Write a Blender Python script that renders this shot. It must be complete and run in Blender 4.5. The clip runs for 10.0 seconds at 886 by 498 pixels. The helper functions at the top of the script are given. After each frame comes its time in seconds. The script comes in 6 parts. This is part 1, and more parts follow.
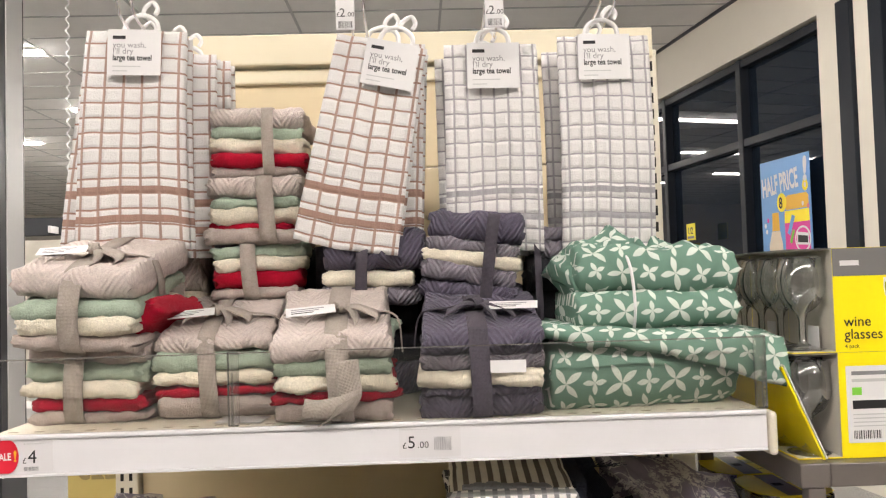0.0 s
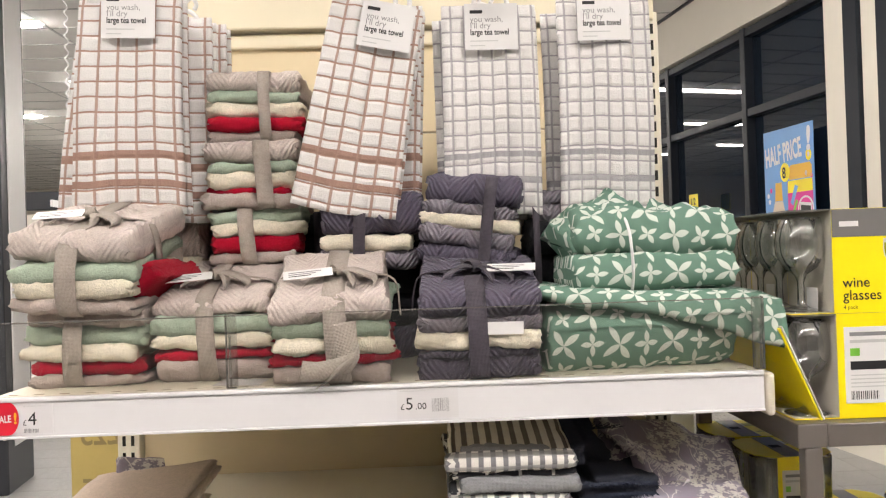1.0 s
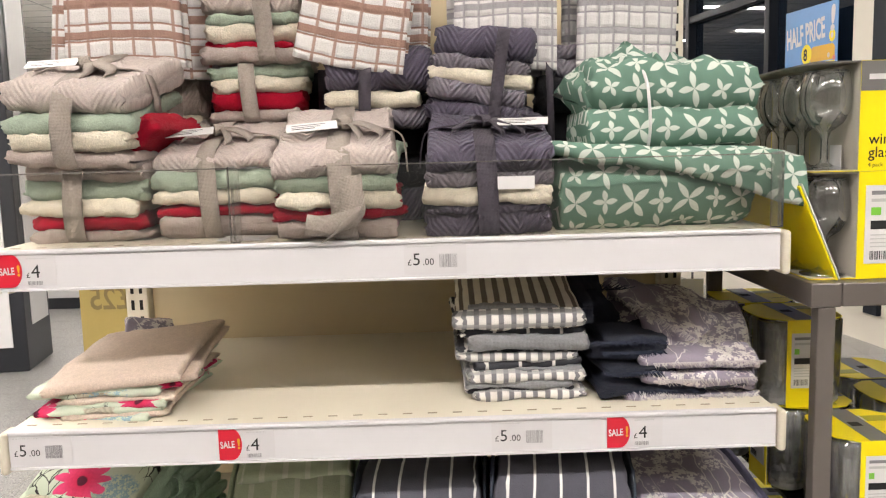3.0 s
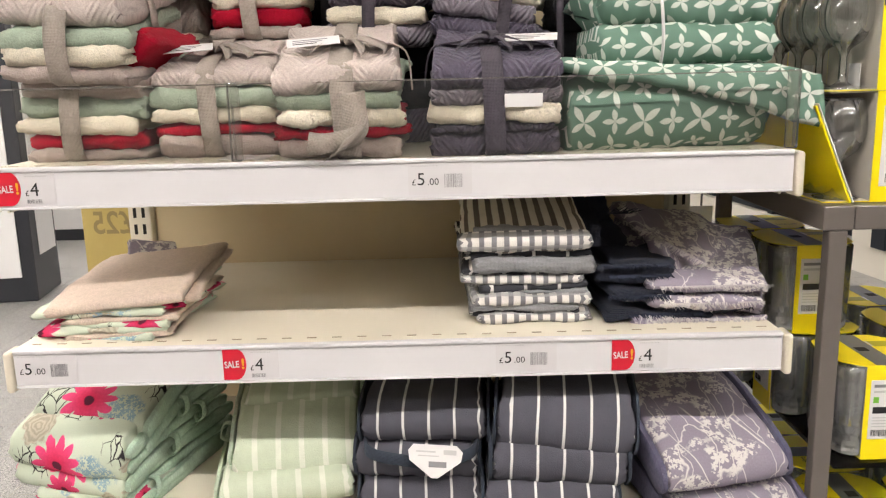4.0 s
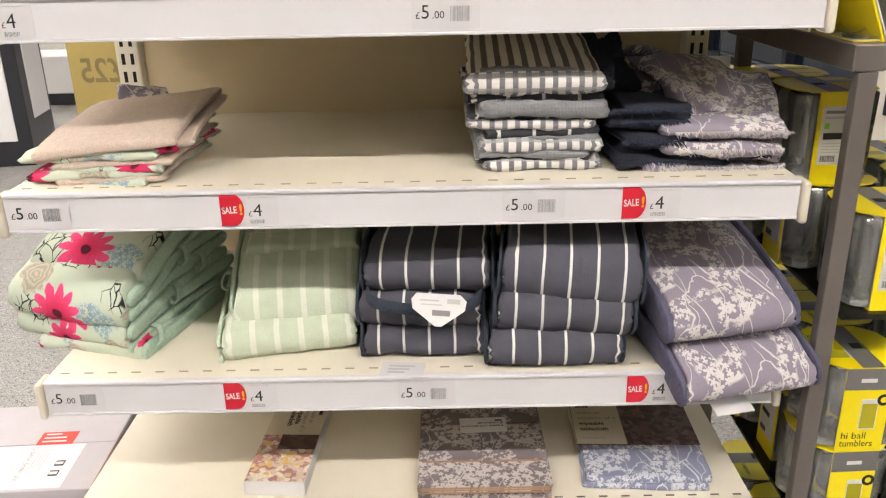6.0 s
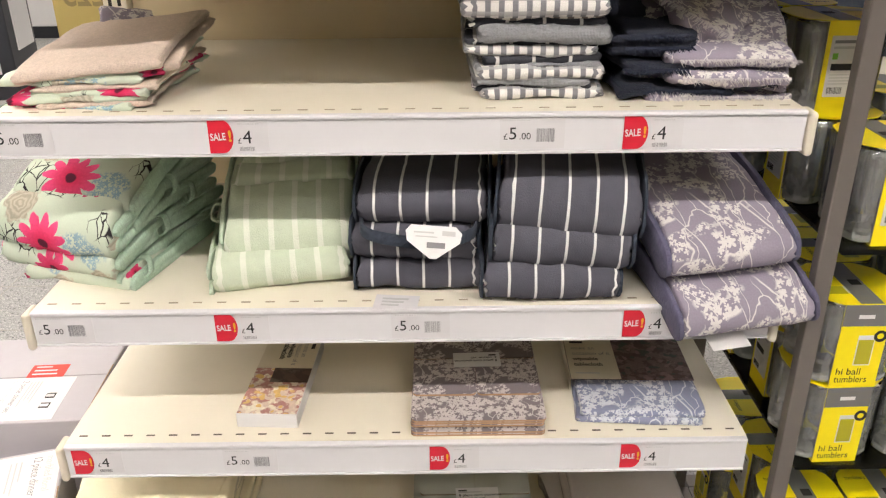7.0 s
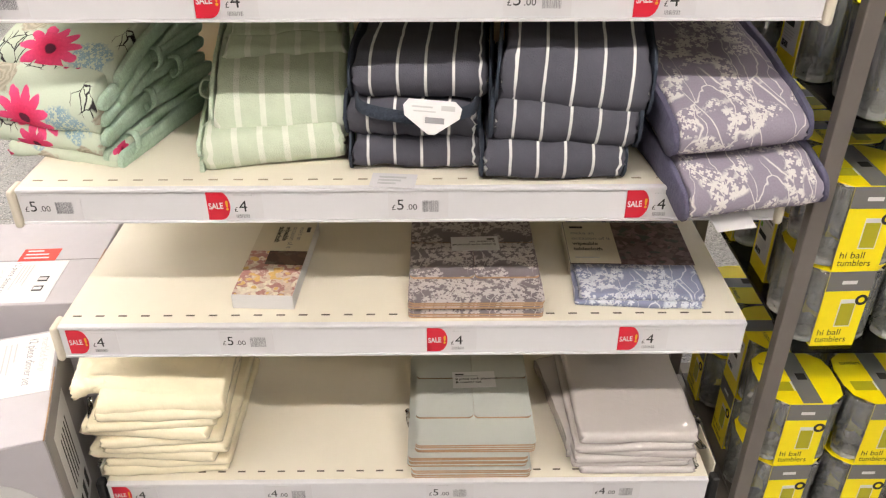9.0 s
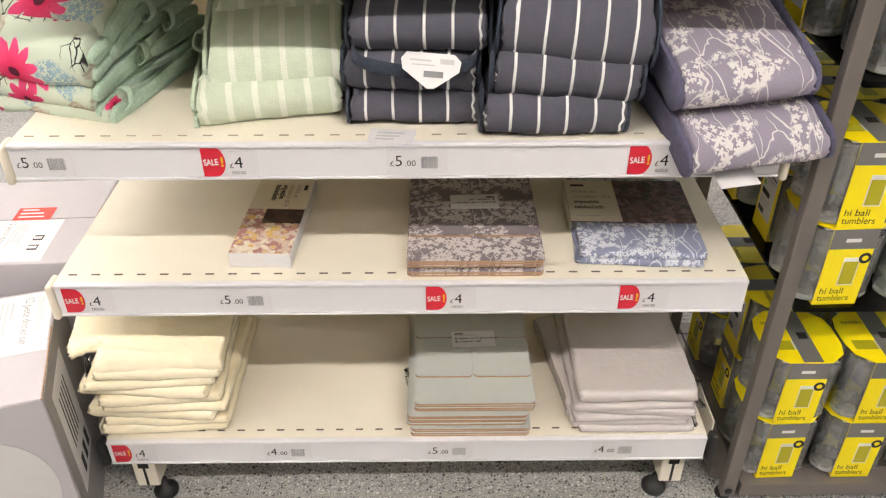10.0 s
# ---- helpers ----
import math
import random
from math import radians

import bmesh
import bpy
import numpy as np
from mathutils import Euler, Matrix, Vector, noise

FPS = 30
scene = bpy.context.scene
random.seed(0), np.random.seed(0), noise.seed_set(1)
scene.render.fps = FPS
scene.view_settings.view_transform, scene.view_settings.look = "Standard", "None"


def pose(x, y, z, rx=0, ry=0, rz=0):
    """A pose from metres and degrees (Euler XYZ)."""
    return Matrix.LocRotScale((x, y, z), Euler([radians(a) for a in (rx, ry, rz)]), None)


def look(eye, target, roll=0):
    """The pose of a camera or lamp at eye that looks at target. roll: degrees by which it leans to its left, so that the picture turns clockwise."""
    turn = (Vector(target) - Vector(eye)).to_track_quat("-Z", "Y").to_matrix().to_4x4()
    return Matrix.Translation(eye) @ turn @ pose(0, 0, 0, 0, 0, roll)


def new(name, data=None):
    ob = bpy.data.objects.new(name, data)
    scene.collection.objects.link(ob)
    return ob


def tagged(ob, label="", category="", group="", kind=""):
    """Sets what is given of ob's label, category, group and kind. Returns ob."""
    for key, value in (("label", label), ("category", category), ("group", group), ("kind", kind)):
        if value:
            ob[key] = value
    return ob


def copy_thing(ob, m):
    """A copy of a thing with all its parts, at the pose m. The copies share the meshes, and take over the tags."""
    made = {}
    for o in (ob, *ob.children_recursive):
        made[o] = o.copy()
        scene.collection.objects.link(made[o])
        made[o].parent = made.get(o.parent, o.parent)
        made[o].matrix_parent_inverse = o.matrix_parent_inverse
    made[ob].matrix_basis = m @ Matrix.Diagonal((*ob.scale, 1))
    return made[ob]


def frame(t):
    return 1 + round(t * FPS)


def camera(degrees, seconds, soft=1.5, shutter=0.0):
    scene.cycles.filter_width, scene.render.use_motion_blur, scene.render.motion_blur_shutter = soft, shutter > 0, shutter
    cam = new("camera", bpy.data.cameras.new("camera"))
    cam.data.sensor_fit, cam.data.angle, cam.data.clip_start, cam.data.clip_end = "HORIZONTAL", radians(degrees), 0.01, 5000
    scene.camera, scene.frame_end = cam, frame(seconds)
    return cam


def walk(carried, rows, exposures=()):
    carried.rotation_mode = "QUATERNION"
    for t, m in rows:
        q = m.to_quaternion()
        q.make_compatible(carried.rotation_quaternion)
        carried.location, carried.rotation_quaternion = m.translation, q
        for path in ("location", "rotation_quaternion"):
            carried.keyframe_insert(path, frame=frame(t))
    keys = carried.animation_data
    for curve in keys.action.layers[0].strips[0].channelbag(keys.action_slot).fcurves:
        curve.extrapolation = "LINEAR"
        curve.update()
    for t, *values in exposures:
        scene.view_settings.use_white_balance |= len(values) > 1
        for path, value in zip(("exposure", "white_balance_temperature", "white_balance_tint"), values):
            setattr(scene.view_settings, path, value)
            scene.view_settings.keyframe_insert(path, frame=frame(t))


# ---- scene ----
cam = camera(57.2, 10.0, soft=1.2)
PATH = [
    (0, (0.051, -1.055, 1.396), (0.113, 0.942, 1.478), -1.7),
    (0.5, (0.054, -1.054, 1.39), (0.113, 0.945, 1.451), -1.8),
    (1, (0.058, -1.051, 1.381), (0.111, 0.948, 1.398), -1.9),
    (1.5, (0.062, -1.044, 1.368), (0.106, 0.955, 1.326), -2.1),
    (2, (0.062, -1.037, 1.356), (0.098, 0.959, 1.247), -2.0),
    (2.5, (0.058, -1.029, 1.343), (0.088, 0.963, 1.166), -1.8),
    (4, (0.06, -1.007, 1.311), (0.062, 0.951, 0.906), -1.4),
    (4.5, (0.058, -1.001, 1.297), (0.048, 0.939, 0.811), -1.5),
    (5, (0.057, -0.993, 1.287), (0.035, 0.926, 0.723), -1.5),
    (5.5, (0.059, -0.985, 1.277), (0.038, 0.911, 0.641), -1.5),
    (6.8, (0.047, -0.962, 1.25), (0.061, 0.865, 0.437), -0.5),
    (7, (0.051, -0.959, 1.245), (0.06, 0.857, 0.407), -0.5),
    (7.5, (0.05, -0.955, 1.232), (0.065, 0.833, 0.336), -0.1),
    (8, (0.049, -0.95, 1.223), (0.064, 0.807, 0.267), -0.0),
    (8.5, (0.047, -0.948, 1.211), (0.062, 0.783, 0.208), -0.0),
    (8.9, (0.048, -0.943, 1.205), (0.063, 0.762, 0.16), -0.0),
    (9, (0.047, -0.945, 1.203), (0.065, 0.757, 0.152), -0.0),
    (9.5, (0.049, -0.939, 1.194), (0.064, 0.734, 0.099), -0.1),
    (10, (0.048, -0.936, 1.189), (0.066, 0.716, 0.061), -0.0),
]
walk(cam, [(t, look(eye, target, roll)) for t, eye, target, roll in PATH],
     exposures=[(0, -0.03), (3, 0.02), (6, 0.0), (10, 0.02)])

# ---- world, light and exposure ----
world = bpy.data.worlds.new("night")
scene.world = world
world.use_nodes = True
world.node_tree.nodes["Background"].inputs["Color"].default_value = (0.010, 0.013, 0.02, 1)
world.node_tree.nodes["Background"].inputs["Strength"].default_value = 1.0
LIGHT = 112.0


# ---- material tools ----
class Val:
    """A socket with arithmetic."""
    def __init__(self, g, s):
        self.g, self.s = g, s
    def __add__(self, o): return self.g.m("ADD", self, o)
    def __radd__(self, o): return self.g.m("ADD", o, self)
    def __sub__(self, o): return self.g.m("SUBTRACT", self, o)
    def __rsub__(self, o): return self.g.m("SUBTRACT", o, self)
    def __mul__(self, o): return self.g.m("MULTIPLY", self, o)
    def __rmul__(self, o): return self.g.m("MULTIPLY", o, self)
    def __truediv__(self, o): return self.g.m("DIVIDE", self, o)


class Graph:
    def __init__(self, name, rough=0.6, metal=0.0, spec=0.5):
        self.mat = bpy.data.materials.new(name)
        self.mat.use_nodes = True
        self.nt = self.mat.node_tree
        self.bsdf = self.nt.nodes["Principled BSDF"]
        self.bsdf.inputs["Roughness"].default_value = rough
        self.bsdf.inputs["Metallic"].default_value = metal
        self.bsdf.inputs["Specular IOR Level"].default_value = spec

    def put(self, sock, v):
        if isinstance(v, Val):
            self.nt.links.new(v.s, sock)
        elif isinstance(v, (tuple, list)):
            sock.default_value = (*v, 1) if len(v) == 3 and len(sock.default_value) == 4 else v
        else:
            sock.default_value = v

    def m(self, op, a, b=0.0, c=0.0):
        n = self.nt.nodes.new("ShaderNodeMath")
        n.operation = op
        for i, v in enumerate((a, b, c)):
            self.put(n.inputs[i], v)
        return Val(self, n.outputs[0])

    def clamp(self, a): 
        n = self.nt.nodes.new("ShaderNodeClamp")
        self.put(n.inputs[0], a)
        return Val(self, n.outputs[0])

    def below(self, x, edge, soft):
        """1 where x is below edge, over a soft edge."""
        return self.clamp((edge - x) * (1.0 / soft) + 0.5)

    def uv(self):
        n = self.nt.nodes.new("ShaderNodeTexCoord")
        s = self.nt.nodes.new("ShaderNodeSeparateXYZ")
        self.nt.links.new(n.outputs["UV"], s.inputs[0])
        return Val(self, s.outputs[0]), Val(self, s.outputs[1])

    def obj(self):
        n = self.nt.nodes.new("ShaderNodeTexCoord")
        return Val(self, n.outputs["Object"])

    def xyz(self, v):
        s = self.nt.nodes.new("ShaderNodeSeparateXYZ")
        self.nt.links.new(v.s, s.inputs[0])
        return [Val(self, o) for o in s.outputs]

    def vec(self, x, y, z=0.0):
        n = self.nt.nodes.new("ShaderNodeCombineXYZ")
        for i, v in enumerate((x, y, z)):
            self.put(n.inputs[i], v)
        return Val(self, n.outputs[0])

    def uvv(self):
        u, v = self.uv()
        return self.vec(u, v)

    def noise(self, scale, detail=3.0, vec=None, rough=0.55):
        n = self.nt.nodes.new("ShaderNodeTexNoise")
        n.inputs["Scale"].default_value, n.inputs["Detail"].default_value = scale, detail
        n.inputs["Roughness"].default_value = rough
        self.nt.links.new((vec or self.obj()).s, n.inputs["Vector"])
        return Val(self, n.outputs["Fac"])

    def voronoi(self, scale, vec=None, feature="F1", out="Distance", random=1.0):
        n = self.nt.nodes.new("ShaderNodeTexVoronoi")
        n.feature = feature
        n.inputs["Scale"].default_value = scale
        n.inputs["Randomness"].default_value = random
        self.nt.links.new((vec or self.obj()).s, n.inputs["Vector"])
        return Val(self, n.outputs[out])

    def rand(self):
        n = self.nt.nodes.new("ShaderNodeObjectInfo")
        return Val(self, n.outputs["Random"])

    def mix(self, f, a, b):
        n = self.nt.nodes.new("ShaderNodeMix")
        n.data_type = "RGBA"
        self.put(n.inputs[0], f)
        self.put(n.inputs[6], a)
        self.put(n.inputs[7], b)
        return Val(self, n.outputs[2])

    def shade(self, col, f):
        """col scaled by a value."""
        n = self.nt.nodes.new("ShaderNodeVectorMath")
        n.operation = "SCALE"
        self.put(n.inputs[0], col if isinstance(col, Val) else tuple(col[:3]))
        self.put(n.inputs["Scale"], f)
        return Val(self, n.outputs[0])

    def done(self, color, bump=None, dist=0.001, strength=0.6, rough=None):
        self.put(self.bsdf.inputs["Base Color"], color)
        if rough is not None:
            self.put(self.bsdf.inputs["Roughness"], rough)
        if bump is not None:
            n = self.nt.nodes.new("ShaderNodeBump")
            n.inputs["Strength"].default_value, n.inputs["Distance"].default_value = strength, dist
            self.put(n.inputs["Height"], bump)
            self.nt.links.new(n.outputs[0], self.bsdf.inputs["Normal"])
        return self.mat

    def fr(self, a, period):
        """a folded into -0.5 .. 0.5 of its period."""
        return self.m("FRACT", a / period) - 0.5

    def petals(self, x, y, n, radius, waist=0.0, turn=0.0, soft=0.08):
        """A flower of petals round the origin: 1 inside."""
        ang = self.m("ARCTAN2", y, x) + turn
        r = self.m("SQRT", x * x + y * y)
        lobe = self.m("ABSOLUTE", self.m("COSINE", ang * (n / 2.0)))
        return self.below(r, (lobe * (1 - waist) + waist) * radius, soft * radius)


def _leaves(self, x, y, radius, half, turn):
    """Four pointed petals round the origin: 1 inside."""
    c, s = math.cos(turn), math.sin(turn)
    a, b = self.m("ABSOLUTE", x * c - y * s), self.m("ABSOLUTE", x * s + y * c)
    p, q = self.m("MAXIMUM", a, b), self.m("MINIMUM", a, b)
    t = p / radius
    return self.below(q, t * (1.0 - t) * (4 * half), 0.0009) * self.below(p, radius, 0.001)


Graph.leaves = _leaves


def plain(name, color, rough=0.5, metal=0.0, vary=0.06, scale=9.0, bump=0.0, bscale=160.0, spec=0.5):
    g = Graph(name, rough, metal, spec)
    f = g.noise(scale, 4.0) * (2 * vary) + (1 - vary)
    f2 = g.noise(scale * 9, 2.0) * vary + (1 - vary / 2)
    return g.done(g.shade(color, f * f2), g.noise(bscale, 3.0) if bump else None, bump or 0.001, 0.5)


def cloth(name, color, terry=0.0012, chevron=0.0, vary=0.16, weave=0.0):
    """Towelling: loops of pile, and where asked a raised zigzag."""
    g = Graph(name, 0.95, 0.0, 0.15)
    u, v = g.uv()
    w = g.vec(u, v)
    pile = g.noise(420.0, 2.0, w) * 0.6 + g.noise(900.0, 1.0, w) * 0.4
    pile = g.clamp((pile - 0.5) * 2.2 + 0.5) * 0.7 + g.noise(130.0, 2.0, w) * 0.6
    h = pile
    tone = g.noise(30.0, 3.0, w) * (2 * vary) + (1 - vary)
    tone = tone * (pile * 0.55 + 0.66)
    if chevron:
        zig = g.m("ABSOLUTE", g.fr(u, 0.078)) * 0.078
        wave = g.m("SINE", (v + zig * 1.5) * (6.2832 / 0.0125)) * 0.5 + 0.5
        wave = wave * g.clamp(g.noise(22.0, 1.0, w) * 3.0 - 0.7)
        h = pile * 0.5 + wave * chevron
        tone = tone * (wave * 0.16 * chevron + 0.88)
    if weave:
        h = g.m("SINE", u * 3500.0) * 0.3 + g.m("SINE", v * 3500.0) * 0.3 + g.noise(60.0, 3.0, w)
    if "Sheen Weight" in g.bsdf.inputs:
        g.bsdf.inputs["Sheen Weight"].default_value = 0.06
    return g.done(g.shade(color, tone), h, terry * 1.5, 1.0)


TAUPE = cloth("taupe terry", (0.61, 0.53, 0.49), 0.0024, 0.42)
TAUPE_PLAIN = cloth("taupe looped terry", (0.44, 0.375, 0.34), 0.0016)
SAGE = cloth("sage terry", (0.37, 0.45, 0.355), 0.0016)
CREAM = cloth("cream terry", (0.76, 0.70, 0.57), 0.0016)
RED = cloth("red terry", (0.36, 0.004, 0.022), 0.0014)
PLUM = cloth("dark plum terry", (0.112, 0.099, 0.138), 0.0022, 0.9)
MAUVE = cloth("mauve grey terry", (0.215, 0.195, 0.228), 0.0022, 0.9)
# Near black puts the deep shade of the back piles into the colour.
SHADE_TERRY = cloth("terry with shade painted in", (0.018, 0.018, 0.022), 0.0014)
TAPE = cloth("taupe cotton tape", (0.37, 0.325, 0.285), 0.0004, 0, 0.06, 1)
TAPE_DARK = cloth("plum cotton tape", (0.075, 0.066, 0.082), 0.0004, 0, 0.06, 1)
BEIGE = cloth("beige cotton", (0.60, 0.495, 0.415), 0.0003, 0, 0.05, 1)
MINT = cloth("mint cotton", (0.55, 0.65, 0.51), 0.0004, 0, 0.06, 1)
NAVY_TRIM = cloth("slate blue binding", (0.04, 0.05, 0.07), 0.0004, 0, 0.08, 1)
LILAC_TRIM = cloth("dusk lilac binding", (0.115, 0.11, 0.17), 0.0004, 0, 0.08, 1)
SAGE_TRIM = cloth("sage binding", (0.44, 0.58, 0.46), 0.0004, 0, 0.08, 1)
INDIGO = cloth("frayed indigo cotton", (0.028, 0.034, 0.058), 0.0018, 0, 0.2, 1)
GREYCHAMBRAY = cloth("grey chambray", (0.27, 0.275, 0.29), 0.0004, 0, 0.08, 1)


def check(name, ink, pu, pv, lw, bands):
    """Tea towelling with a woven check and bands near the hem."""
    g = Graph(name, 0.95, 0.0, 0.15)
    u, v = g.uv()
    w = g.vec(u, v)
    wob = (g.noise(45.0, 3.0, w) - 0.5) * 0.0016
    du = g.m("ABSOLUTE", g.fr(u + wob, pu)) * pu
    dv = g.m("ABSOLUTE", g.fr(v + wob, pv)) * pv
    rag = g.noise(520.0, 2.0, w) * 0.0012
    a = g.below(du, lw * 1.05 + rag, 0.0010) * 0.88
    b = g.below(dv, lw * 0.62 + rag, 0.0008)
    line = g.m("MAXIMUM", a, b)
    for at, half in bands:
        line = g.m("MAXIMUM", line, g.below(g.m("ABSOLUTE", v - at), half, 0.001))
    pile = g.noise(480.0, 3.0, w)
    puff = g.m("MULTIPLY", g.clamp(du / 0.005), g.clamp(dv / 0.005))
    tone = pile * 0.30 + 0.82
    white = g.shade((0.765, 0.745, 0.735), tone)
    col = g.mix(line * 0.9, white, g.shade(ink, tone))
    return g.done(col, puff * 0.8 + pile * 0.6, 0.003, 1.0)


CHECK_BROWN = check("white towelling with brown check", (0.36, 0.20, 0.145), 0.0272, 0.0232, 0.0013, ((0.043, 0.0055), (0.087, 0.0055)))
CHECK_GREY = check("white towelling with grey check", (0.36, 0.345, 0.37), 0.0208, 0.0225, 0.0010, ((0.052, 0.0045), (0.092, 0.0045)))


def green_petal():
    g = Graph("green cotton with white petals", 0.9, 0, 0.2)
    u, v = g.uv()
    w = g.vec(u, v)
    warp = (g.noise(14.0, 2.0, w) - 0.5) * 0.012
    u, v = u + warp, v - warp
    P = 0.074
    x, y = g.fr(u, P) * P, g.fr(v, P) * P
    big = g.leaves(x, y, 0.026, 0.0044, 0.62)
    x2, y2 = g.fr(u + P / 2, P) * P, g.fr(v + P / 2, P) * P
    small = g.leaves(x2, y2, 0.0225, 0.0040, 0.25)
    x3, y3 = g.fr(u + P / 2, P) * P, g.fr(v, P) * P
    tiny = g.leaves(x3, y3, 0.0155, 0.0034, 0.05)
    x4, y4 = g.fr(u, P) * P, g.fr(v + P / 2, P) * P
    tiny2 = g.leaves(x4, y4, 0.0145, 0.0032, 0.5)
    f = g.m("MAXIMUM", g.m("MAXIMUM", big, small), g.m("MAXIMUM", tiny, tiny2))
    weave = g.m("SINE", (u + v) * 2600.0) * 0.12 + 0.88
    tone = g.noise(40.0, 3.0, w) * 0.3 + 0.85
    col = g.mix(f * 0.92, g.shade((0.152, 0.268, 0.208), tone * weave), g.shade((0.64, 0.69, 0.63), tone))
    return g.done(col, weave + f * 0.3, 0.0006, 0.6)


def stripes(name, base, ink, period, half, line_axis=0, extra=None, vary=0.25):
    g = Graph(name, 0.92, 0, 0.2)
    u, v = g.uv()
    w = g.vec(u, v)
    a = (u, v)[line_axis] + (g.noise(16.0, 2.0, w) - 0.5) * 0.003
    f = g.below(g.m("ABSOLUTE", g.fr(a, period)) * period, half, 0.0008)
    tone = g.noise(45.0, 4.0, w) * vary + (1 - vary / 2)
    fine = g.noise(700.0, 2.0, w) * 0.3 + 0.85
    col = g.mix(f, g.shade(base, tone * fine), g.shade(ink, tone))
    if extra:
        f2 = g.below(g.m("ABSOLUTE", g.fr((u, v)[1 - line_axis], extra[0])) * extra[0], extra[1], 0.0008)
        col = g.mix(f2 * 0.75, col, g.shade(extra[2], tone))
    return g.done(col, g.noise(500.0, 2.0, w) + g.noise(26.0, 3.0, w) * 2.0, 0.0016, 0.6)


PETAL = green_petal()
MINT_STRIPE = stripes("mint quilted stripe", (0.55, 0.62, 0.48), (0.70, 0.73, 0.63), 0.034, 0.0040)
NAVY_STRIPE = stripes("charcoal blue cotton with white stripe", (0.088, 0.088, 0.110), (0.72, 0.72, 0.71), 0.0355, 0.0018)
TICKING = stripes("taupe and cream ticking", (0.72, 0.68, 0.60), (0.17, 0.145, 0.125), 0.0175, 0.0040)
GINGHAM_WIDE = stripes("white and slate wide check", (0.70, 0.68, 0.65), (0.20, 0.20, 0.215), 0.0165, 0.0034, 0, (0.019, 0.0035, (0.34, 0.34, 0.35)))
SLATE_CHECK = stripes("dark slate cloth with white check", (0.05, 0.052, 0.062), (0.70, 0.69, 0.66), 0.046, 0.0022, 0, (0.046, 0.0022, (0.6, 0.6, 0.58)))


def botanic(name, base, ink, scale=1.0, dense=0.0):
    """Pale stems and blossom printed on a plain ground."""
    g = Graph(name, 0.9, 0, 0.2)
    u, v = g.uv()
    w = g.vec(u * scale, v * scale)
    warp = (g.noise(16.0, 3.0, w) - 0.5) * 0.05
    sw = g.vec(u * (scale * 1.6) + warp, v * (scale * 0.55) + warp)
    stem = g.below(g.voronoi(24.0, sw, "DISTANCE_TO_EDGE"), 0.013, 0.014)
    stem = stem * g.below(g.noise(9.0, 1.0, w), 0.58, 0.04)
    gate = g.below(g.noise(15.0 , 2.0, w), 0.50 + dense, 0.03)
    def spray(s, n, radius, turn):
        px, py, _ = g.xyz(g.voronoi(s, w, "F1", "Position"))
        wx, wy, _ = g.xyz(w)
        return g.petals(wx - px + warp * 0.02, wy - py, n, radius, 0.35, turn, 0.12)
    bloom = g.m("MAXIMUM", spray(52.0, 5, 0.0074, 0.4), spray(80.0, 5, 0.0048, 1.1)) * gate
    sm = spray(125.0, 4, 0.0036, 0.2) * g.below(g.noise(19.0, 1.0, g.vec(v * scale, u * scale)), 0.45 + dense, 0.04)
    f = g.m("MAXIMUM", g.m("MAXIMUM", stem, bloom), sm)
    tone = g.noise(500.0, 2.0, w) * 0.25 + 0.87
    col = g.mix(f * 0.85, g.shade(base, tone), g.shade(ink, tone))
    return g.done(col, g.noise(600.0, 2.0, w) + g.noise(30.0, 2.0, w) * 1.5, 0.0012, 0.5)


LILAC = botanic("lilac cotton with white meadow print", (0.285, 0.255, 0.315), (0.72, 0.69, 0.66), 0.85, -0.035)
LILAC_BOARD = botanic("brown grey board with white blossom", (0.205, 0.175, 0.185), (0.60, 0.55, 0.53), 1.0, 0.03)
BLUE_VINYL = botanic("blue wipe-clean vinyl with white meadow print", (0.23, 0.25, 0.36), (0.66, 0.68, 0.72), 0.9)
BLUE_VINYL.node_tree.nodes["Principled BSDF"].inputs["Roughness"].default_value = 0.35


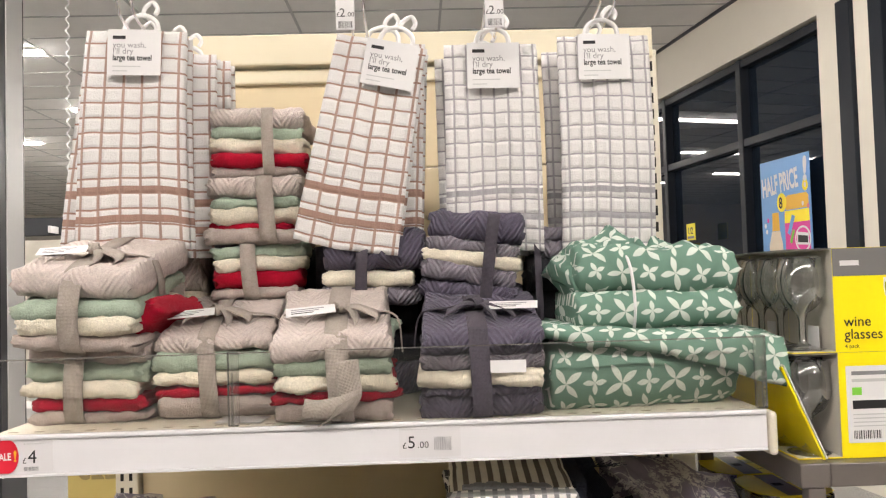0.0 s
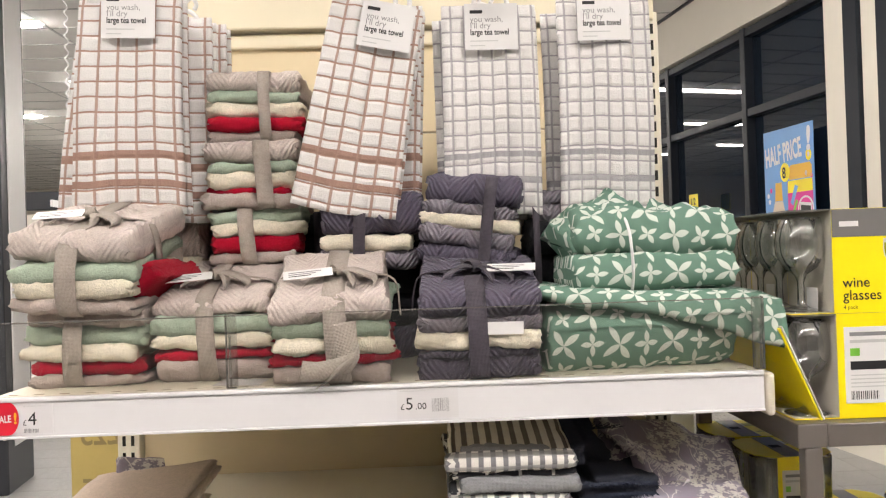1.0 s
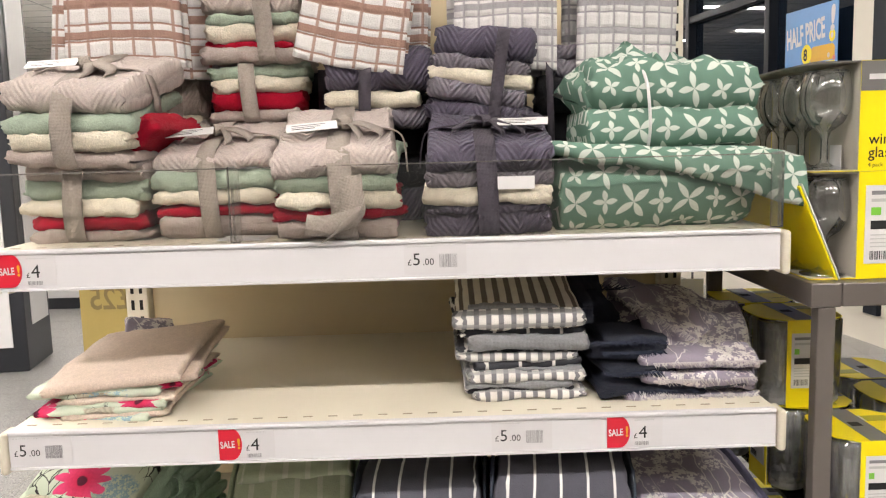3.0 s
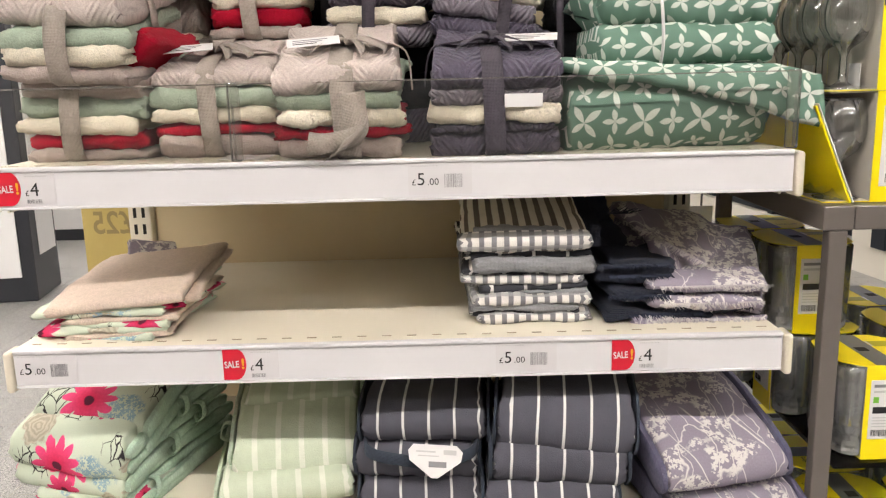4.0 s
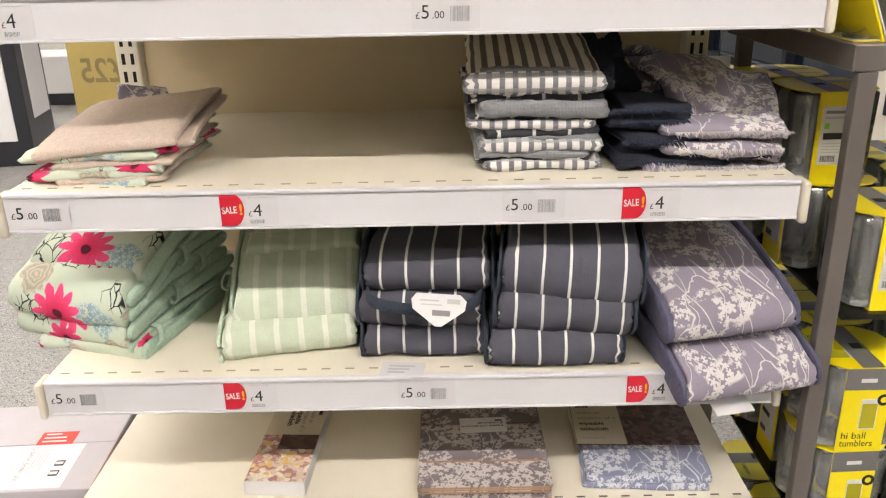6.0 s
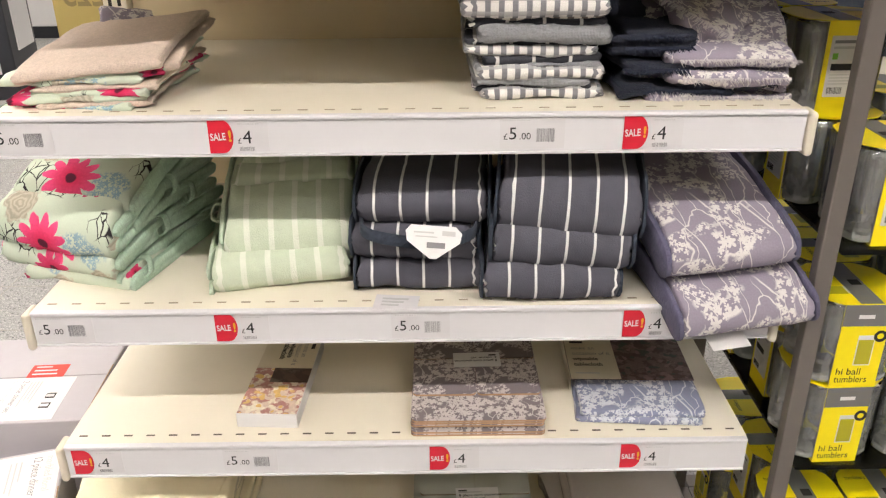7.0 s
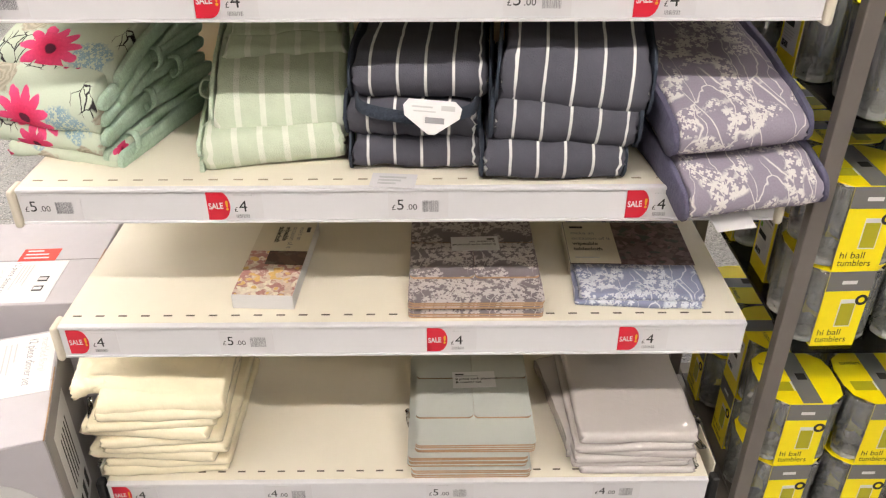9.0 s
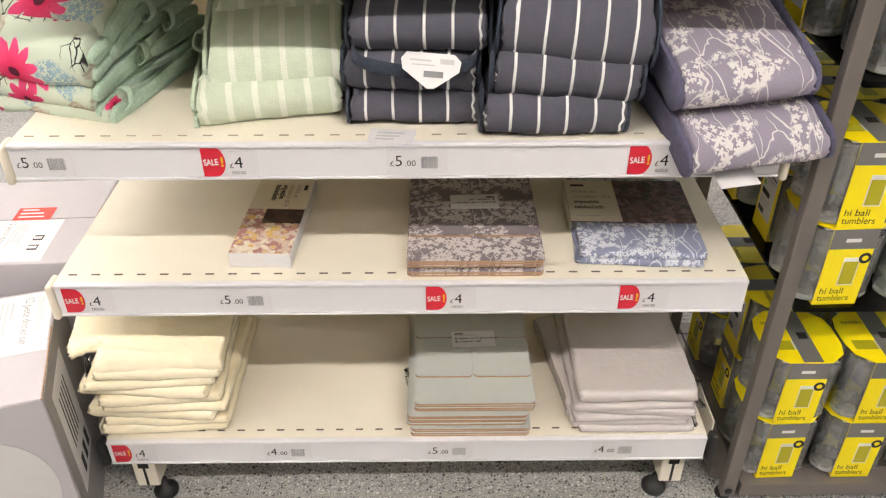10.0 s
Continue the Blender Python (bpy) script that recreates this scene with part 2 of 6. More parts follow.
def floral():
    """Pink and red blooms, blue sprays, brown roses and dark twigs on pale mint, in a repeat of 0.3 m."""
    g = Graph("pale mint cotton with pink and blue flowers", 0.9, 0, 0.2)
    u, v = g.uv()
    w = g.vec(u, v)
    warp = (g.noise(38.0, 3.0, w) - 0.5) * 0.010
    P = 0.30

    def spot(fu, fv, per=P):
        x = g.fr(u + (per / 2 - fu), per) * per + warp
        y = g.fr(v + (per / 2 - fv), per) * per - warp
        return x, y, g.m("SQRT", x * x + y * y)

    tone = g.noise(500.0, 2.0, w) * 0.14 + 0.93
    col = g.shade((0.55, 0.62, 0.50), tone)
    for fu, fv, rr in ((-0.045, 0.205, 0.026), (0.075, 0.315, 0.020), (-0.03, 0.06, 0.028)):
        x, y, r = spot(fu, fv)
        curl = g.m("SINE", r * 900.0 + g.noise(70.0, 2.0, w) * 14.0) * 0.2 + 0.8
        col = g.mix(g.below(r + (g.noise(90.0, 2.0, w) - 0.5) * 0.022, rr, 0.004) * 0.75, col, g.shade((0.50, 0.41, 0.32), curl))
    twig = g.below(g.voronoi(46.0, g.vec(u * 1.4 + warp * 2.0, v - warp * 2.0), "DISTANCE_TO_EDGE"), 0.035, 0.03)
    for fu, fv, rr in ((-0.048, 0.262, 0.030), (0.005, 0.150, 0.040), (0.10, 0.22, 0.022), (-0.06, 0.33, 0.02)):
        x, y, r = spot(fu, fv)
        col = g.mix(twig * g.below(r + (g.noise(60.0, 1.0, w) - 0.5) * 0.02, rr, 0.006), col, (0.03, 0.026, 0.03))
    for k, (fu, fv, rr) in enumerate(((0.062, 0.262, 0.030), (0.055, 0.10, 0.026), (-0.01, 0.34, 0.03), (-0.085, 0.15, 0.022))):
        x, y, r = spot(fu, fv)
        px, py, _ = g.xyz(g.voronoi(105.0, w, "F1", "Position"))
        bud = g.petals(u - px, v - py, 5, 0.0052, 0.35, 0.4, 0.15) * 0.8
        tint = g.mix(g.noise(60.0, 1.0, w), (0.12, 0.26, 0.42), (0.32, 0.48, 0.55))
        col = g.mix(bud * g.below(r + (g.noise(45.0, 1.0, w) - 0.5) * 0.03, rr, 0.006), col, tint)
    for fu, fv, rr, n, turn, ink in ((0.0, 0.255, 0.043, 11, 0.3, 1.0), (-0.012, 0.308, 0.030, 9, 0.9, 0.85), (0.045, 0.145, 0.036, 11, 0.1, 0.6), (-0.11, 0.275, 0.018, 7, 0.5, 0.9), (-0.075, 0.085, 0.026, 9, 0.7, 0.8), (0.11, 0.055, 0.022, 7, 0.2, 0.8)):
        x, y, r = spot(fu, fv)
        bloom = g.petals(x, y, n, rr, 0.58, turn, 0.05)
        ray = g.noise(240.0, 2.0, w) * 0.35 + 0.80
        pink = g.mix(g.clamp(r / rr), (0.60 * ink, 0.006, 0.05), (0.86 * ink, 0.10 * ink, 0.26 * ink))
        col = g.mix(bloom, col, g.shade(pink, ray))
        col = g.mix(g.below(r, rr * 0.20, 0.002), col, (0.09, 0.012, 0.03))
    return g.done(col, g.noise(600.0, 2.0, w) + g.noise(30.0, 2.0, w) * 1.5, 0.0012, 0.5)


FLORAL = floral()


def terrazzo():
    """Fine grey terrazzo: pale ground, small mixed chips and a few larger dark ones."""
    g = Graph("speckled grey vinyl tile", 0.30, 0, 0.5)
    o = g.obj()
    col = g.mix(g.clamp((g.noise(230.0, 3.0, o) - 0.5) * 3.0 + 0.5), (0.21, 0.21, 0.205), (0.40, 0.395, 0.38))
    for scale, share, size, ink in ((310.0, 0.30, 0.40, (0.09, 0.09, 0.088)), (310.0, -0.22, 0.42, (0.56, 0.55, 0.52)), (170.0, 0.26, 0.36, (0.055, 0.055, 0.055)), (170.0, -0.14, 0.36, (0.60, 0.58, 0.54)), (85.0, 0.13, 0.30, (0.045, 0.045, 0.047))):
        n = g.xyz(g.voronoi(scale, o, "F1", "Color"))[0]
        chip = g.below(g.voronoi(scale, o) + (g.noise(scale * 1.7, 1.0, o) - 0.5) * 0.3, size, 0.10)
        col = g.mix(chip * g.below(n if share > 0 else 1.0 - n, abs(share), 0.02), col, ink)
    return g.done(g.shade(col, g.noise(2.5, 4.0, o) * 0.3 + 0.85), g.noise(80.0, 2.0, o), 0.0003, 0.3)


FLOOR = terrazzo()
JOINT = plain("pale tile joint", (0.33, 0.315, 0.27), 0.6)
STEEL = plain("cream powder-coated steel", (0.77, 0.72, 0.60), 0.42, 0, 0.04, 3.0, 0.0002, 700)
STEEL_BACK = plain("buff powder-coated panel", (0.72, 0.605, 0.395), 0.45, 0, 0.05, 2.0, 0.0002, 700)
HEADER_STEEL = plain("pale cream header steel", (0.80, 0.73, 0.55), 0.45, 0, 0.03, 3.0)
STRIP = plain("white ticket strip", (0.69, 0.68, 0.70), 0.35, 0, 0.03, 12.0)
TAB = plain("ivory plastic", (0.72, 0.66, 0.54), 0.4, 0, 0.05, 30.0)
SLOT = plain("dark slot", (0.02, 0.018, 0.015), 0.9)
SLOT_SOFT = plain("mid-brown slot", (0.13, 0.11, 0.085), 0.9)
WHITE = plain("white card", (0.70, 0.69, 0.69), 0.55, 0, 0.03, 20.0)
TICKET = plain("ticket paper", (0.66, 0.645, 0.66), 0.4, 0, 0.03, 40.0)
BLACK = plain("black print", (0.012, 0.012, 0.013), 0.6)
GREYINK = plain("grey print", (0.22, 0.22, 0.23), 0.6)
PALEINK = plain("pale grey print", (0.5, 0.5, 0.5), 0.6)
SALE_RED = plain("sale red print", (0.62, 0.012, 0.035), 0.4, 0, 0.04, 60.0)
YELLOW = plain("yellow carton", (0.93, 0.76, 0.004), 0.38, 0, 0.05, 14.0, 0.0002, 90)
CARTON_GREY = plain("grey carton print", (0.16, 0.155, 0.15), 0.4, 0, 0.05, 14.0)
OLIVE = plain("olive print", (0.42, 0.38, 0.01), 0.4)
OCHRE = plain("ochre print", (0.75, 0.42, 0.02), 0.4)
GREENINK = plain("green print", (0.2, 0.55, 0.06), 0.4)
RACK = plain("brown grey metallic paint", (0.165, 0.145, 0.13), 0.36, 0.25, 0.10, 8.0, 0.0002, 400)
DARK = plain("charcoal paint", (0.022, 0.024, 0.03), 0.4, 0, 0.1, 6.0)
SLATE = plain("dark slate window frame", (0.012, 0.015, 0.021), 0.5, 0, 0.08, 5.0, spec=0.2)
PAINT = plain("warm white wall paint", (0.72, 0.675, 0.59), 0.7, 0, 0.04, 1.5, 0.0004, 120)
FARWALL = plain("far wall paint", (0.56, 0.52, 0.46), 0.8, 0, 0.10, 1.2)
# Dark so that the unseen south wall bounces little light.
DIM_WALL = plain("unseen wall in mixed dark browns", (0.14, 0.125, 0.11), 0.8, 0, 0.5, 2.2)
PANEL_WHITE = plain("white laminate", (0.80, 0.79, 0.79), 0.4, 0, 0.03, 2.0)
TILE_CEIL = plain("mineral fibre ceiling tile", (0.80, 0.785, 0.76), 0.95, 0, 0.06, 5.0, 0.001, 300)
SLOT_FAINT = plain("pale brown slot", (0.40, 0.345, 0.26), 0.9)
GRID = plain("grey ceiling grid", (0.46, 0.455, 0.45), 0.6)
CHROME = plain("chrome wire", (0.75, 0.75, 0.76), 0.18, 1.0, 0.03)
HANGER = plain("white hanger plastic", (0.82, 0.81, 0.80), 0.35, 0, 0.02)
CORK = plain("cork board", (0.40, 0.25, 0.15), 0.85, 0, 0.2, 120.0, 0.0006, 500)
PALEBOARD = plain("pale sage grey board", (0.47, 0.49, 0.455), 0.45, 0, 0.04, 8.0)
BOXLILAC = plain("pale lilac grey carton", (0.46, 0.435, 0.46), 0.5, 0, 0.07, 5.0)
BOXGREY = plain("taupe grey carton", (0.30, 0.285, 0.285), 0.5, 0, 0.07, 5.0)
ORANGE_RED = plain("orange red print", (0.66, 0.05, 0.03), 0.45)
OVAL = plain("pale plate print", (0.58, 0.57, 0.56), 0.5)
SKYBLUE = plain("poster blue", (0.14, 0.33, 0.66), 0.45, 0, 0.08, 5.0)
CREAM_PRINT = plain("poster cream", (0.66, 0.55, 0.42), 0.45)
PINK = plain("poster pink", (0.70, 0.04, 0.30), 0.45)
RUBBER = plain("black rubber", (0.012, 0.012, 0.012), 0.6)


def thin(name, tint, ior=1.45, rough=0.03, boost=0.0, white_scatter=0.0):
    """Thin clear walls: see-through, with a gloss that grows at a glance and white mixed in for scattered light."""
    m = bpy.data.materials.new(name)
    m.use_nodes = True
    nt = m.node_tree
    nt.nodes.remove(nt.nodes["Principled BSDF"])
    a, b, f, x = (nt.nodes.new("ShaderNode" + k) for k in ("BsdfTransparent", "BsdfGlossy", "Fresnel", "MixShader"))
    a.inputs[0].default_value = (*tint, 1)
    b.inputs["Roughness"].default_value = rough
    f.inputs[0].default_value = ior
    ad = nt.nodes.new("ShaderNodeMath")
    ad.inputs[1].default_value = boost
    nt.links.new(f.outputs[0], ad.inputs[0])
    nt.links.new(ad.outputs[0], x.inputs[0])
    see = a.outputs[0]
    if white_scatter:
        d, y = nt.nodes.new("ShaderNodeBsdfDiffuse"), nt.nodes.new("ShaderNodeMixShader")
        d.inputs[0].default_value = (0.82, 0.84, 0.82, 1)
        y.inputs[0].default_value = white_scatter
        nt.links.new(see, y.inputs[1])
        nt.links.new(d.outputs[0], y.inputs[2])
        see = y.outputs[0]
    nt.links.new(see, x.inputs[1])
    nt.links.new(b.outputs[0], x.inputs[2])
    nt.links.new(x.outputs[0], nt.nodes["Material Output"].inputs[0])
    return m


# Extra gloss and white brighten the glasses in place of refracted light.
GLASS = thin("clear drinking glass", (0.97, 0.975, 0.97), 1.5, 0.07, 0.10, 0.045)
TUMBLER_GLASS = thin("clear tumbler glass", (0.965, 0.975, 0.97), 1.5, 0.10, 0.13, 0.15)
BASE_GLASS = thin("heavy glass base", (0.92, 0.95, 0.94), 1.6, 0.15, 0.36, 0.50)
SHELF_GLASS = thin("green-tinted shelf glass", (0.70, 0.78, 0.73), 1.5)
ACRYLIC = thin("clear acrylic", (0.985, 0.98, 0.972), 1.25, 0.06, 0.0, 0.010)
ACRYLIC_CLIP = thin("clear plastic clip", (0.90, 0.90, 0.89), 1.4, 0.12, 0.04, 0.08)
ACRYLIC_EDGE = thin("acrylic edge", (0.72, 0.68, 0.64), 1.5, 0.2, 0.10, 0.15)
FILM = thin("clear wrapping film", (0.95, 0.95, 0.95), 1.5, 0.12, 0.06)


def window_glass():
    g = Graph("dark window glass", 0.02, 0, 0.5)
    g.bsdf.inputs["IOR"].default_value = 1.5
    return g.done((0.010, 0.017, 0.030))


PANE = window_glass()


def glow(name, color, strength):
    g = Graph(name)
    g.bsdf.inputs["Emission Color"].default_value = (*color, 1)
    g.bsdf.inputs["Emission Strength"].default_value = strength
    g.bsdf.inputs["Base Color"].default_value = (0.8, 0.8, 0.8, 1)
    return g.mat


TUBE = glow("lit diffuser", (1.0, 0.925, 0.865), LIGHT)


def wrapped(name, color):
    g = Graph(name, 0.75, 0, 0.4)
    u, v = g.uv()
    w = g.vec(u, v)
    g.bsdf.inputs["Coat Weight"].default_value = 1.0
    g.bsdf.inputs["Coat Roughness"].default_value = 0.10
    return g.done(g.shade(color, g.noise(12.0, 3.0, w) * 0.12 + 0.94), g.noise(60.0, 4.0, w) * 0.5 + g.noise(14.0, 3.0, w), 0.006, 0.6)


CREAM_PACK = wrapped("cream cloth in clear film", (0.86, 0.775, 0.56))
CREAM_CLOTH = wrapped("loose cream cotton sheeting", (0.86, 0.775, 0.56))
CREAM_CLOTH.node_tree.nodes["Principled BSDF"].inputs["Coat Weight"].default_value = 0.0
GREY_PACK = wrapped("dove grey cloth in clear film", (0.52, 0.48, 0.46))
COATED_PAPER = plain("cream sleeve paper", (0.66, 0.60, 0.47), 0.45, 0, 0.04, 30.0)


def photo(name, cols, scale=60.0):
    """A printed photograph of a laid table, in soft patches."""
    g = Graph(name, 0.35)
    u, v = g.uv()
    o = g.obj()
    a = g.xyz(g.voronoi(scale, o, "SMOOTH_F1", "Color"))
    c = g.mix(g.below(a[0] + (g.noise(260.0, 3.0, o) - 0.5) * 0.7, 0.40, 0.16), cols[0], cols[1])
    c = g.mix(g.below(a[1] + (g.noise(310.0, 3.0, o) - 0.5) * 0.5, 0.26, 0.14), c, cols[2])
    c = g.mix(g.below(a[2], 0.14, 0.05), c, cols[3])
    return g.done(g.shade(c, g.noise(200.0, 3.0, o) * 0.6 + 0.7))


PHOTO_WARM = photo("table photo, pink and cream", ((0.62, 0.50, 0.42), (0.40, 0.19, 0.17), (0.74, 0.68, 0.56), (0.66, 0.44, 0.14)), 120.0)
PHOTO_DUSK = photo("table photo, brown and mauve", ((0.16, 0.11, 0.115), (0.085, 0.05, 0.045), (0.22, 0.15, 0.16), (0.05, 0.07, 0.06)), 120.0)
BROWN_PHOTO = photo("table photo, dark brown", ((0.05, 0.025, 0.02), (0.09, 0.05, 0.035), (0.12, 0.1, 0.08), (0.02, 0.015, 0.012)), 60.0)
BOARD = plain("grey inner board", (0.52, 0.485, 0.42), 0.8, 0, 0.06, 20.0)
BUFF = plain("buff yellow sign card", (0.52, 0.41, 0.14), 0.55, 0, 0.08, 7.0)
BUFF_INK = plain("faded brown print", (0.30, 0.235, 0.10), 0.6)


# ---- mesh tools ----
def part(name, bm, material, parent=None, label="", at=None, smooth=False):
    """One bmesh as one mesh object under a thing or a part."""
    me = bpy.data.meshes.new(name)
    bm.to_mesh(me)
    bm.free()
    me.materials.append(material)
    if smooth:
        me.polygons.foreach_set("use_smooth", [True] * len(me.polygons))
    ob = new(name, me)
    if parent:
        ob.parent = parent
    if at is not None:
        ob.matrix_basis = at
    if label:
        ob["label"] = label
    return ob


def same(name, data, parent, at):
    """One more object on mesh data that is already there."""
    ob = new(name, data)
    ob.parent = parent
    ob.matrix_basis = at
    return ob


def thing(name, label, category, at=None, group="", kind=""):
    ob = tagged(new(name), label, category, group, kind)
    if at is not None:
        ob.matrix_basis = at
    return ob


def box(x0, x1, y0, y1, z0, z1, bevel=0.0, seg=2):
    bm = bmesh.new()
    bmesh.ops.create_cube(bm, size=1.0)
    bmesh.ops.transform(bm, matrix=Matrix.Translation(((x0 + x1) / 2, (y0 + y1) / 2, (z0 + z1) / 2)) @ Matrix.Diagonal((x1 - x0, y1 - y0, z1 - z0, 1)), verts=bm.verts)
    if bevel:
        bmesh.ops.bevel(bm, geom=bm.edges[:], offset=bevel, segments=seg, profile=0.5, affect="EDGES")
    return bm


def add(bm, other):
    me = bpy.data.meshes.new("tmp")
    other.to_mesh(me)
    other.free()
    bm.from_mesh(me)
    bpy.data.meshes.remove(me)
    return bm


def grid_mesh(rows, closed_v=False, caps=False, uvs=None):
    """A skin over rows of points; uvs: the same rows of (u, v)."""
    bm = bmesh.new()
    lay = bm.loops.layers.uv.new("UVMap")
    n = len(rows[0])
    vs = [[bm.verts.new(p) for p in r] for r in rows]
    for i in range(len(rows) - 1):
        for j in range(n if closed_v else n - 1):
            k = (j + 1) % n
            f = bm.faces.new((vs[i][j], vs[i + 1][j], vs[i + 1][k], vs[i][k]))
            if uvs:
                vv = (uvs[i][j], uvs[i + 1][j], uvs[i + 1][j + 1 if closed_v else k], uvs[i][j + 1 if closed_v else k])
                for l, c in zip(f.loops, vv):
                    l[lay].uv = c
    if caps:
        for r, flip in ((vs[0], False), (vs[-1], True)):
            f = bm.faces.new(r if not flip else r[::-1])
            for l in f.loops:
                l[lay].uv = (l.vert.co.x + l.vert.co.y * 0.3, l.vert.co.z)
    bmesh.ops.recalc_face_normals(bm, faces=bm.faces[:])
    return bm


def slab(w, d, h, seed=0, wob=0.0025, layers=3, nx=26, flat=10, arc=7, lumps=28.0, droop=0.0, puff=0.0, ragged=0.004, u0=0.0, v0=0.0):
    """A folded cloth, w wide, d deep, h thick, folded edge in front (-y), standing on z = 0. UV in metres."""
    r = h / 2
    prof = []
    for i in range(flat):
        prof.append((d / 2 - r - (d - h) * i / flat, r, 0, 1))
    for i in range(arc):
        a = math.pi / 2 + math.pi * i / arc
        prof.append((-(d / 2 - r) + r * math.cos(a), r * math.sin(a), math.cos(a), math.sin(a)))
    for i in range(flat):
        prof.append((-(d / 2 - r) + (d - h) * i / flat, -r, 0, -1))
    for i in range(arc):
        a = -math.pi / 2 + math.pi * i / arc
        prof.append((d / 2 - r + r * math.cos(a), r * math.sin(a), math.cos(a), math.sin(a)))
    arcs, s = [0.0], 0.0
    for i in range(len(prof)):
        p, q = prof[i], prof[(i + 1) % len(prof)]
        s += math.hypot(p[0] - q[0], p[1] - q[1])
        arcs.append(s)
    rows, uvs = [], []
    o = Vector((seed * 3.17, seed * 1.31, seed * 7.7))
    for i in range(nx + 1):
        t = math.sin(math.pi / 2 * (2 * i / nx - 1))
        t = 0.55 * t + 0.45 * (2 * i / nx - 1)
        end = max(0.0, 1 - abs(t) ** 14) ** (1 / 6)
        end = 0.30 + 0.70 * end
        row, uvr = [], []
        for (y, z, ny, nz) in prof:
            p = Vector((t * w / 2, y, z))
            k = noise.noise(p * lumps + o) + 0.5 * noise.noise(p * lumps * 2.3 + o) + 0.3 * noise.noise(p * lumps * 6.0 + o)
            x = p.x
            if abs(t) > 0.8:
                x += math.copysign(1, t) * ragged * (math.cos(z / h * 2 * math.pi * layers) - 1) * (abs(t) - 0.8) * 5
                x += ragged * 1.2 * noise.noise(Vector((y * 30, z * 200, seed + t)))
            zz = z * end * (1 + puff * (1 - (2 * y / d) ** 2) * (nz > 0.5)) + nz * wob * k
            yy = y * (0.985 + 0.015 * end) + ny * wob * k
            zz -= droop * max(0.0, -2 * y / d) ** 2
            row.append((x, yy, zz + r))
        rows.append(row)
        uvs.append([(t * w / 2 + u0, a + v0) for a in arcs])
    return grid_mesh(rows, True, True, uvs)


def strip(path, width, thick=0.0012, axis=(1, 0, 0), seed=0, wob=0.0):
    """A tape along a path of points, width across axis (or one axis a point)."""
    rows, uvs, s = [], [], 0.0
    pts = [Vector(p) for p in path]
    for i, p in enumerate(pts):
        a, b = pts[max(0, i - 1)], pts[min(len(pts) - 1, i + 1)]
        tan = (b - a).normalized()
        ax = Vector(axis[i] if isinstance(axis[0], (tuple, list, Vector)) else axis).normalized()
        nrm = ax.cross(tan).normalized()
        wd = width[i] if isinstance(width, (tuple, list)) else width
        if i:
            s += (p - pts[i - 1]).length
        pp = p + nrm * wob * noise.noise(p * 40 + Vector((seed, 0, 0)))
        rows.append([pp - ax * wd / 2 - nrm * thick, pp - ax * wd / 2 + nrm * thick, pp + nrm * thick * 1.3, pp + ax * wd / 2 + nrm * thick, pp + ax * wd / 2 - nrm * thick])
        uvs.append([(-wd / 2, s), (-wd / 2, s), (0, s), (wd / 2, s), (wd / 2, s), (-wd / 2, s)])
    return grid_mesh(rows, True, True, uvs)


def smooth_path(pts, n=6):
    """Points on a soft curve through pts."""
    pts = [Vector(p) for p in pts]
    out = []
    for i in range(len(pts) - 1):
        p0, p1, p2, p3 = pts[max(0, i - 1)], pts[i], pts[i + 1], pts[min(len(pts) - 1, i + 2)]
        for k in range(n):
            t = k / n
            out.append(0.5 * (2 * p1 + (p2 - p0) * t + (2 * p0 - 5 * p1 + 4 * p2 - p3) * t * t + (3 * p1 - p0 - 3 * p2 + p3) * t ** 3))
    return out + [pts[-1]]


def rod(pts, r, seg=8):
    rows = []
    pts = [Vector(p) for p in pts]
    for i, p in enumerate(pts):
        t = (pts[min(i + 1, len(pts) - 1)] - pts[max(i - 1, 0)]).normalized()
        a = t.orthogonal().normalized() if i == 0 else (a - t * a.dot(t)).normalized()
        b = t.cross(a)
        rows.append([p + a * r * math.cos(2 * math.pi * k / seg) + b * r * math.sin(2 * math.pi * k / seg) for k in range(seg)])
    return grid_mesh(rows, True, True)


def lathe(profile, seg=28):
    """A turned shape: profile of (radius, z)."""
    rows = [[(r * math.cos(2 * math.pi * k / seg), r * math.sin(2 * math.pi * k / seg), z) for k in range(seg)] for r, z in profile]
    return grid_mesh(rows, True, True)


TEXTS = {}


def writing(text, size, material, parent, at, name="writing", bold=0.0, align="LEFT", depth=0.0, squeeze=1.0):
    """Flat lettering in the built-in font, reading along +x, up +y of the pose at."""
    key = (text, size, material.name, bold, align, squeeze)
    if key not in TEXTS:
        cu = bpy.data.curves.new(name, "FONT")
        cu.body, cu.size, cu.offset, cu.align_x = text, size, bold, align
        cu.resolution_u = 3
        tmp = bpy.data.objects.new("tmp", cu)
        scene.collection.objects.link(tmp)
        dg = bpy.context.evaluated_depsgraph_get()
        me = bpy.data.meshes.new_from_object(tmp.evaluated_get(dg))
        bpy.data.objects.remove(tmp)
        bpy.data.curves.remove(cu)
        me.materials.clear()
        me.materials.append(material)
        me.transform(Matrix.Diagonal((squeeze, 1, 1, 1)))
        TEXTS[key] = me
    return same(name, TEXTS[key], parent, at)


UP = Matrix.Rotation(math.pi / 2, 4, "X")      # lettering that stands and faces -y


def up(x, y, z, tilt=0.0):
    """A pose for lettering that stands and faces -y."""
    return Matrix.Translation((x, y, z)) @ UP @ Matrix.Rotation(tilt, 4, "Z")


def lying(x, y, z, turn=0.0):
    """Lettering that lies face up."""
    return Matrix.Translation((x, y, z)) @ Matrix.Rotation(radians(turn), 4, "Z")


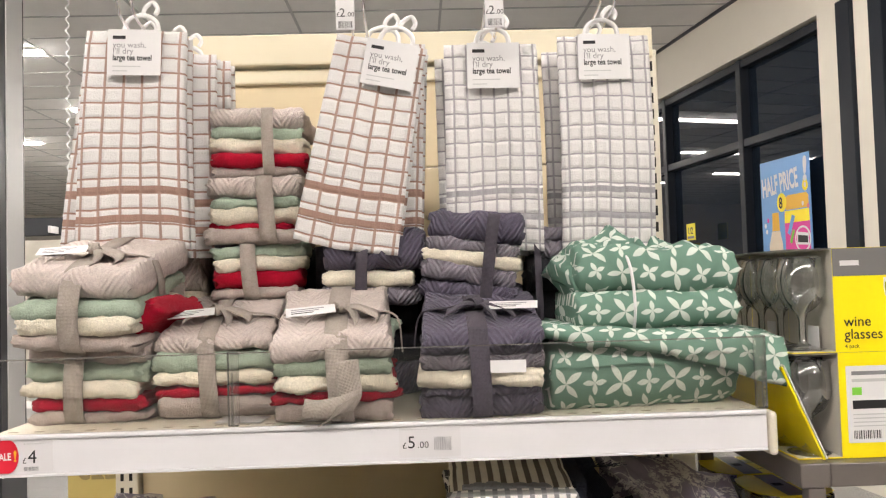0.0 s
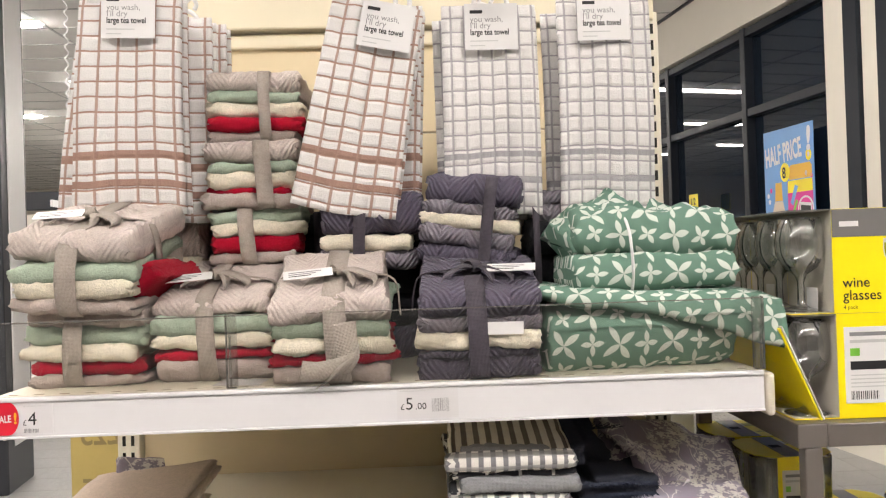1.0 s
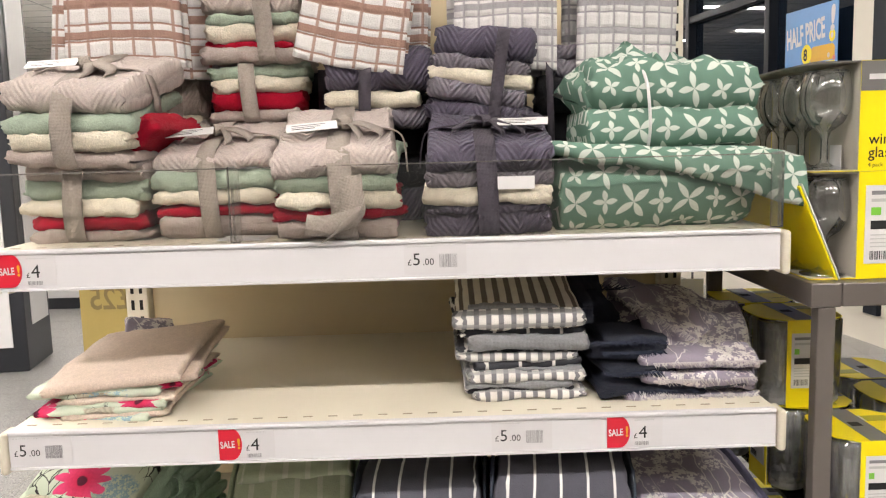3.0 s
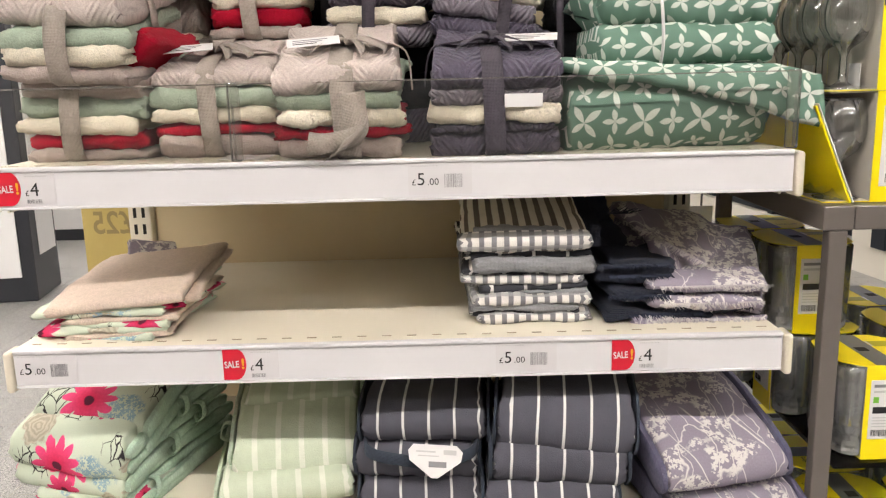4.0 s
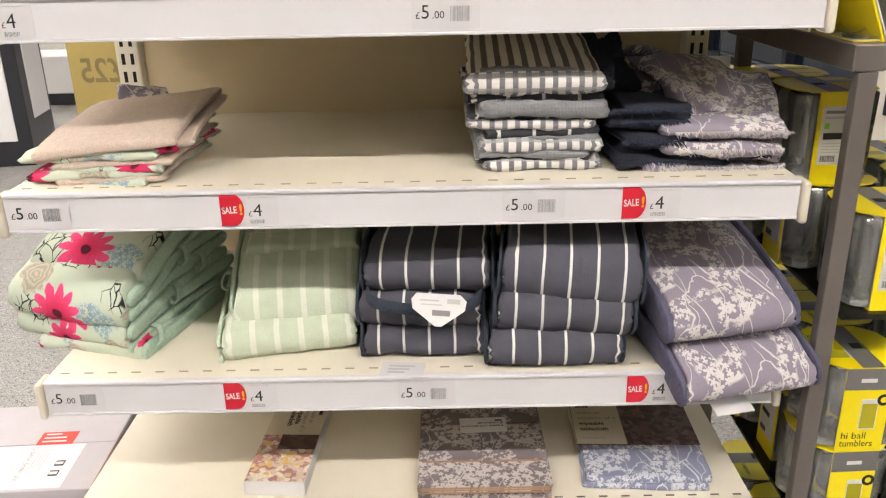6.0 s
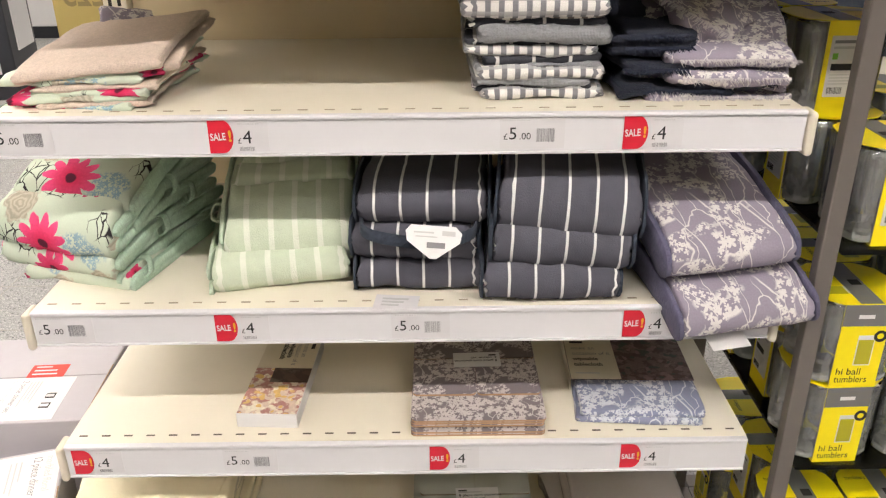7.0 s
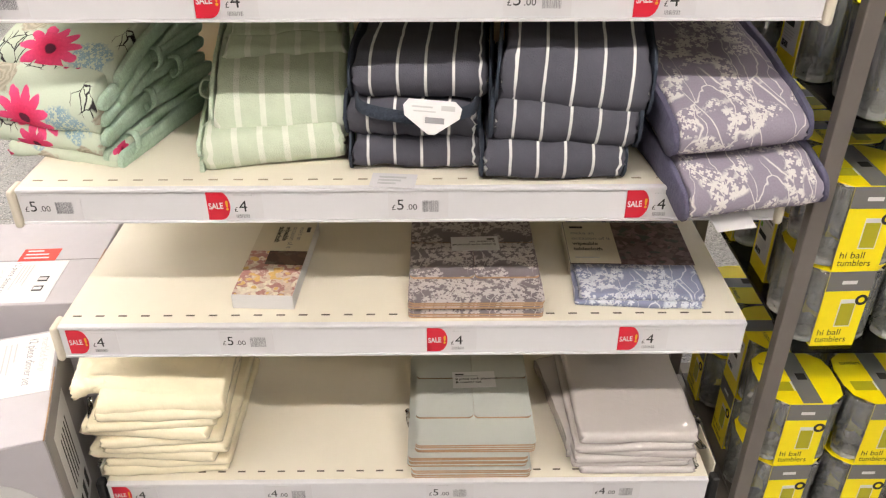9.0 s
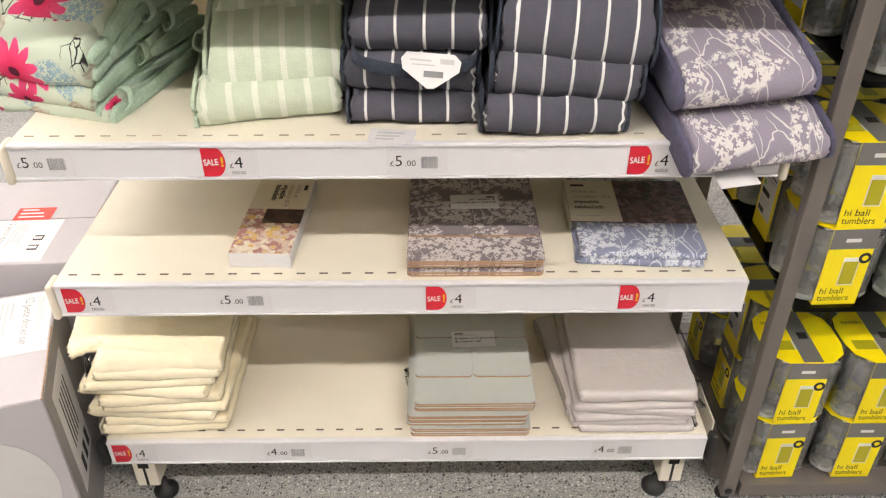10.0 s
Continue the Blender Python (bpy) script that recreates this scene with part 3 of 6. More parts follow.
def plate(x0, x1, z0, z1, y, thick=0.0006):
    return box(x0, x1, y - thick, y, z0, z1)


def bars(name, x, z, w, h, n, material, parent, y, seed=1):
    """A bar code or a row of unreadable print, upright, facing -y."""
    rng = random.Random(seed)
    bm, c = bmesh.new(), 0.0
    while c < w:
        k = rng.uniform(0.5, 1.5) * w / n
        add(bm, plate(x + c, min(x + c + k * rng.uniform(0.25, 0.55), x + w), z, z + h, y, 0.0003))
        c += k
    return tagged(part(name, bm, material, parent), kind="stuff")


# ---- the room ----
CEIL = 3.622
# The far part of the shop is laid out at two thirds of its size and set out from here.
FAR = Matrix.Translation((0.051, -1.055, 1.396)) @ Matrix.Diagonal((1.5, 1.5, 1.5, 1)) @ Matrix.Translation((-0.051, 1.055, -1.396))


floor = part("floor", box(-14, 6, -5, 22, -0.1, 0), FLOOR)
tagged(floor, "speckled grey vinyl shop floor in square tiles", "floor", "", "structure")
jb = bmesh.new()
for k in range(-40, 14):
    add(jb, box(0.063 + 0.291 * k, 0.0655 + 0.291 * k, -4.2, 20, 0.0, 0.0006))
for k in range(-14, 68):
    add(jb, box(-12, 4, 0.02 + 0.291 * k, 0.0225 + 0.291 * k, 0.0, 0.0005))
part("tile_joint", jb, JOINT, floor)
ceiling = part("ceiling", box(-14, 6, -5, 22, CEIL, CEIL + 0.1), TILE_CEIL)
tagged(ceiling, "suspended ceiling of pale mineral tiles in a grey grid", "ceiling", "", "structure")
gb = bmesh.new()
for k in range(-11, 5):
    add(gb, box(0.29 + 1.2075 * k - 0.0105, 0.29 + 1.2075 * k + 0.0105, -4.2, 22, CEIL - 0.008, CEIL))
for k in range(-17, 31):
    add(gb, box(-14, 6, 5.4775 + 0.555 * k - 0.009, 5.4775 + 0.555 * k + 0.009, CEIL - 0.007, CEIL))
part("ceiling_grid", gb, GRID, ceiling)
# wall_south is unseen; it is added near and dark to limit fill light.
for nm, b in (("wall_west", (-14.2, -14, -5, 22)), ("wall_north", (-14, 6, 22, 22.2)), ("wall_south", (-14, 6, -4.4, -4.2))):
    tagged(part(nm, box(*b, 0, CEIL), DIM_WALL if nm == "wall_south" else FARWALL), "unseen brown wall added to cut fill light" if nm == "wall_south" else "pale far shop wall", "wall", "", "structure")


def strip_light(x, y, length=1.5):
    t = thing("ceiling_light", "lit white strip light set in the tiled ceiling", "ceiling light", pose(x, y, CEIL), "ceiling strip lights")
    part("frame", box(-length / 2 - 0.03, length / 2 + 0.03, -0.075, 0.075, -0.016, -0.009, 0.002), WHITE, t)
    part("diffuser", box(-length / 2, length / 2, -0.048, 0.048, -0.040, -0.0165, 0.005), TUBE, t, "glowing diffuser")
    return t


lamp = strip_light(-4.08, 6.37)
for x, y in ((-3.30, 8.77), (-6.14, 10.87), (-5.09, 12.97), (0.27, 9.83), (-9.3, 8.3), (-9.8, 4.1), (0.87, 14.8), (-3.0, 16.7), (-2.0, 12.5), (-0.9, 17.9), (-4.5, 15.1), (-3.6, 19.9), (1.32, 11.9), (-9.9, 13.1),
             # Unseen fill lamps, added: (2.3, -3.4), (-2.7, 2.35), (1.5, 2.8), (-4.4, 1.3).
             (-4.8, -2.2), (-3.0, -2.2), (-1.2, -2.2), (0.6, -2.2), (2.35, -2.2), (2.3, -3.4), (-6.6, 2.3), (-2.7, 2.35), (-6.0, 5.0), (1.5, 2.8), (-4.4, 1.3), (-1.5, 0.8)):
    copy_thing(lamp, pose(x, y, CEIL))

# The window wall runs a little across the bay.
WALL_AT = FAR @ Matrix.Translation((1.87, 2.7, 0)) @ Matrix.Rotation(radians(7.48), 4, "Z")   # local y runs along the wall, x outward
east = thing("wall_east", "warm white wall with tall dark-framed shop windows", "wall", WALL_AT, "", "structure")
part("soffit", box(0.0, 0.5, -9, 12, 2.56, 3.0), PAINT, east)
part("below_sill", box(0.0, 0.4, -9, 12, 0.4655, 0.60), PAINT, east)
part("column", box(-0.02, 0.4, -0.33, -0.192, 0.60, 2.56), PAINT, east)
part("column", box(-0.01, 0.4, -0.522, -0.425, 0.60, 2.56), PAINT, east)
part("ceiling_trim", box(-0.012, -0.001, -9, 12, 2.862, 2.879), DARK, east)
window = thing("window_1", "dark-framed shop windows with night outside", "window", WALL_AT, "", "structure")
PX = 0.07
part("pane", box(PX, PX + 0.01, -0.19, 12, 0.60, 2.56), PANE, window)
part("pane", box(PX, PX + 0.01, -9, -0.56, 0.60, 2.56), PANE, window)
for y in (-0.158, 0.575, 1.52, 2.5, 3.5, 4.5, 6.5, 8.5):
    part("mullion", box(0.02, 0.09, y - 0.024, y + 0.024, 0.60, 2.555, 0.004), SLATE, window)
for z in (0.63, 2.10, 2.53):
    part("transom", box(0.026, 0.085, -0.125, 11.9, z - 0.024, z + 0.02, 0.004), SLATE, window)
part("jamb", box(-0.03, 0.2, -0.423, -0.332, 0.60, 2.555, 0.004), SLATE, window)
part("jamb", box(-0.02, 0.2, -0.60, -0.524, 0.60, 2.555, 0.004), SLATE, window)

# ---- poster in the window ----
poster = thing("poster", "blue and yellow half price poster hung in the window", "poster", WALL_AT)
part("sheet", box(-0.024, -0.02, -0.09, 0.32, 1.15, 1.95), SKYBLUE, poster)
FACE = Matrix.Rotation(-math.pi / 2, 4, "Z")


def on_poster(y, z, tilt=0.0):
    return Matrix.Translation((-0.026, y, z)) @ FACE @ UP @ Matrix.Rotation(tilt, 4, "Z")


writing("HALF PRICE", 0.128, WHITE, poster, on_poster(0.302, 1.775, 0.085), "heading", 0.004, "LEFT", 0, 0.46)
writing("!", 0.15, WHITE, poster, on_poster(-0.035, 1.825, -0.05), "heading", 0.006)


def print_shape(name, pts, m, lift, label=""):
    """A flat printed shape on the poster from (y, z) corners."""
    bm = bmesh.new()
    f = bm.faces.new([bm.verts.new((-0.0248 - lift, y, z)) for y, z in pts])
    ex = bmesh.ops.extrude_face_region(bm, geom=[f])
    bmesh.ops.translate(bm, vec=(0.0004, 0, 0), verts=[v for v in ex["geom"] if isinstance(v, bmesh.types.BMVert)])
    bmesh.ops.recalc_face_normals(bm, faces=bm.faces[:])
    return part(name, bm, m, poster, label)


def ring_of(y, z, ry, rz, n=24):
    return [(y + ry * math.cos(2 * math.pi * k / n), z + rz * math.sin(2 * math.pi * k / n)) for k in range(n)]


print_shape("price_spot", ring_of(0.139, 1.735, 0.040, 0.046), YELLOW, 0.0012)
print_shape("price_spot", ring_of(-0.053, 1.80, 0.022, 0.028), YELLOW, 0.0)
print_shape("price_spot", ring_of(-0.053, 1.80, 0.009, 0.012), WHITE, 0.0008)
for y, z, m in ((0.265, 1.655, PINK), (0.29, 1.63, WHITE), (0.28, 1.60, WHITE), (-0.07, 1.70, PINK), (-0.03, 1.715, WHITE)):
    print_shape("dot", ring_of(y, z, 0.010, 0.012, 12), m, 0.0)
writing("8", 0.075, BLACK, poster, Matrix.Translation((-0.0016, 0, 0)) @ on_poster(0.160, 1.708), "price", 0.002, "LEFT", 0, 0.8)
print_shape("tub_print", [(0.122, 1.45), (0.122, 1.68), (-0.078, 1.68), (-0.078, 1.45)], PINK, 0.0)
print_shape("tub_print", [(0.122, 1.632), (0.118, 1.69), (-0.076, 1.69), (-0.078, 1.632)], YELLOW, 0.0005)
print_shape("tub_print", [(0.108, 1.695), (0.108, 1.75), (0.09, 1.765), (-0.06, 1.765), (-0.075, 1.75), (-0.075, 1.695)], OCHRE, 0.0)
print_shape("tub_print", ring_of(-0.02, 1.55, 0.062, 0.062), WHITE, 0.0005)
print_shape("tub_print", ring_of(-0.02, 1.55, 0.053, 0.053), PINK, 0.0010)
print_shape("tub_print", [(0.10, 1.585), (0.06, 1.67), (0.035, 1.66), (0.08, 1.57)], SKYBLUE, 0.0010)
print_shape("tub_print", [(0.085, 1.54), (0.055, 1.60), (0.04, 1.59), (0.07, 1.53)], GREENINK, 0.0010)
print_shape("word_print", [(0.026, 1.525), (0.022, 1.585), (-0.066, 1.575), (-0.066, 1.52)], WHITE, 0.0015)
print_shape("word_print", [(0.018, 1.535), (0.016, 1.570), (-0.060, 1.562), (-0.060, 1.53)], BLACK, 0.0020)
print_shape("bottle_print", [(0.232, 1.60), (0.226, 1.69), (0.172, 1.69), (0.166, 1.60)], OCHRE, 0.0)
print_shape("bottle_print", [(0.262, 1.40), (0.262, 1.53), (0.235, 1.598), (0.165, 1.598), (0.145, 1.53), (0.145, 1.40)], CREAM_PRINT, 0.0)

# Yellow signs that show in the glass, added as cards before the panes.
for y, z, hh, words in ((1.09, 1.655, 0.10, "1/2"), (1.45, 1.565, 0.07, "")):
    sgn = thing("window_sign", "small yellow price sign added in front of the window glass", "sign", WALL_AT, "window signs")
    part("card", box(-0.034, -0.031, y - 0.055, y + 0.055, z - hh / 2, z + hh / 2), YELLOW, sgn)
    if words:
        writing(words, 0.055, BLACK, sgn, Matrix.Translation((-0.0345, y + 0.04, z - 0.012)) @ FACE @ UP, "writing", 0.001)
    part("print_bar", box(-0.0352, -0.0345, y - 0.04, y + 0.04, z - hh * 0.40, z - hh * 0.26), GREYINK, sgn)

# ---- end panel of another row, and far things at the left ----
end_panel = thing("display_stand", "tall white display panel in a charcoal frame on the floor", "display panel", pose(-2.58, 4.05, 0, 0, 0, 8))
part("frame", box(-0.75, 0.06, -0.05, 0.42, 0, 3.6, 0.01), DARK, end_panel)
part("panel", box(-0.72, -0.02, -0.062, -0.051, 0.16, 3.58, 0.003), PANEL_WHITE, end_panel)
part("side_panel", box(0.061, 0.07, 0.06, 0.36, 0.28, 3.56, 0.003), PANEL_WHITE, end_panel)


# ---- the shelving bay ----
bay = thing("shelving_bay", "cream steel shop shelving bay with slotted uprights", "shelving", None)
BACK = 0.525
part("back_panel", box(-0.485, 0.485, BACK, BACK + 0.02, 0.16, 1.62, 0.002), STEEL_BACK, bay)
part("back_panel", box(-0.485, 0.485, BACK, BACK + 0.02, 1.623, 1.80, 0.002), STEEL_BACK, bay)
part("header", box(-0.52, 0.52, BACK - 0.028, BACK + 0.03, 1.822, 1.882, 0.004), HEADER_STEEL, bay)
part("header", box(-0.52, 0.52, BACK - 0.012, BACK + 0.03, 1.79, 1.818, 0.004), HEADER_STEEL, bay)
slot_me = None
for s in (-1, 1):
    up_ = part("upright", box(s * 0.508 - 0.021, s * 0.508 + 0.021, BACK - 0.02, BACK + 0.05, 0.05, 1.84, 0.003), STEEL, bay)
    for k in range(52):
        for dx in (-0.008, 0.008):
            at = pose(s * 0.508 + dx, BACK - 0.0201, 0.2 + k * 0.0315)
            if slot_me is None:
                o = part("slot", box(-0.003, 0.003, -0.0006, 0.0006, -0.0095, 0.0095), SLOT, up_, "", at)
                slot_me = o.data
            else:
                same("slot", slot_me, up_, at)
    part("foot", box(s * 0.462 - 0.02, s * 0.462 + 0.02, 0.022, 0.5, 0.03, 0.118, 0.003), STEEL, bay)
    part("foot_slot", box(s * 0.462 - 0.002, s * 0.462 + 0.002, 0.0205, 0.03, 0.034, 0.114), SLOT, bay)
    part("foot_slot", box(s * 0.462 - 0.009, s * 0.462 + 0.009, 0.0203, 0.03, 0.078, 0.090), SLOT, bay)
    part("levelling_foot", add(lathe([(0.021, 0), (0.022, 0.008), (0.014, 0.018), (0.006, 0.02), (0.006, 0.035)], 16), bmesh.new()), RUBBER, bay, "", pose(s * 0.468 - 0.028 * s, 0.035, 0), True)


def ticket(shelf, x, zt, price, sale=False, seed=1):
    """A price ticket in the strip; sale: with the red half-round flag."""
    t = new("price_ticket")
    t.parent = shelf
    t.matrix_basis = pose(x, -0.0036, zt - 0.025)
    w = 0.075 if not sale else 0.072
    x0 = -0.004 if not sale else 0.0
    part("paper", box(x0, w, -0.0004, 0.0, -0.0195, 0.0205), TICKET, t)
    if sale:
        bm = bmesh.new()
        pts = [(-0.0005, -0.021), (0.016, -0.021)] + [(0.016 + 0.0135 * math.cos(a), 0.021 * math.sin(a)) for a in [math.pi * (i / 12 - 0.5) for i in range(1, 12)]] + [(0.016, 0.021), (-0.0005, 0.021)]
        f = bm.faces.new([bm.verts.new((px, -0.0012, pz)) for px, pz in pts])
        ext = bmesh.ops.extrude_face_region(bm, geom=[f])
        bmesh.ops.translate(bm, vec=(0, 0.0006, 0), verts=[v for v in ext["geom"] if isinstance(v, bmesh.types.BMVert)])
        bmesh.ops.recalc_face_normals(bm, faces=bm.faces[:])
        part("sale_flag", bm, SALE_RED, t, "red sale flag")
        writing("SALE", 0.0125, WHITE, t, up(0.0015, -0.0015, -0.005, 0.05), "writing", 0.0003, "LEFT", 0, 0.72)
        writing("!", 0.019, OCHRE, t, up(0.0228, -0.0015, -0.006), "writing", 0.0006)
        writing("£", 0.010, BLACK, t, up(0.034, -0.0008, -0.009), "writing")
        writing(price, 0.0235, BLACK, t, up(0.0405, -0.0008, -0.009), "writing")
        bars("bar_code", 0.036, -0.0185, 0.018, 0.005, 16, GREYINK, t, -0.0005, seed)
        bars("small_print", 0.036, 0.0145, 0.026, 0.0015, 10, PALEINK, t, -0.0005, seed + 3)
    else:
        writing("£", 0.011, BLACK, t, up(0.0, -0.0008, -0.0075), "writing")
        writing(price, 0.022, BLACK, t, up(0.0065, -0.0008, -0.0075), "writing")
        writing(".00", 0.012, BLACK, t, up(0.0195, -0.0008, -0.0075), "writing")
        bars("bar_code", 0.041, -0.011, 0.022, 0.017, 20, GREYINK, t, -0.0005, seed)
        bars("small_print", 0.0, 0.0155, 0.034, 0.0013, 12, PALEINK, t, -0.0005, seed + 5)
    return t


slot2 = {}


def shelf_at(zt, lip, tickets, slots=True, left=True, right=True, tone="", depth=0.5):
    t = thing("shelf", "cream steel shelf with a white ticket strip" + tone, "shelf", None, "shelves of the bay")
    part("deck", add(box(-0.499, 0.499, 0.004, depth, zt - 0.004, zt, 0.0012), box(-0.499, 0.499, 0.004, 0.02, zt - lip + 0.004, zt - 0.005)), STEEL, t)
    part("deck_fold", box(-0.49, 0.49, 0.05, depth - 0.005, zt - 0.03, zt - 0.0045), STEEL, t)
    part("ticket_strip", box(-0.498, 0.498, -0.003, 0.004, zt - lip + 0.0025, zt - 0.0055), STRIP, t, "white plastic ticket strip")
    part("strip_rail", box(-0.498, 0.498, -0.0062, 0.0038, zt - 0.0052, zt + 0.0006, 0.0018), STRIP, t, "white plastic rail")
    part("strip_rail", box(-0.498, 0.498, -0.0055, 0.0038, zt - lip - 0.001, zt - lip + 0.0023, 0.001), STRIP, t, "white plastic rail")
    for s, on in ((-1, left), (1, right)):
        if on:
            part("end_tab", box(s * 0.506 - 0.0055, s * 0.506 + 0.0055, -0.007, 0.028, zt - lip - 0.008, zt - 0.002, 0.005, 3), TAB, t, "ivory plastic end tab")
        part("bracket", box(s * 0.4965 - 0.0015, s * 0.4965 + 0.0015, 0.03, depth, zt - 0.06, zt - 0.005), STEEL, t)
    if slots:
        for k in range(30):
            at = pose(-0.478 + k * 0.033, 0.021, zt + 0.0003)
            # Flat coloured dashes mark the slots, paler on the upper shelves.
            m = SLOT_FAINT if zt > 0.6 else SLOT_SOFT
            if m.name not in slot2:
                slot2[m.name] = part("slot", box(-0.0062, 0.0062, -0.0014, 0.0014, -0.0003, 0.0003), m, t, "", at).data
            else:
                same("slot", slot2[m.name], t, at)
    for i, (x, price, sale) in enumerate(tickets):
        ticket(t, x, zt - (lip - 0.05) / 2, price, sale, i * 7 + int(zt * 100))
    return t


Z1, Z2, Z3, Z4, Z5 = 1.218, 0.983, 0.716, 0.494, 0.170
shelf_at(Z1, 0.051, [(-0.489, "4", True), (0.024, "5", False)])
shelf_at(Z2, 0.050, [(-0.492, "5", False), (-0.227, "4", True), (0.130, "5", False), (0.277, "4", True)])
shelf_at(Z3, 0.050, [(-0.492, "5", False), (-0.252, "4", True), (-0.011, "5", False), (0.299, "4", True)])
shelf_at(Z4, 0.055, [(-0.488, "4", True), (-0.265, "5", False), (0.034, "4", True), (0.314, "4", True)], True, True, False)
shelf_at(Z5, 0.050, [(-0.490, "4", True), (-0.236, "4", False), (0.033, "5", False), (0.311, "4", False)], True, False, False)

# ---- clear riser along the top shelf ----
riser = thing("acrylic_riser", "clear acrylic front riser standing on the top shelf", "shelf riser")
part("panel", box(-0.496, 0.502, -0.0005, 0.0012, Z1 + 0.001, Z1 + 0.094, 0.0004, 1), ACRYLIC, riser)
part("top_edge", box(-0.496, 0.502, -0.0008, 0.0015, Z1 + 0.0942, Z1 + 0.0958), ACRYLIC_EDGE, riser)
for x in (-0.192, 0.497):
    c = part("clip", box(x - 0.007, x + 0.007, 0.002, 0.013, Z1 + 0.001, Z1 + 0.097, 0.002), ACRYLIC_CLIP, riser, "clear plastic clip")
    part("clip_rib", box(x - 0.0015, x + 0.0015, 0.0005, 0.0018, Z1 + 0.004, Z1 + 0.070), ACRYLIC_CLIP, c)


# ---- towel bundles ----
def bundle(at, w, d, towels, tape, label, seed=1, strap_x=0.0, tie=False, tag=False, strap_w=0.03, lean=0.0, group="tied towel bundles", slope=0.0):
    """A stack of folded towels held by a tape. towels: (material, thickness, width factor, forward shift)."""
    t = thing("towel_bundle", label, "towel bundle", at, group)
    rng = random.Random(seed)
    z, front = 0.0, []
    for i, (m, h, wf, dy) in enumerate(towels):
        ww = w * wf * rng.uniform(0.94, 1.02)
        bm = slab(ww, d * rng.uniform(0.96, 1.0), h * 1.12, seed * 11 + i, 0.0050, rng.choice((2, 3)), 44, 16, 9, 30.0, 0, 0.05)
        sx = rng.uniform(-0.007, 0.007)
        yy = -dy + rng.uniform(-0.003, 0.003) + lean * (z / 0.1)
        rise = slope * (i + 0.6) / len(towels)
        hinge = Matrix.Translation((0, yy - d / 2, z)) @ Matrix.Rotation(radians(rise), 4, "X") @ Matrix.Translation((sx, d / 2, 0))
        part("towel", bm, m, t, "", hinge @ pose(0, 0, 0, rng.uniform(-0.8, 0.8), rng.uniform(-2.0, 2.0), rng.uniform(-3.5, 3.5)), True)
        front.append((yy - d / 2, z + h / 2))
        z += h
    y0, y1 = front[0][0] - 0.005, front[-1][0] - 0.005
    ym = min(f[0] for f in front) - 0.0045
    path = [(strap_x, d / 2 - 0.02, z + 0.004), (strap_x, 0.0, z + 0.0062), (strap_x, y1 + 0.022, z + 0.0045), (strap_x, y1 + 0.003, z - 0.006), (strap_x, ym, z * 0.62), (strap_x, ym, z * 0.3), (strap_x, y0, 0.008), (strap_x, y0 + 0.014, 0.0008)]
    tip = Matrix.Translation((0, y1, z)) @ Matrix.Rotation(radians(slope * 0.95), 4, "X") @ Matrix.Translation((0, -y1, -z))
    path = [tip @ Vector(p) for p in path[:3]] + path[3:]
    path = smooth_path(path, 5)
    skew = rng.uniform(-0.012, 0.012)
    path = [p + Vector((skew * (p.z / max(z, 0.01) - 0.5), 0, 0)) for p in path]
    part("strap", strip(path, strap_w, 0.0011, (1, 0, 0), seed, 0.0015), tape, t, "cotton tape strap", None, True)
    if tie:
        top = z + 0.010
        cross = smooth_path([(-w / 2 - 0.004, y1 + d * 0.42, z * 0.55), (-w / 2 + 0.004, y1 + d * 0.42, z - 0.002), (-w * 0.25, y1 + d * 0.40, top), (strap_x, y1 + d * 0.36, top + 0.004), (w * 0.25, y1 + d * 0.36, top), (w / 2 - 0.002, y1 + d * 0.37, z - 0.002), (w / 2 + 0.005, y1 + d * 0.37, z * 0.5)], 5)
        cross = [tip @ p for p in cross]
        part("strap", strip(cross, strap_w * 0.7, 0.001, (0, 1, 0), seed + 1, 0.002), tape, t, "cotton tape strap", None, True)
        ky = y1 + d * 0.36
        part("knot", slab(0.020, 0.024, 0.014, seed + 4, 0.002, 1, 10, 4, 5, 90), tape, t, "tied tape knot", tip @ pose(strap_x, ky, top, 0, 0, 25), True)
        for sgn, ln, bend in ((-1, 0.038, 0.006), (1, 0.046, 0.004), (0.35, 0.060, -0.014)):
            pp = smooth_path([(strap_x, ky, top + 0.006), (strap_x + sgn * ln * 0.45, ky - 0.010, top + 0.009), (strap_x + sgn * ln, ky - 0.022 - abs(bend), top + 0.004), (strap_x + sgn * ln * 1.12, ky - 0.040 - abs(bend), top + 0.001)], 5)
            pp = [tip @ p for p in pp]
            part("tape_end", strip(pp, [0.012 + 0.012 * min(1, i / 8) for i in range(len(pp))], 0.0009, (0.15, 0.85, 0.25), seed, 0.003), tape, t, "loose tape end", None, True)
    if tag:
        tg = part("swing_tag", box(-0.033, 0.033, -0.0105, 0.0105, 0, 0.0008), WHITE, t, "white card swing tag", tip @ pose(-0.035 if tag > 0 else 0.05, y1 + d * 0.26, z + 0.019, 12, -2, 8 * (1 if tag > 0 else -1)))
        for k in range(3):
            part("print_line", box(-0.026, 0.004 + 0.007 * k, -0.0055 + 0.0045 * k, -0.0038 + 0.0045 * k, 0.0009, 0.0011), (BLACK, GREYINK, GREYINK)[k], tg)
    return t


L_A = "bundle of taupe, sage, cream and red towels tied with taupe tape"
L_B = "bundle of plum, grey, cream or shade-dark filler towels tied with dark tape"
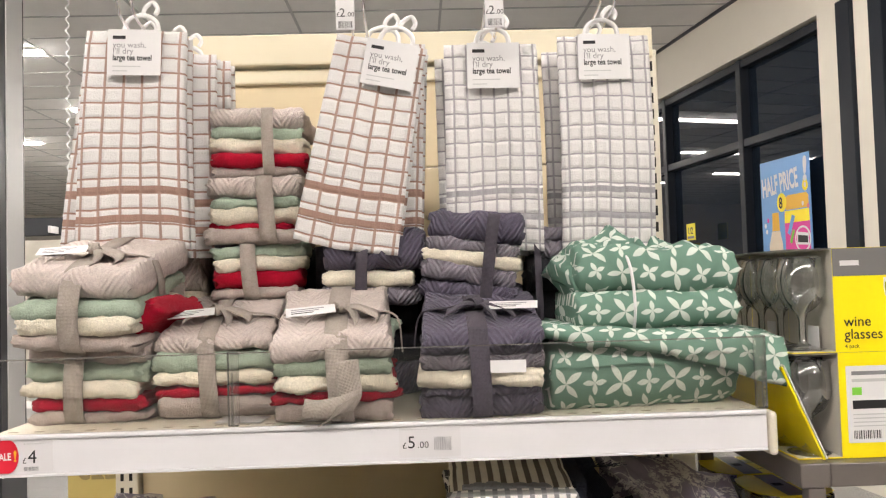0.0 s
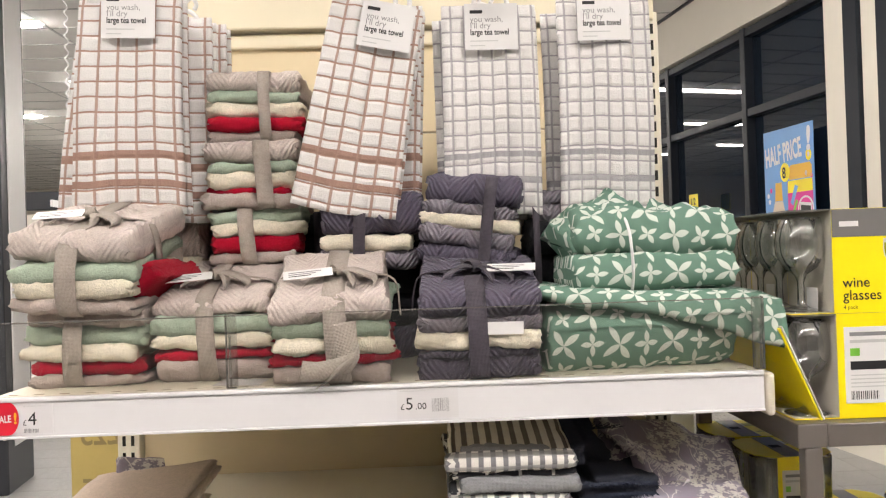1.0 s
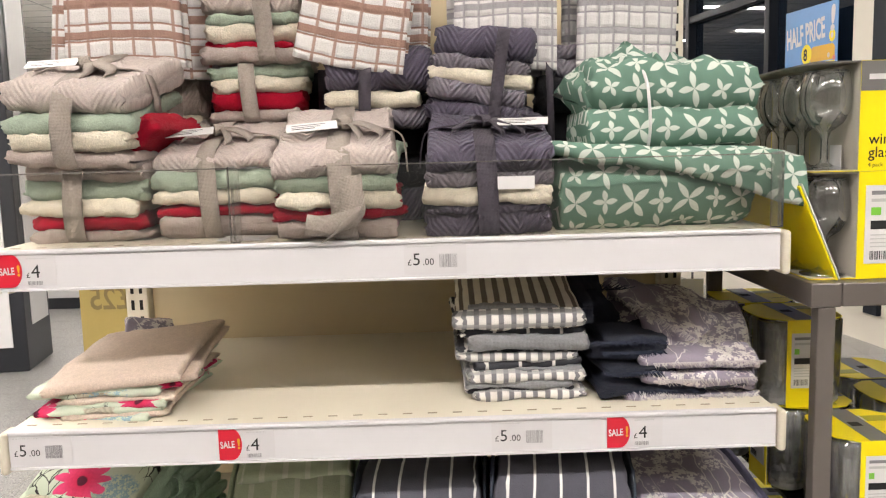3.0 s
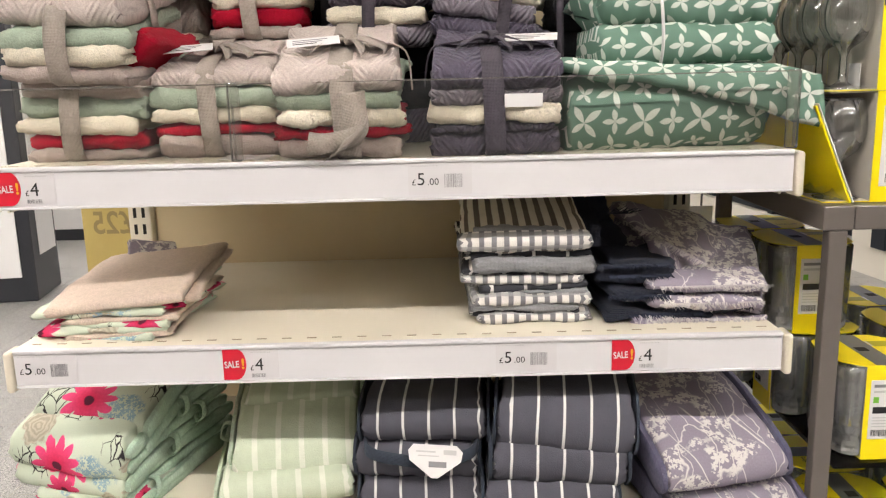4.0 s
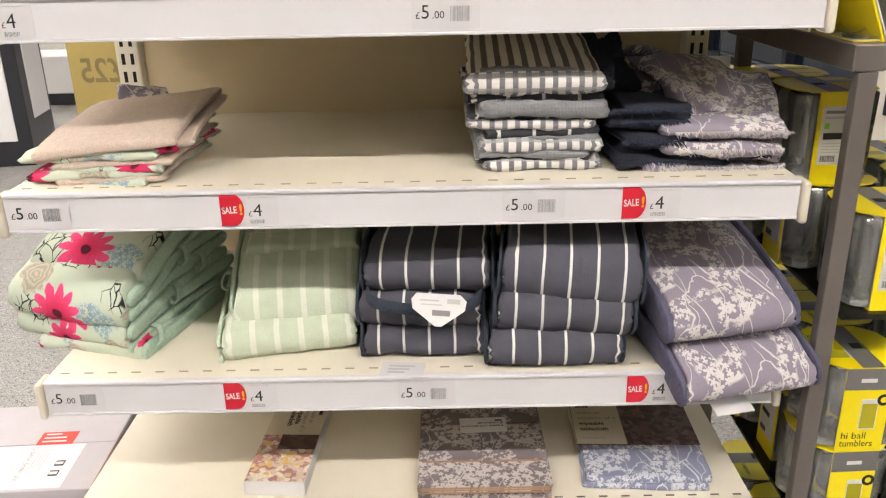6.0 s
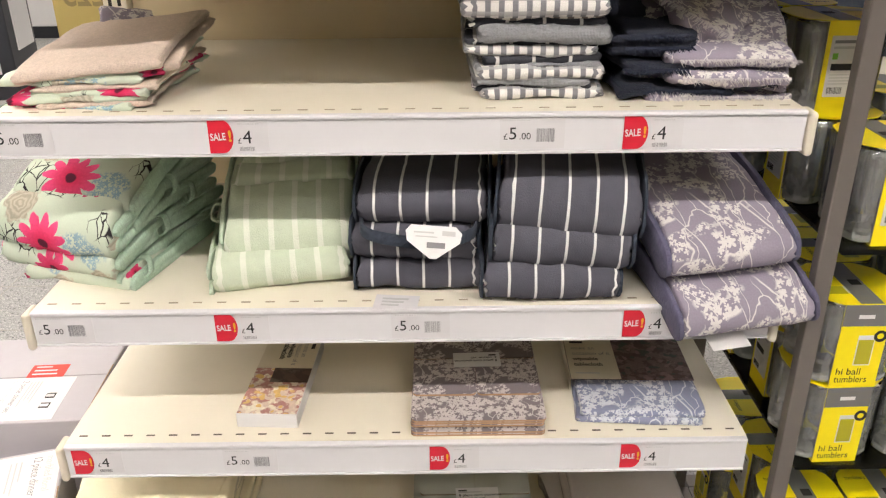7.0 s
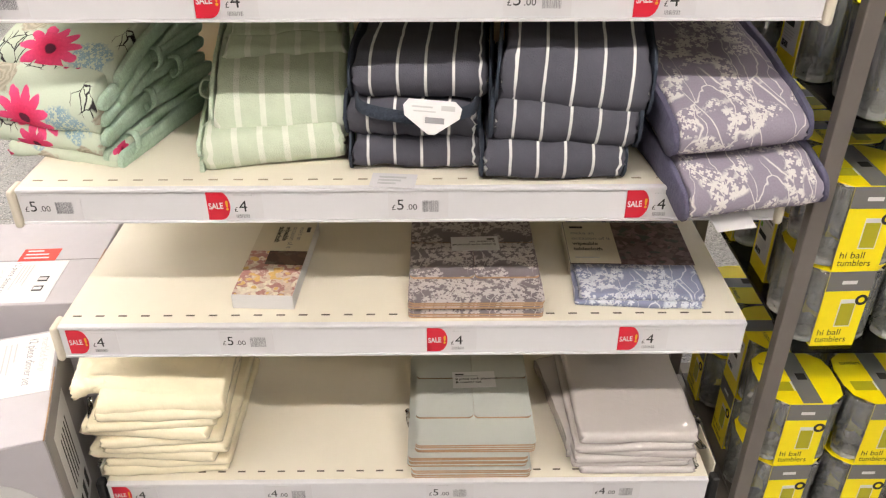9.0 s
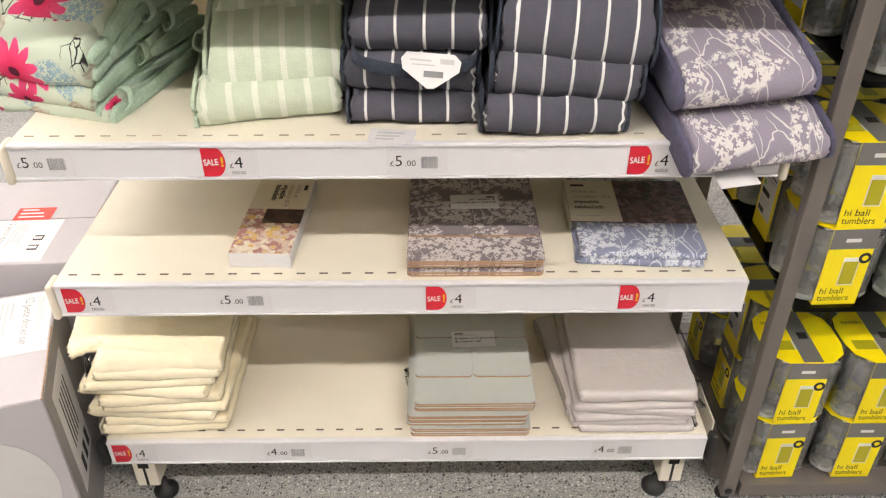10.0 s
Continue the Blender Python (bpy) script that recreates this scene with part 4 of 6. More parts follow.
# front row
bundle(pose(-0.400, 0.17, Z1, 0, 0, -3), 0.172, 0.2, [(TAUPE_PLAIN, 0.013, 1, 0), (RED, 0.021, 1.0, 0.002), (CREAM, 0.021, 1.02, 0.004), (SAGE, 0.026, 1.02, 0.002), (TAUPE_PLAIN, 0.022, 1.0, 0.002)], TAPE, L_A, 1, -0.012, False, False, 0.026, slope=4)
bundle(pose(-0.402, 0.138, Z1 + 0.103, 3, 2, -4), 0.170, 0.2, [(TAUPE_PLAIN, 0.022, 0.98, 0), (CREAM, 0.023, 0.98, 0.006), (SAGE, 0.021, 1.02, 0.006), (TAUPE, 0.038, 1.0, -0.004)], TAPE, "bundle of taupe, sage, cream and red towels leaning on another", 2, 0.0, True, 1, 0.028, slope=16)
redroll = thing("folded_towel", "red towel slipping out of a tied bundle", "towel", pose(-0.318, 0.140, Z1 + 0.122, 0, -40, -6))
part("towel", slab(0.085, 0.17, 0.030, 77, 0.005, 2, 20, 10, 8, 26.0), RED, redroll, "", None, True)
bundle(pose(-0.245, 0.2, Z1, 0, 0, 2), 0.176, 0.24, [(TAUPE_PLAIN, 0.03, 1, 0), (RED, 0.012, 0.96, 0), (CREAM, 0.019, 1.0, 0.006), (SAGE, 0.026, 1.0, 0.008), (TAUPE, 0.022, 1.0, 0.0)], TAPE, L_A, 3, 0.0, True, 1, 0.024, slope=16)
b3 = bundle(pose(-0.062, 0.115, Z1, 0, 0, 1), 0.165, 0.22, [(TAUPE_PLAIN, 0.023, 1, 0), (RED, 0.016, 1.04, 0), (CREAM, 0.018, 0.98, 0.005), (SAGE, 0.018, 0.95, 0.004), (TAUPE, 0.034, 0.98, -0.002)], TAPE, L_A, 4, 0.005, True, 1, 0.03, slope=19)
b4 = bundle(pose(0.130, 0.115, Z1, 0, 0, -1), 0.166, 0.22, [(PLUM, 0.026, 1, 0), (PLUM, 0.012, 0.97, 0), (CREAM, 0.021, 1.0, 0.004), (MAUVE, 0.017, 0.97, 0.002), (PLUM, 0.036, 0.97, -0.002)], TAPE_DARK, L_B, 5, 0.0, True, -1, 0.026, slope=15)
for k, (pts, wd, ax) in enumerate(((((0.016, -0.125, 0.082), (0.018, -0.131, 0.060), (0.020, -0.133, 0.036), (0.010, -0.133, 0.020)), 0.030, (1, 0, 0.15)), (((0.028, -0.134, 0.034), (0.004, -0.136, 0.026), (-0.022, -0.136, 0.022), (-0.040, -0.134, 0.024)), 0.026, (0.25, 0, 1)), (((0.018, -0.135, 0.034), (0.008, -0.137, 0.020), (-0.008, -0.136, 0.008)), 0.030, (0.9, 0, 0.5)))):
    part("tape_end", strip(smooth_path(pts, 5), wd, 0.0009, ax, k, 0.002), TAPE, b3, "loose tape end", None, True)
part("swing_tag", box(0.012, 0.058, -0.1250, -0.1242, 0.060, 0.076), WHITE, b4, "white card tag")
# back rows
A3 = [(TAUPE_PLAIN, 0.017, 0.9, 0), (RED, 0.028, 0.95, 0.0), (CREAM, 0.021, 0.9, 0.003), (SAGE, 0.020, 0.98, -0.004)]
bundle(pose(-0.205, 0.335, Z1, 0, 0, 0), 0.16, 0.17, [(TAUPE_PLAIN, 0.03, 1, 0), (RED, 0.03, 1, 0), (CREAM, 0.04, 1, 0), (SAGE, 0.057, 1, 0)], TAPE, L_A, 6, 0)
bundle(pose(-0.208, 0.335, Z1 + 0.160, 0, 0, 3), 0.162, 0.2, A3, TAPE, L_A, 7, -0.012, False, False, 0.024)
bundle(pose(-0.206, 0.335, Z1 + 0.247, 0, 0, -1), 0.158, 0.2, [(TAUPE_PLAIN, 0.021, 1, 0), (RED, 0.012, 0.92, -0.004), (CREAM, 0.026, 0.98, 0.002), (SAGE, 0.014, 0.98, 0.001), (TAUPE, 0.032, 1, 0)], TAPE, L_A, 8, 0.022, False, False, 0.026, slope=2)
bundle(pose(-0.203, 0.335, Z1 + 0.354, 0, 0, 2), 0.162, 0.2, [(TAUPE_PLAIN, 0.017, 0.9, 0), (RED, 0.020, 0.98, 0.002), (CREAM, 0.025, 1, 0.004), (SAGE, 0.017, 0.92, 0.0), (TAUPE, 0.030, 0.95, -0.003)], TAPE, L_A, 9, 0.018, False, False, 0.018)
bundle(pose(-0.022, 0.335, Z1, 0, 0, 0), 0.16, 0.17, [(PLUM, 0.05, 1, 0), (SHADE_TERRY, 0.05, 0.97, 0), (SHADE_TERRY, 0.045, 0.9, 0)], TAPE_DARK, L_B, 10, 0)
bundle(pose(-0.022, 0.288, Z1 + 0.146, 0, 1, 1), 0.162, 0.19, [(MAUVE, 0.028, 1, 0), (CREAM, 0.023, 0.92, 0.003), (PLUM, 0.056, 0.98, 0.006), (PLUM, 0.024, 0.9, -0.06)], TAPE_DARK, L_B, 11, -0.016, False, False, 0.018, slope=4)
bundle(pose(0.146, 0.30, Z1, 0, 0, 0), 0.166, 0.14, [(SHADE_TERRY, 0.06, 0.9, 0), (PLUM, 0.05, 0.95, 0), (MAUVE, 0.030, 1.0, 0.03)], TAPE_DARK, L_B, 12, 0, False, False, 0.01)
bundle(pose(0.137, 0.262, Z1 + 0.148, 0, 8, -10), 0.158, 0.2, [(PLUM, 0.028, 1.0, 0), (MAUVE, 0.026, 1.0, 0.002), (CREAM, 0.020, 0.98, 0.006), (MAUVE, 0.017, 0.95, 0.004), (PLUM, 0.040, 0.96, 0.0)], TAPE_DARK, "tipped bundle of plum, grey and cream towels with dark tape", 13, 0.03, False, False, 0.018, slope=4)
bundle(pose(0.285, 0.28, Z1, 0, 0, 0), 0.13, 0.17, [(SHADE_TERRY, 0.08, 1, 0), (SHADE_TERRY, 0.08, 0.98, 0), (SHADE_TERRY, 0.05, 0.95, 0.01), (MAUVE, 0.026, 0.95, 0), (MAUVE, 0.02, 0.9, 0)], TAPE_DARK, L_B, 14, -0.05, False, False, 0.01)
bundle(pose(-0.385, 0.37, Z1, 0, 0, 0), 0.17, 0.17, [(TAUPE_PLAIN, 0.06, 1, 0), (TAUPE, 0.06, 1, 0), (CREAM, 0.05, 1, 0), (TAUPE, 0.06, 1, 0)], TAPE, L_A, 15, 0.04)


# Filler piles added at the back so the gaps between bundles go dark.
for x, y, z0, w, hs, m, lab, sd in ((-0.115, 0.425, 0.0, 0.15, (0.05, 0.055, 0.05, 0.045, 0.04), SHADE_TERRY, L_B, 16), (0.060, 0.425, 0.0, 0.15, (0.05, 0.055, 0.05, 0.045), SHADE_TERRY, L_B, 17), (-0.325, 0.425, 0.0, 0.15, (0.05, 0.055, 0.05, 0.06, 0.05), PLUM, L_B, 18), (0.215, 0.425, 0.0, 0.15, (0.05, 0.055, 0.05), SHADE_TERRY, L_B, 19)):
    bundle(pose(x, y, Z1 + z0), w, 0.16, [(m, h, 1.0, 0) for h in hs], TAPE_DARK, lab, sd, 0.0, False, False, 0.018)


# ---- green patterned cloths ----
def cloth_slab(name, t, w, d, h, m, at, seed, wob=0.006, lumps=11.0, label="", layers=2, droop=0.0, puff=0.1, trim=None, u0=0.0, v0=0.0):
    return part(name, slab(w, d, h, seed, wob, layers, 40, 16, 10, lumps, droop, puff, 0.0026, u0, v0), m, t, label, at, True)


green = thing("folded_cloth", "folded green cotton cloths with white petals, tied with cord", "cloth", pose(0.364, 0.17, Z1))
cloth_slab("lower_fold", green, 0.272, 0.27, 0.096, PETAL, pose(-0.014, 0.004, 0.0, 0, 0, 3), 31, 0.014, 8.0, "", 2, 0.0, 0.1)


def draped_flap(w, back, front, z, seed):
    """A sheet that lies on the fold below and falls over its front, deeper to one side."""
    nx, n1, n2 = 40, 12, 10
    top, under, uv = [], [], []
    for i in range(nx + 1):
        t = i / nx
        x = (t - 0.5) * w
        fall = 0.014 + 0.050 * t ** 1.4 + 0.004 * math.sin(t * 9)
        a, b, c = [], [], []
        for k in range(n1 + n2 + 1):
            if k <= n1:
                yy, zz = back + (front - back) * k / n1, z - 0.010 * t * (k / n1)
            else:
                q = (k - n1) / n2
                yy = front - 0.016 * math.sin(q * math.pi * 0.6) + 0.012 * q * (1 - t)
                zz = z - 0.010 * t - fall * q
            p = Vector((x, yy, zz))
            lump = 0.006 * noise.noise(p * 16 + Vector((seed, 0, 0))) + 0.003 * noise.noise(p * 41)
            curl = 0.010 * max(0.0, abs(2 * t - 1) - 0.75)
            a.append((x, yy - lump, zz + lump - curl))
            b.append((x, yy - lump + (0.006 if k > n1 else 0), zz + lump - curl - (0.012 if k <= n1 else 0.004)))
            c.append((x, (back - yy) + (z - zz)))
        top.append(a + b[::-1])
        uv.append(c + c[::-1] + [c[0]])
    return grid_mesh(top, True, True, uv)


part("flap", draped_flap(0.335, 0.11, -0.137, 0.112, 5), PETAL, green, "", pose(0.006, 0, 0, 0, 2, 2), True)
cloth_slab("middle_fold", green, 0.232, 0.22, 0.055, PETAL, pose(0.014, -0.01, 0.104, 0, 0, 1), 33, 0.006, 12.0, "", 2, 0, 0.1, None, 0.01, 0.05)
cloth_slab("upper_fold", green, 0.232, 0.22, 0.062, PETAL, pose(0.020, 0.0, 0.152, -3, 2, -1), 34, 0.013, 15.0, "", 2, 0, 0.15, None, 0.05, 0.01)
cloth_slab("crumple", green, 0.13, 0.12, 0.05, PETAL, pose(-0.045, -0.02, 0.176, 16, -24, 10), 35, 0.015, 16.0, "", 1, 0, 0.2)
cloth_slab("crumple", green, 0.11, 0.13, 0.038, PETAL, pose(0.078, 0.0, 0.176, -6, 12, -14), 36, 0.012, 18.0, "", 1, 0, 0.2)
part("cord", rod(smooth_path([(-0.022, 0.05, 0.222), (-0.022, -0.06, 0.224), (-0.022, -0.112, 0.196), (-0.021, -0.126, 0.165), (-0.020, -0.127, 0.13), (-0.019, -0.112, 0.106)], 5), 0.0022), WHITE, green, "white cord", None, True)


# ---- hanging tea towels ----
def tea_towel(at, w, length, m, ink, label, seed, card=True, hook=True, price=False, cw=0.078, ch=0.075, cx=0.0, flare=0.0, hang=0.0):
    """A folded towel on a hanger: local x across, z up from the hem at 0, front to -y."""
    t = thing("tea_towel", label, "tea towel", at, "hanging tea towels")
    nx, nz = 26, 44
    def point(i, j, side):
        u, v = i / nx - 0.5, j / nz
        x = u * w * (1 + flare * (1 - v) ** 1.5)
        fold = 0.004 * noise.noise(Vector((u * 7 + seed, v * 2.2, seed))) + 0.003 * math.sin(u * 9 + seed + 1.5 * v)
        edge = 0.006 * (abs(2 * u) ** 6)
        y = fold * (1.6 - v) - 0.010 * math.sin(math.pi * min(1.0, v * 1.02)) + side * (0.0085 - edge * 0.5) * (1 - 0.75 * max(0.0, v - 0.94) / 0.06)
        z = v * length + 0.0015 * noise.noise(Vector((u * 6, seed, v * 3))) + 0.003 * (1 - v) * math.sin(u * 5 + seed)
        return (x, y, z)
    rows, uvs = [], []
    for j in range(nz + 1):
        ring = [point(i, j, -1) for i in range(nx + 1)] + [point(i, j, 1) for i in range(nx, -1, -1)]
        rows.append(ring)
        uu = [(i / nx - 0.5) * w + 0.001 * seed for i in range(nx + 1)] + [(i / nx - 0.5) * w for i in range(nx, -1, -1)]
        uvs.append([(a, j / nz * length) for a in uu] + [(uu[0], j / nz * length)])
    part("cloth", grid_mesh(rows, True, True, uvs), m, t, "", None, True)
    part("cloth", grid_mesh([[(x * 0.97 + 0.006, y * 0.6 + 0.017, z * 0.985 + 0.001) for x, y, z in r] for r in rows], True, True, uvs), m, t, "", None, True)
    if card:
        c = part("card", box(cx - cw / 2, cx + cw / 2, -0.0255, -0.0245, length - ch - 0.002, length - 0.004), WHITE, t, "white printed card")
        x0, zt = cx - cw / 2 + 0.008, length - 0.006
        part("logo_mark", box(x0, x0 + 0.019, -0.0260, -0.0256, zt - 0.013, zt - 0.008), BLACK, c)
        writing("you wash,", 0.0125, GREYINK, c, up(x0, -0.0258, zt - 0.026), "writing")
        writing("I'll dry", 0.0125, GREYINK, c, up(x0, -0.0258, zt - 0.0355), "writing")
        writing("large tea towel", 0.0125, BLACK, c, up(x0, -0.0258, zt - 0.0455), "writing", 0.0003, "LEFT", 0, 0.78)
        for k, ln in enumerate((0.042, 0.022)):
            part("print_line", box(x0, x0 + ln, -0.0260, -0.0256, zt - 0.0555 - 0.007 * k, zt - 0.0540 - 0.007 * k), PALEINK, c)
    if hook:
        bm = rod(smooth_path([(cx - 0.026, 0, length - 0.004), (cx - 0.018, 0, length + 0.018), (cx + 0.004, 0, length + 0.026), (cx + 0.024, 0, length + 0.016), (cx + 0.028, 0, length - 0.004)], 5), 0.0038)
        add(bm, rod(smooth_path([(cx + 0.004, 0, length + 0.022), (cx + 0.006, 0, length + 0.036), (cx + 0.018, 0, length + 0.046), (cx + 0.026, 0, length + 0.036), (cx + 0.022, 0, length + 0.026)], 5), 0.0036))
        part("hanger", bm, HANGER, t, "white plastic hanger", None, True)
    return t


def prong(x, z, y=0.15):
    """A double wire prong from the back panel."""
    t = thing("display_prong", "chrome double wire display prong on the back panel", "display hook", None, "display prongs")
    for dx in (-0.011, 0.011):
        part("wire", rod(smooth_path([(x + dx, BACK, z - 0.055), (x + dx, 0.3, z - 0.045), (x + dx, y + 0.02, z - 0.035), (x + dx * 0.9, y - 0.01, z - 0.012), (x + dx * 0.85, y - 0.016, z)], 5), 0.0021), CHROME, t, "", None, True)
    part("wire", rod([(x - 0.0125, y - 0.016, z), (x + 0.0125, y - 0.016, z)], 0.0021), CHROME, t, "", None, True)
    return t


TB, TG = "white tea towel with brown check and a printed card", "white tea towel with grey check and a printed card"
for at, w, ln, m, lab, sd, card, cx, fl in (
    (pose(-0.384, 0.20, 1.462, 0, 2.0, 0), 0.152, 0.335, CHECK_BROWN, TB, 1, True, 0.004, 0.15),
    (pose(-0.415, 0.235, 1.455, 0, 5.5, 0), 0.156, 0.325, CHECK_BROWN, TB, 2, False, 0, 0.18),
    (pose(-0.345, 0.27, 1.45, 0, 0, 2), 0.150, 0.33, CHECK_BROWN, TB, 3, False, 0, 0.02),
    (pose(-0.335, 0.33, 1.455, 0, 0, 2), 0.150, 0.33, CHECK_BROWN, TB, 4, False, 0, 0.02),
    (pose(-0.060, 0.19, 1.452, 0, 11.5, 0), 0.140, 0.325, CHECK_BROWN, TB, 5, True, 0.020, 0.16),
    (pose(-0.015, 0.235, 1.452, 0, 3, 0), 0.140, 0.33, CHECK_BROWN, TB, 6, False, 0, 0.02),
    (pose(0.171, 0.20, 1.440, 0, 0.3, 0), 0.145, 0.325, CHECK_GREY, TG, 7, True, 0.002, 0.03),
    (pose(0.162, 0.24, 1.435, 0, -0.6, 0), 0.145, 0.32, CHECK_GREY, TG, 8, False, 0, 0.02),
    (pose(0.349, 0.20, 1.440, 0, 0.2, 0), 0.143, 0.335, CHECK_GREY, TG, 9, True, -0.004, 0.03),
    (pose(0.335, 0.245, 1.435, 0, -0.5, 0), 0.143, 0.33, CHECK_GREY, TG, 10, False, 0, 0.03),
):
    tea_towel(at, w, ln, m, None, lab if card else lab.replace(" and a printed card", " hanging behind"), sd, card, True, False, 0.080, 0.072, cx, fl)
for x, z in ((-0.372, 1.838), (-0.030, 1.83), (0.172, 1.828), (0.350, 1.845)):
    prong(x, z)
for x, z in ((-0.046, 1.782), (0.174, 1.782)):
    t = thing("price_tag", "white plastic price tag clipped to a prong", "price tag", pose(x, 0.128, z), "prong price tags")
    part("holder", box(-0.014, 0.014, -0.001, 0.002, -0.012, 0.040, 0.002), WHITE, t)
    part("clip", box(-0.008, 0.008, -0.002, 0.006, 0.036, 0.046, 0.002), CHROME, t)
    writing("£", 0.010, BLACK, t, up(-0.013, -0.0014, 0.008), "writing")
    writing("2", 0.018, BLACK, t, up(-0.0085, -0.0014, 0.008), "writing")
    writing(".00", 0.010, BLACK, t, up(0.0015, -0.0014, 0.008), "writing")
    bars("bar_code", -0.010, -0.009, 0.02, 0.010, 16, BLACK, t, -0.0011, 5)


# ---- second shelf: tablecloths and frayed cloths ----
def fringe(t, x0, x1, y, z, m, n=70, ln=0.012, seed=1, down=0.6):
    """A frayed edge: loose threads along a cloth's edge."""
    rng = random.Random(seed)
    bm = bmesh.new()
    for i in range(n):
        x = x0 + (x1 - x0) * (i + rng.random()) / n
        a, l = rng.uniform(-0.6, 0.6), ln * rng.uniform(0.5, 1.3)
        w = 0.0007
        p = [Vector((x - w, y, z)), Vector((x + w, y, z)), Vector((x + math.sin(a) * l + w * 0.4, y - l * (1 - down), z - l * down * rng.uniform(0.5, 1.2)))]
        q = [v + Vector((0, 0.0006, -0.001)) for v in p]
        vs = [bm.verts.new(v) for v in p + q]
        for f in ((0, 1, 2), (5, 4, 3), (0, 3, 4, 1), (1, 4, 5, 2), (2, 5, 3, 0)):
            bm.faces.new([vs[k] for k in f])
    return part("fringe", bm, m, t, "frayed threads")


LILAC_FRAY = cloth("pale lilac thread", (0.5, 0.47, 0.48), 0.0004, 0, 0.1, 1)
floral_pile = thing("folded_tablecloths", "pile of flowery folded tablecloths under a beige one", "tablecloth", pose(-0.388, 0.150, Z2, 0, 0, -4))
zz = 0.0
for i, (w, d, h, dx, dy, m, rz) in enumerate(((0.185, 0.20, 0.009, -0.004, 0.0, FLORAL, -6), (0.150, 0.19, 0.008, 0.022, -0.006, BEIGE, 4), (0.180, 0.21, 0.010, 0.000, 0.004, FLORAL, 3), (0.160, 0.20, 0.009, 0.026, 0.002, FLORAL, -3), (0.165, 0.21, 0.008, 0.024, 0.010, BEIGE, 2), (0.190, 0.20, 0.012, -0.004, 0.006, FLORAL, 0), (0.150, 0.20, 0.010, 0.034, 0.010, FLORAL, 5))):
    cloth_slab("cloth", floral_pile, w, d, h * 1.0, m, pose(dx - 0.006, dy - 0.014, zz, 0, -2.0, rz), 40 + i, 0.004, 24.0, "", 3, 0.006, 0.1, None, (0.02, 0.0, 0.075, -0.05, 0.0, -0.03, 0.05)[i], 0.075 + 0.014 * i)
    zz += h * 0.72
cloth_slab("cloth_corner", floral_pile, 0.075, 0.05, 0.010, LILAC, pose(-0.030, 0.130, 0.066, 28, 10, 30), 47, 0.003, 20.0)
beige = thing("folded_tablecloth", "beige cotton tablecloth folded on flowery ones", "tablecloth", pose(-0.376, 0.150, Z2 + 0.050, 4.5, -6, -2))
cloth_slab("cloth", beige, 0.196, 0.225, 0.014, BEIGE, pose(0, 0, 0.006), 45, 0.003, 8.0, "", 3, 0.010, 0.1)
cloth_slab("cloth", beige, 0.180, 0.21, 0.012, BEIGE, pose(0.016, 0.012, -0.006, 0, 0, 3), 46, 0.003, 9.0, "", 3, 0.008, 0.1)

ging = thing("folded_tea_towels", "pile of grey, white and dark checked cloths, neatly folded", "cloth", pose(0.178, 0.185, Z2))
zz = 0.0
rng = random.Random(12)
for i, (m, h, w, dx, dy) in enumerate(((GINGHAM_WIDE, 0.011, 0.158, 0.004, 0.0), (SLATE_CHECK, 0.007, 0.150, -0.004, 0.006), (GREYCHAMBRAY, 0.007, 0.150, -0.008, 0.0), (GINGHAM_WIDE, 0.013, 0.164, 0.0, -0.004), (GREYCHAMBRAY, 0.006, 0.150, 0.012, 0.004), (SLATE_CHECK, 0.010, 0.150, 0.0, 0.006), (GINGHAM_WIDE, 0.010, 0.168, -0.006, 0.002), (SLATE_CHECK, 0.007, 0.17, -0.002, 0.010), (GREYCHAMBRAY, 0.017, 0.166, 0.008, -0.006), (SLATE_CHECK, 0.011, 0.172, -0.004, 0.004), (TICKING, 0.011, 0.166, 0.0, 0.0), (GREYCHAMBRAY, 0.017, 0.125, -0.010, -0.004))):
    cloth_slab("cloth", ging, w, 0.25, h * 1.3, m, pose(dx + rng.uniform(-0.003, 0.003), dy, zz, 0, rng.uniform(-1.6, 1.6), rng.uniform(-3, 3)), 50 + i, 0.0042, 22.0, "", 2, 0, 0.1, None, 0.007 * i, 0.013 * i)
    zz += h
tick = thing("folded_tablecloth", "taupe and cream striped tablecloth folded on checked cloths", "tablecloth", pose(0.172, 0.185, Z2 + zz + 0.001, 8, 0, -1))
cloth_slab("cloth", tick, 0.178, 0.27, 0.024, TICKING, pose(0, 0, 0), 61, 0.0025, 8.0, "", 3, 0.008)
cloth_slab("hem", tick, 0.182, 0.024, 0.026, GINGHAM_WIDE, pose(0.001, -0.1275, -0.0075), 63, 0.002, 14.0, "white checked hem", 3)
cloth_slab("lining", tick, 0.018, 0.262, 0.030, INDIGO, pose(0.094, 0.004, -0.008), 62, 0.003, 20.0)

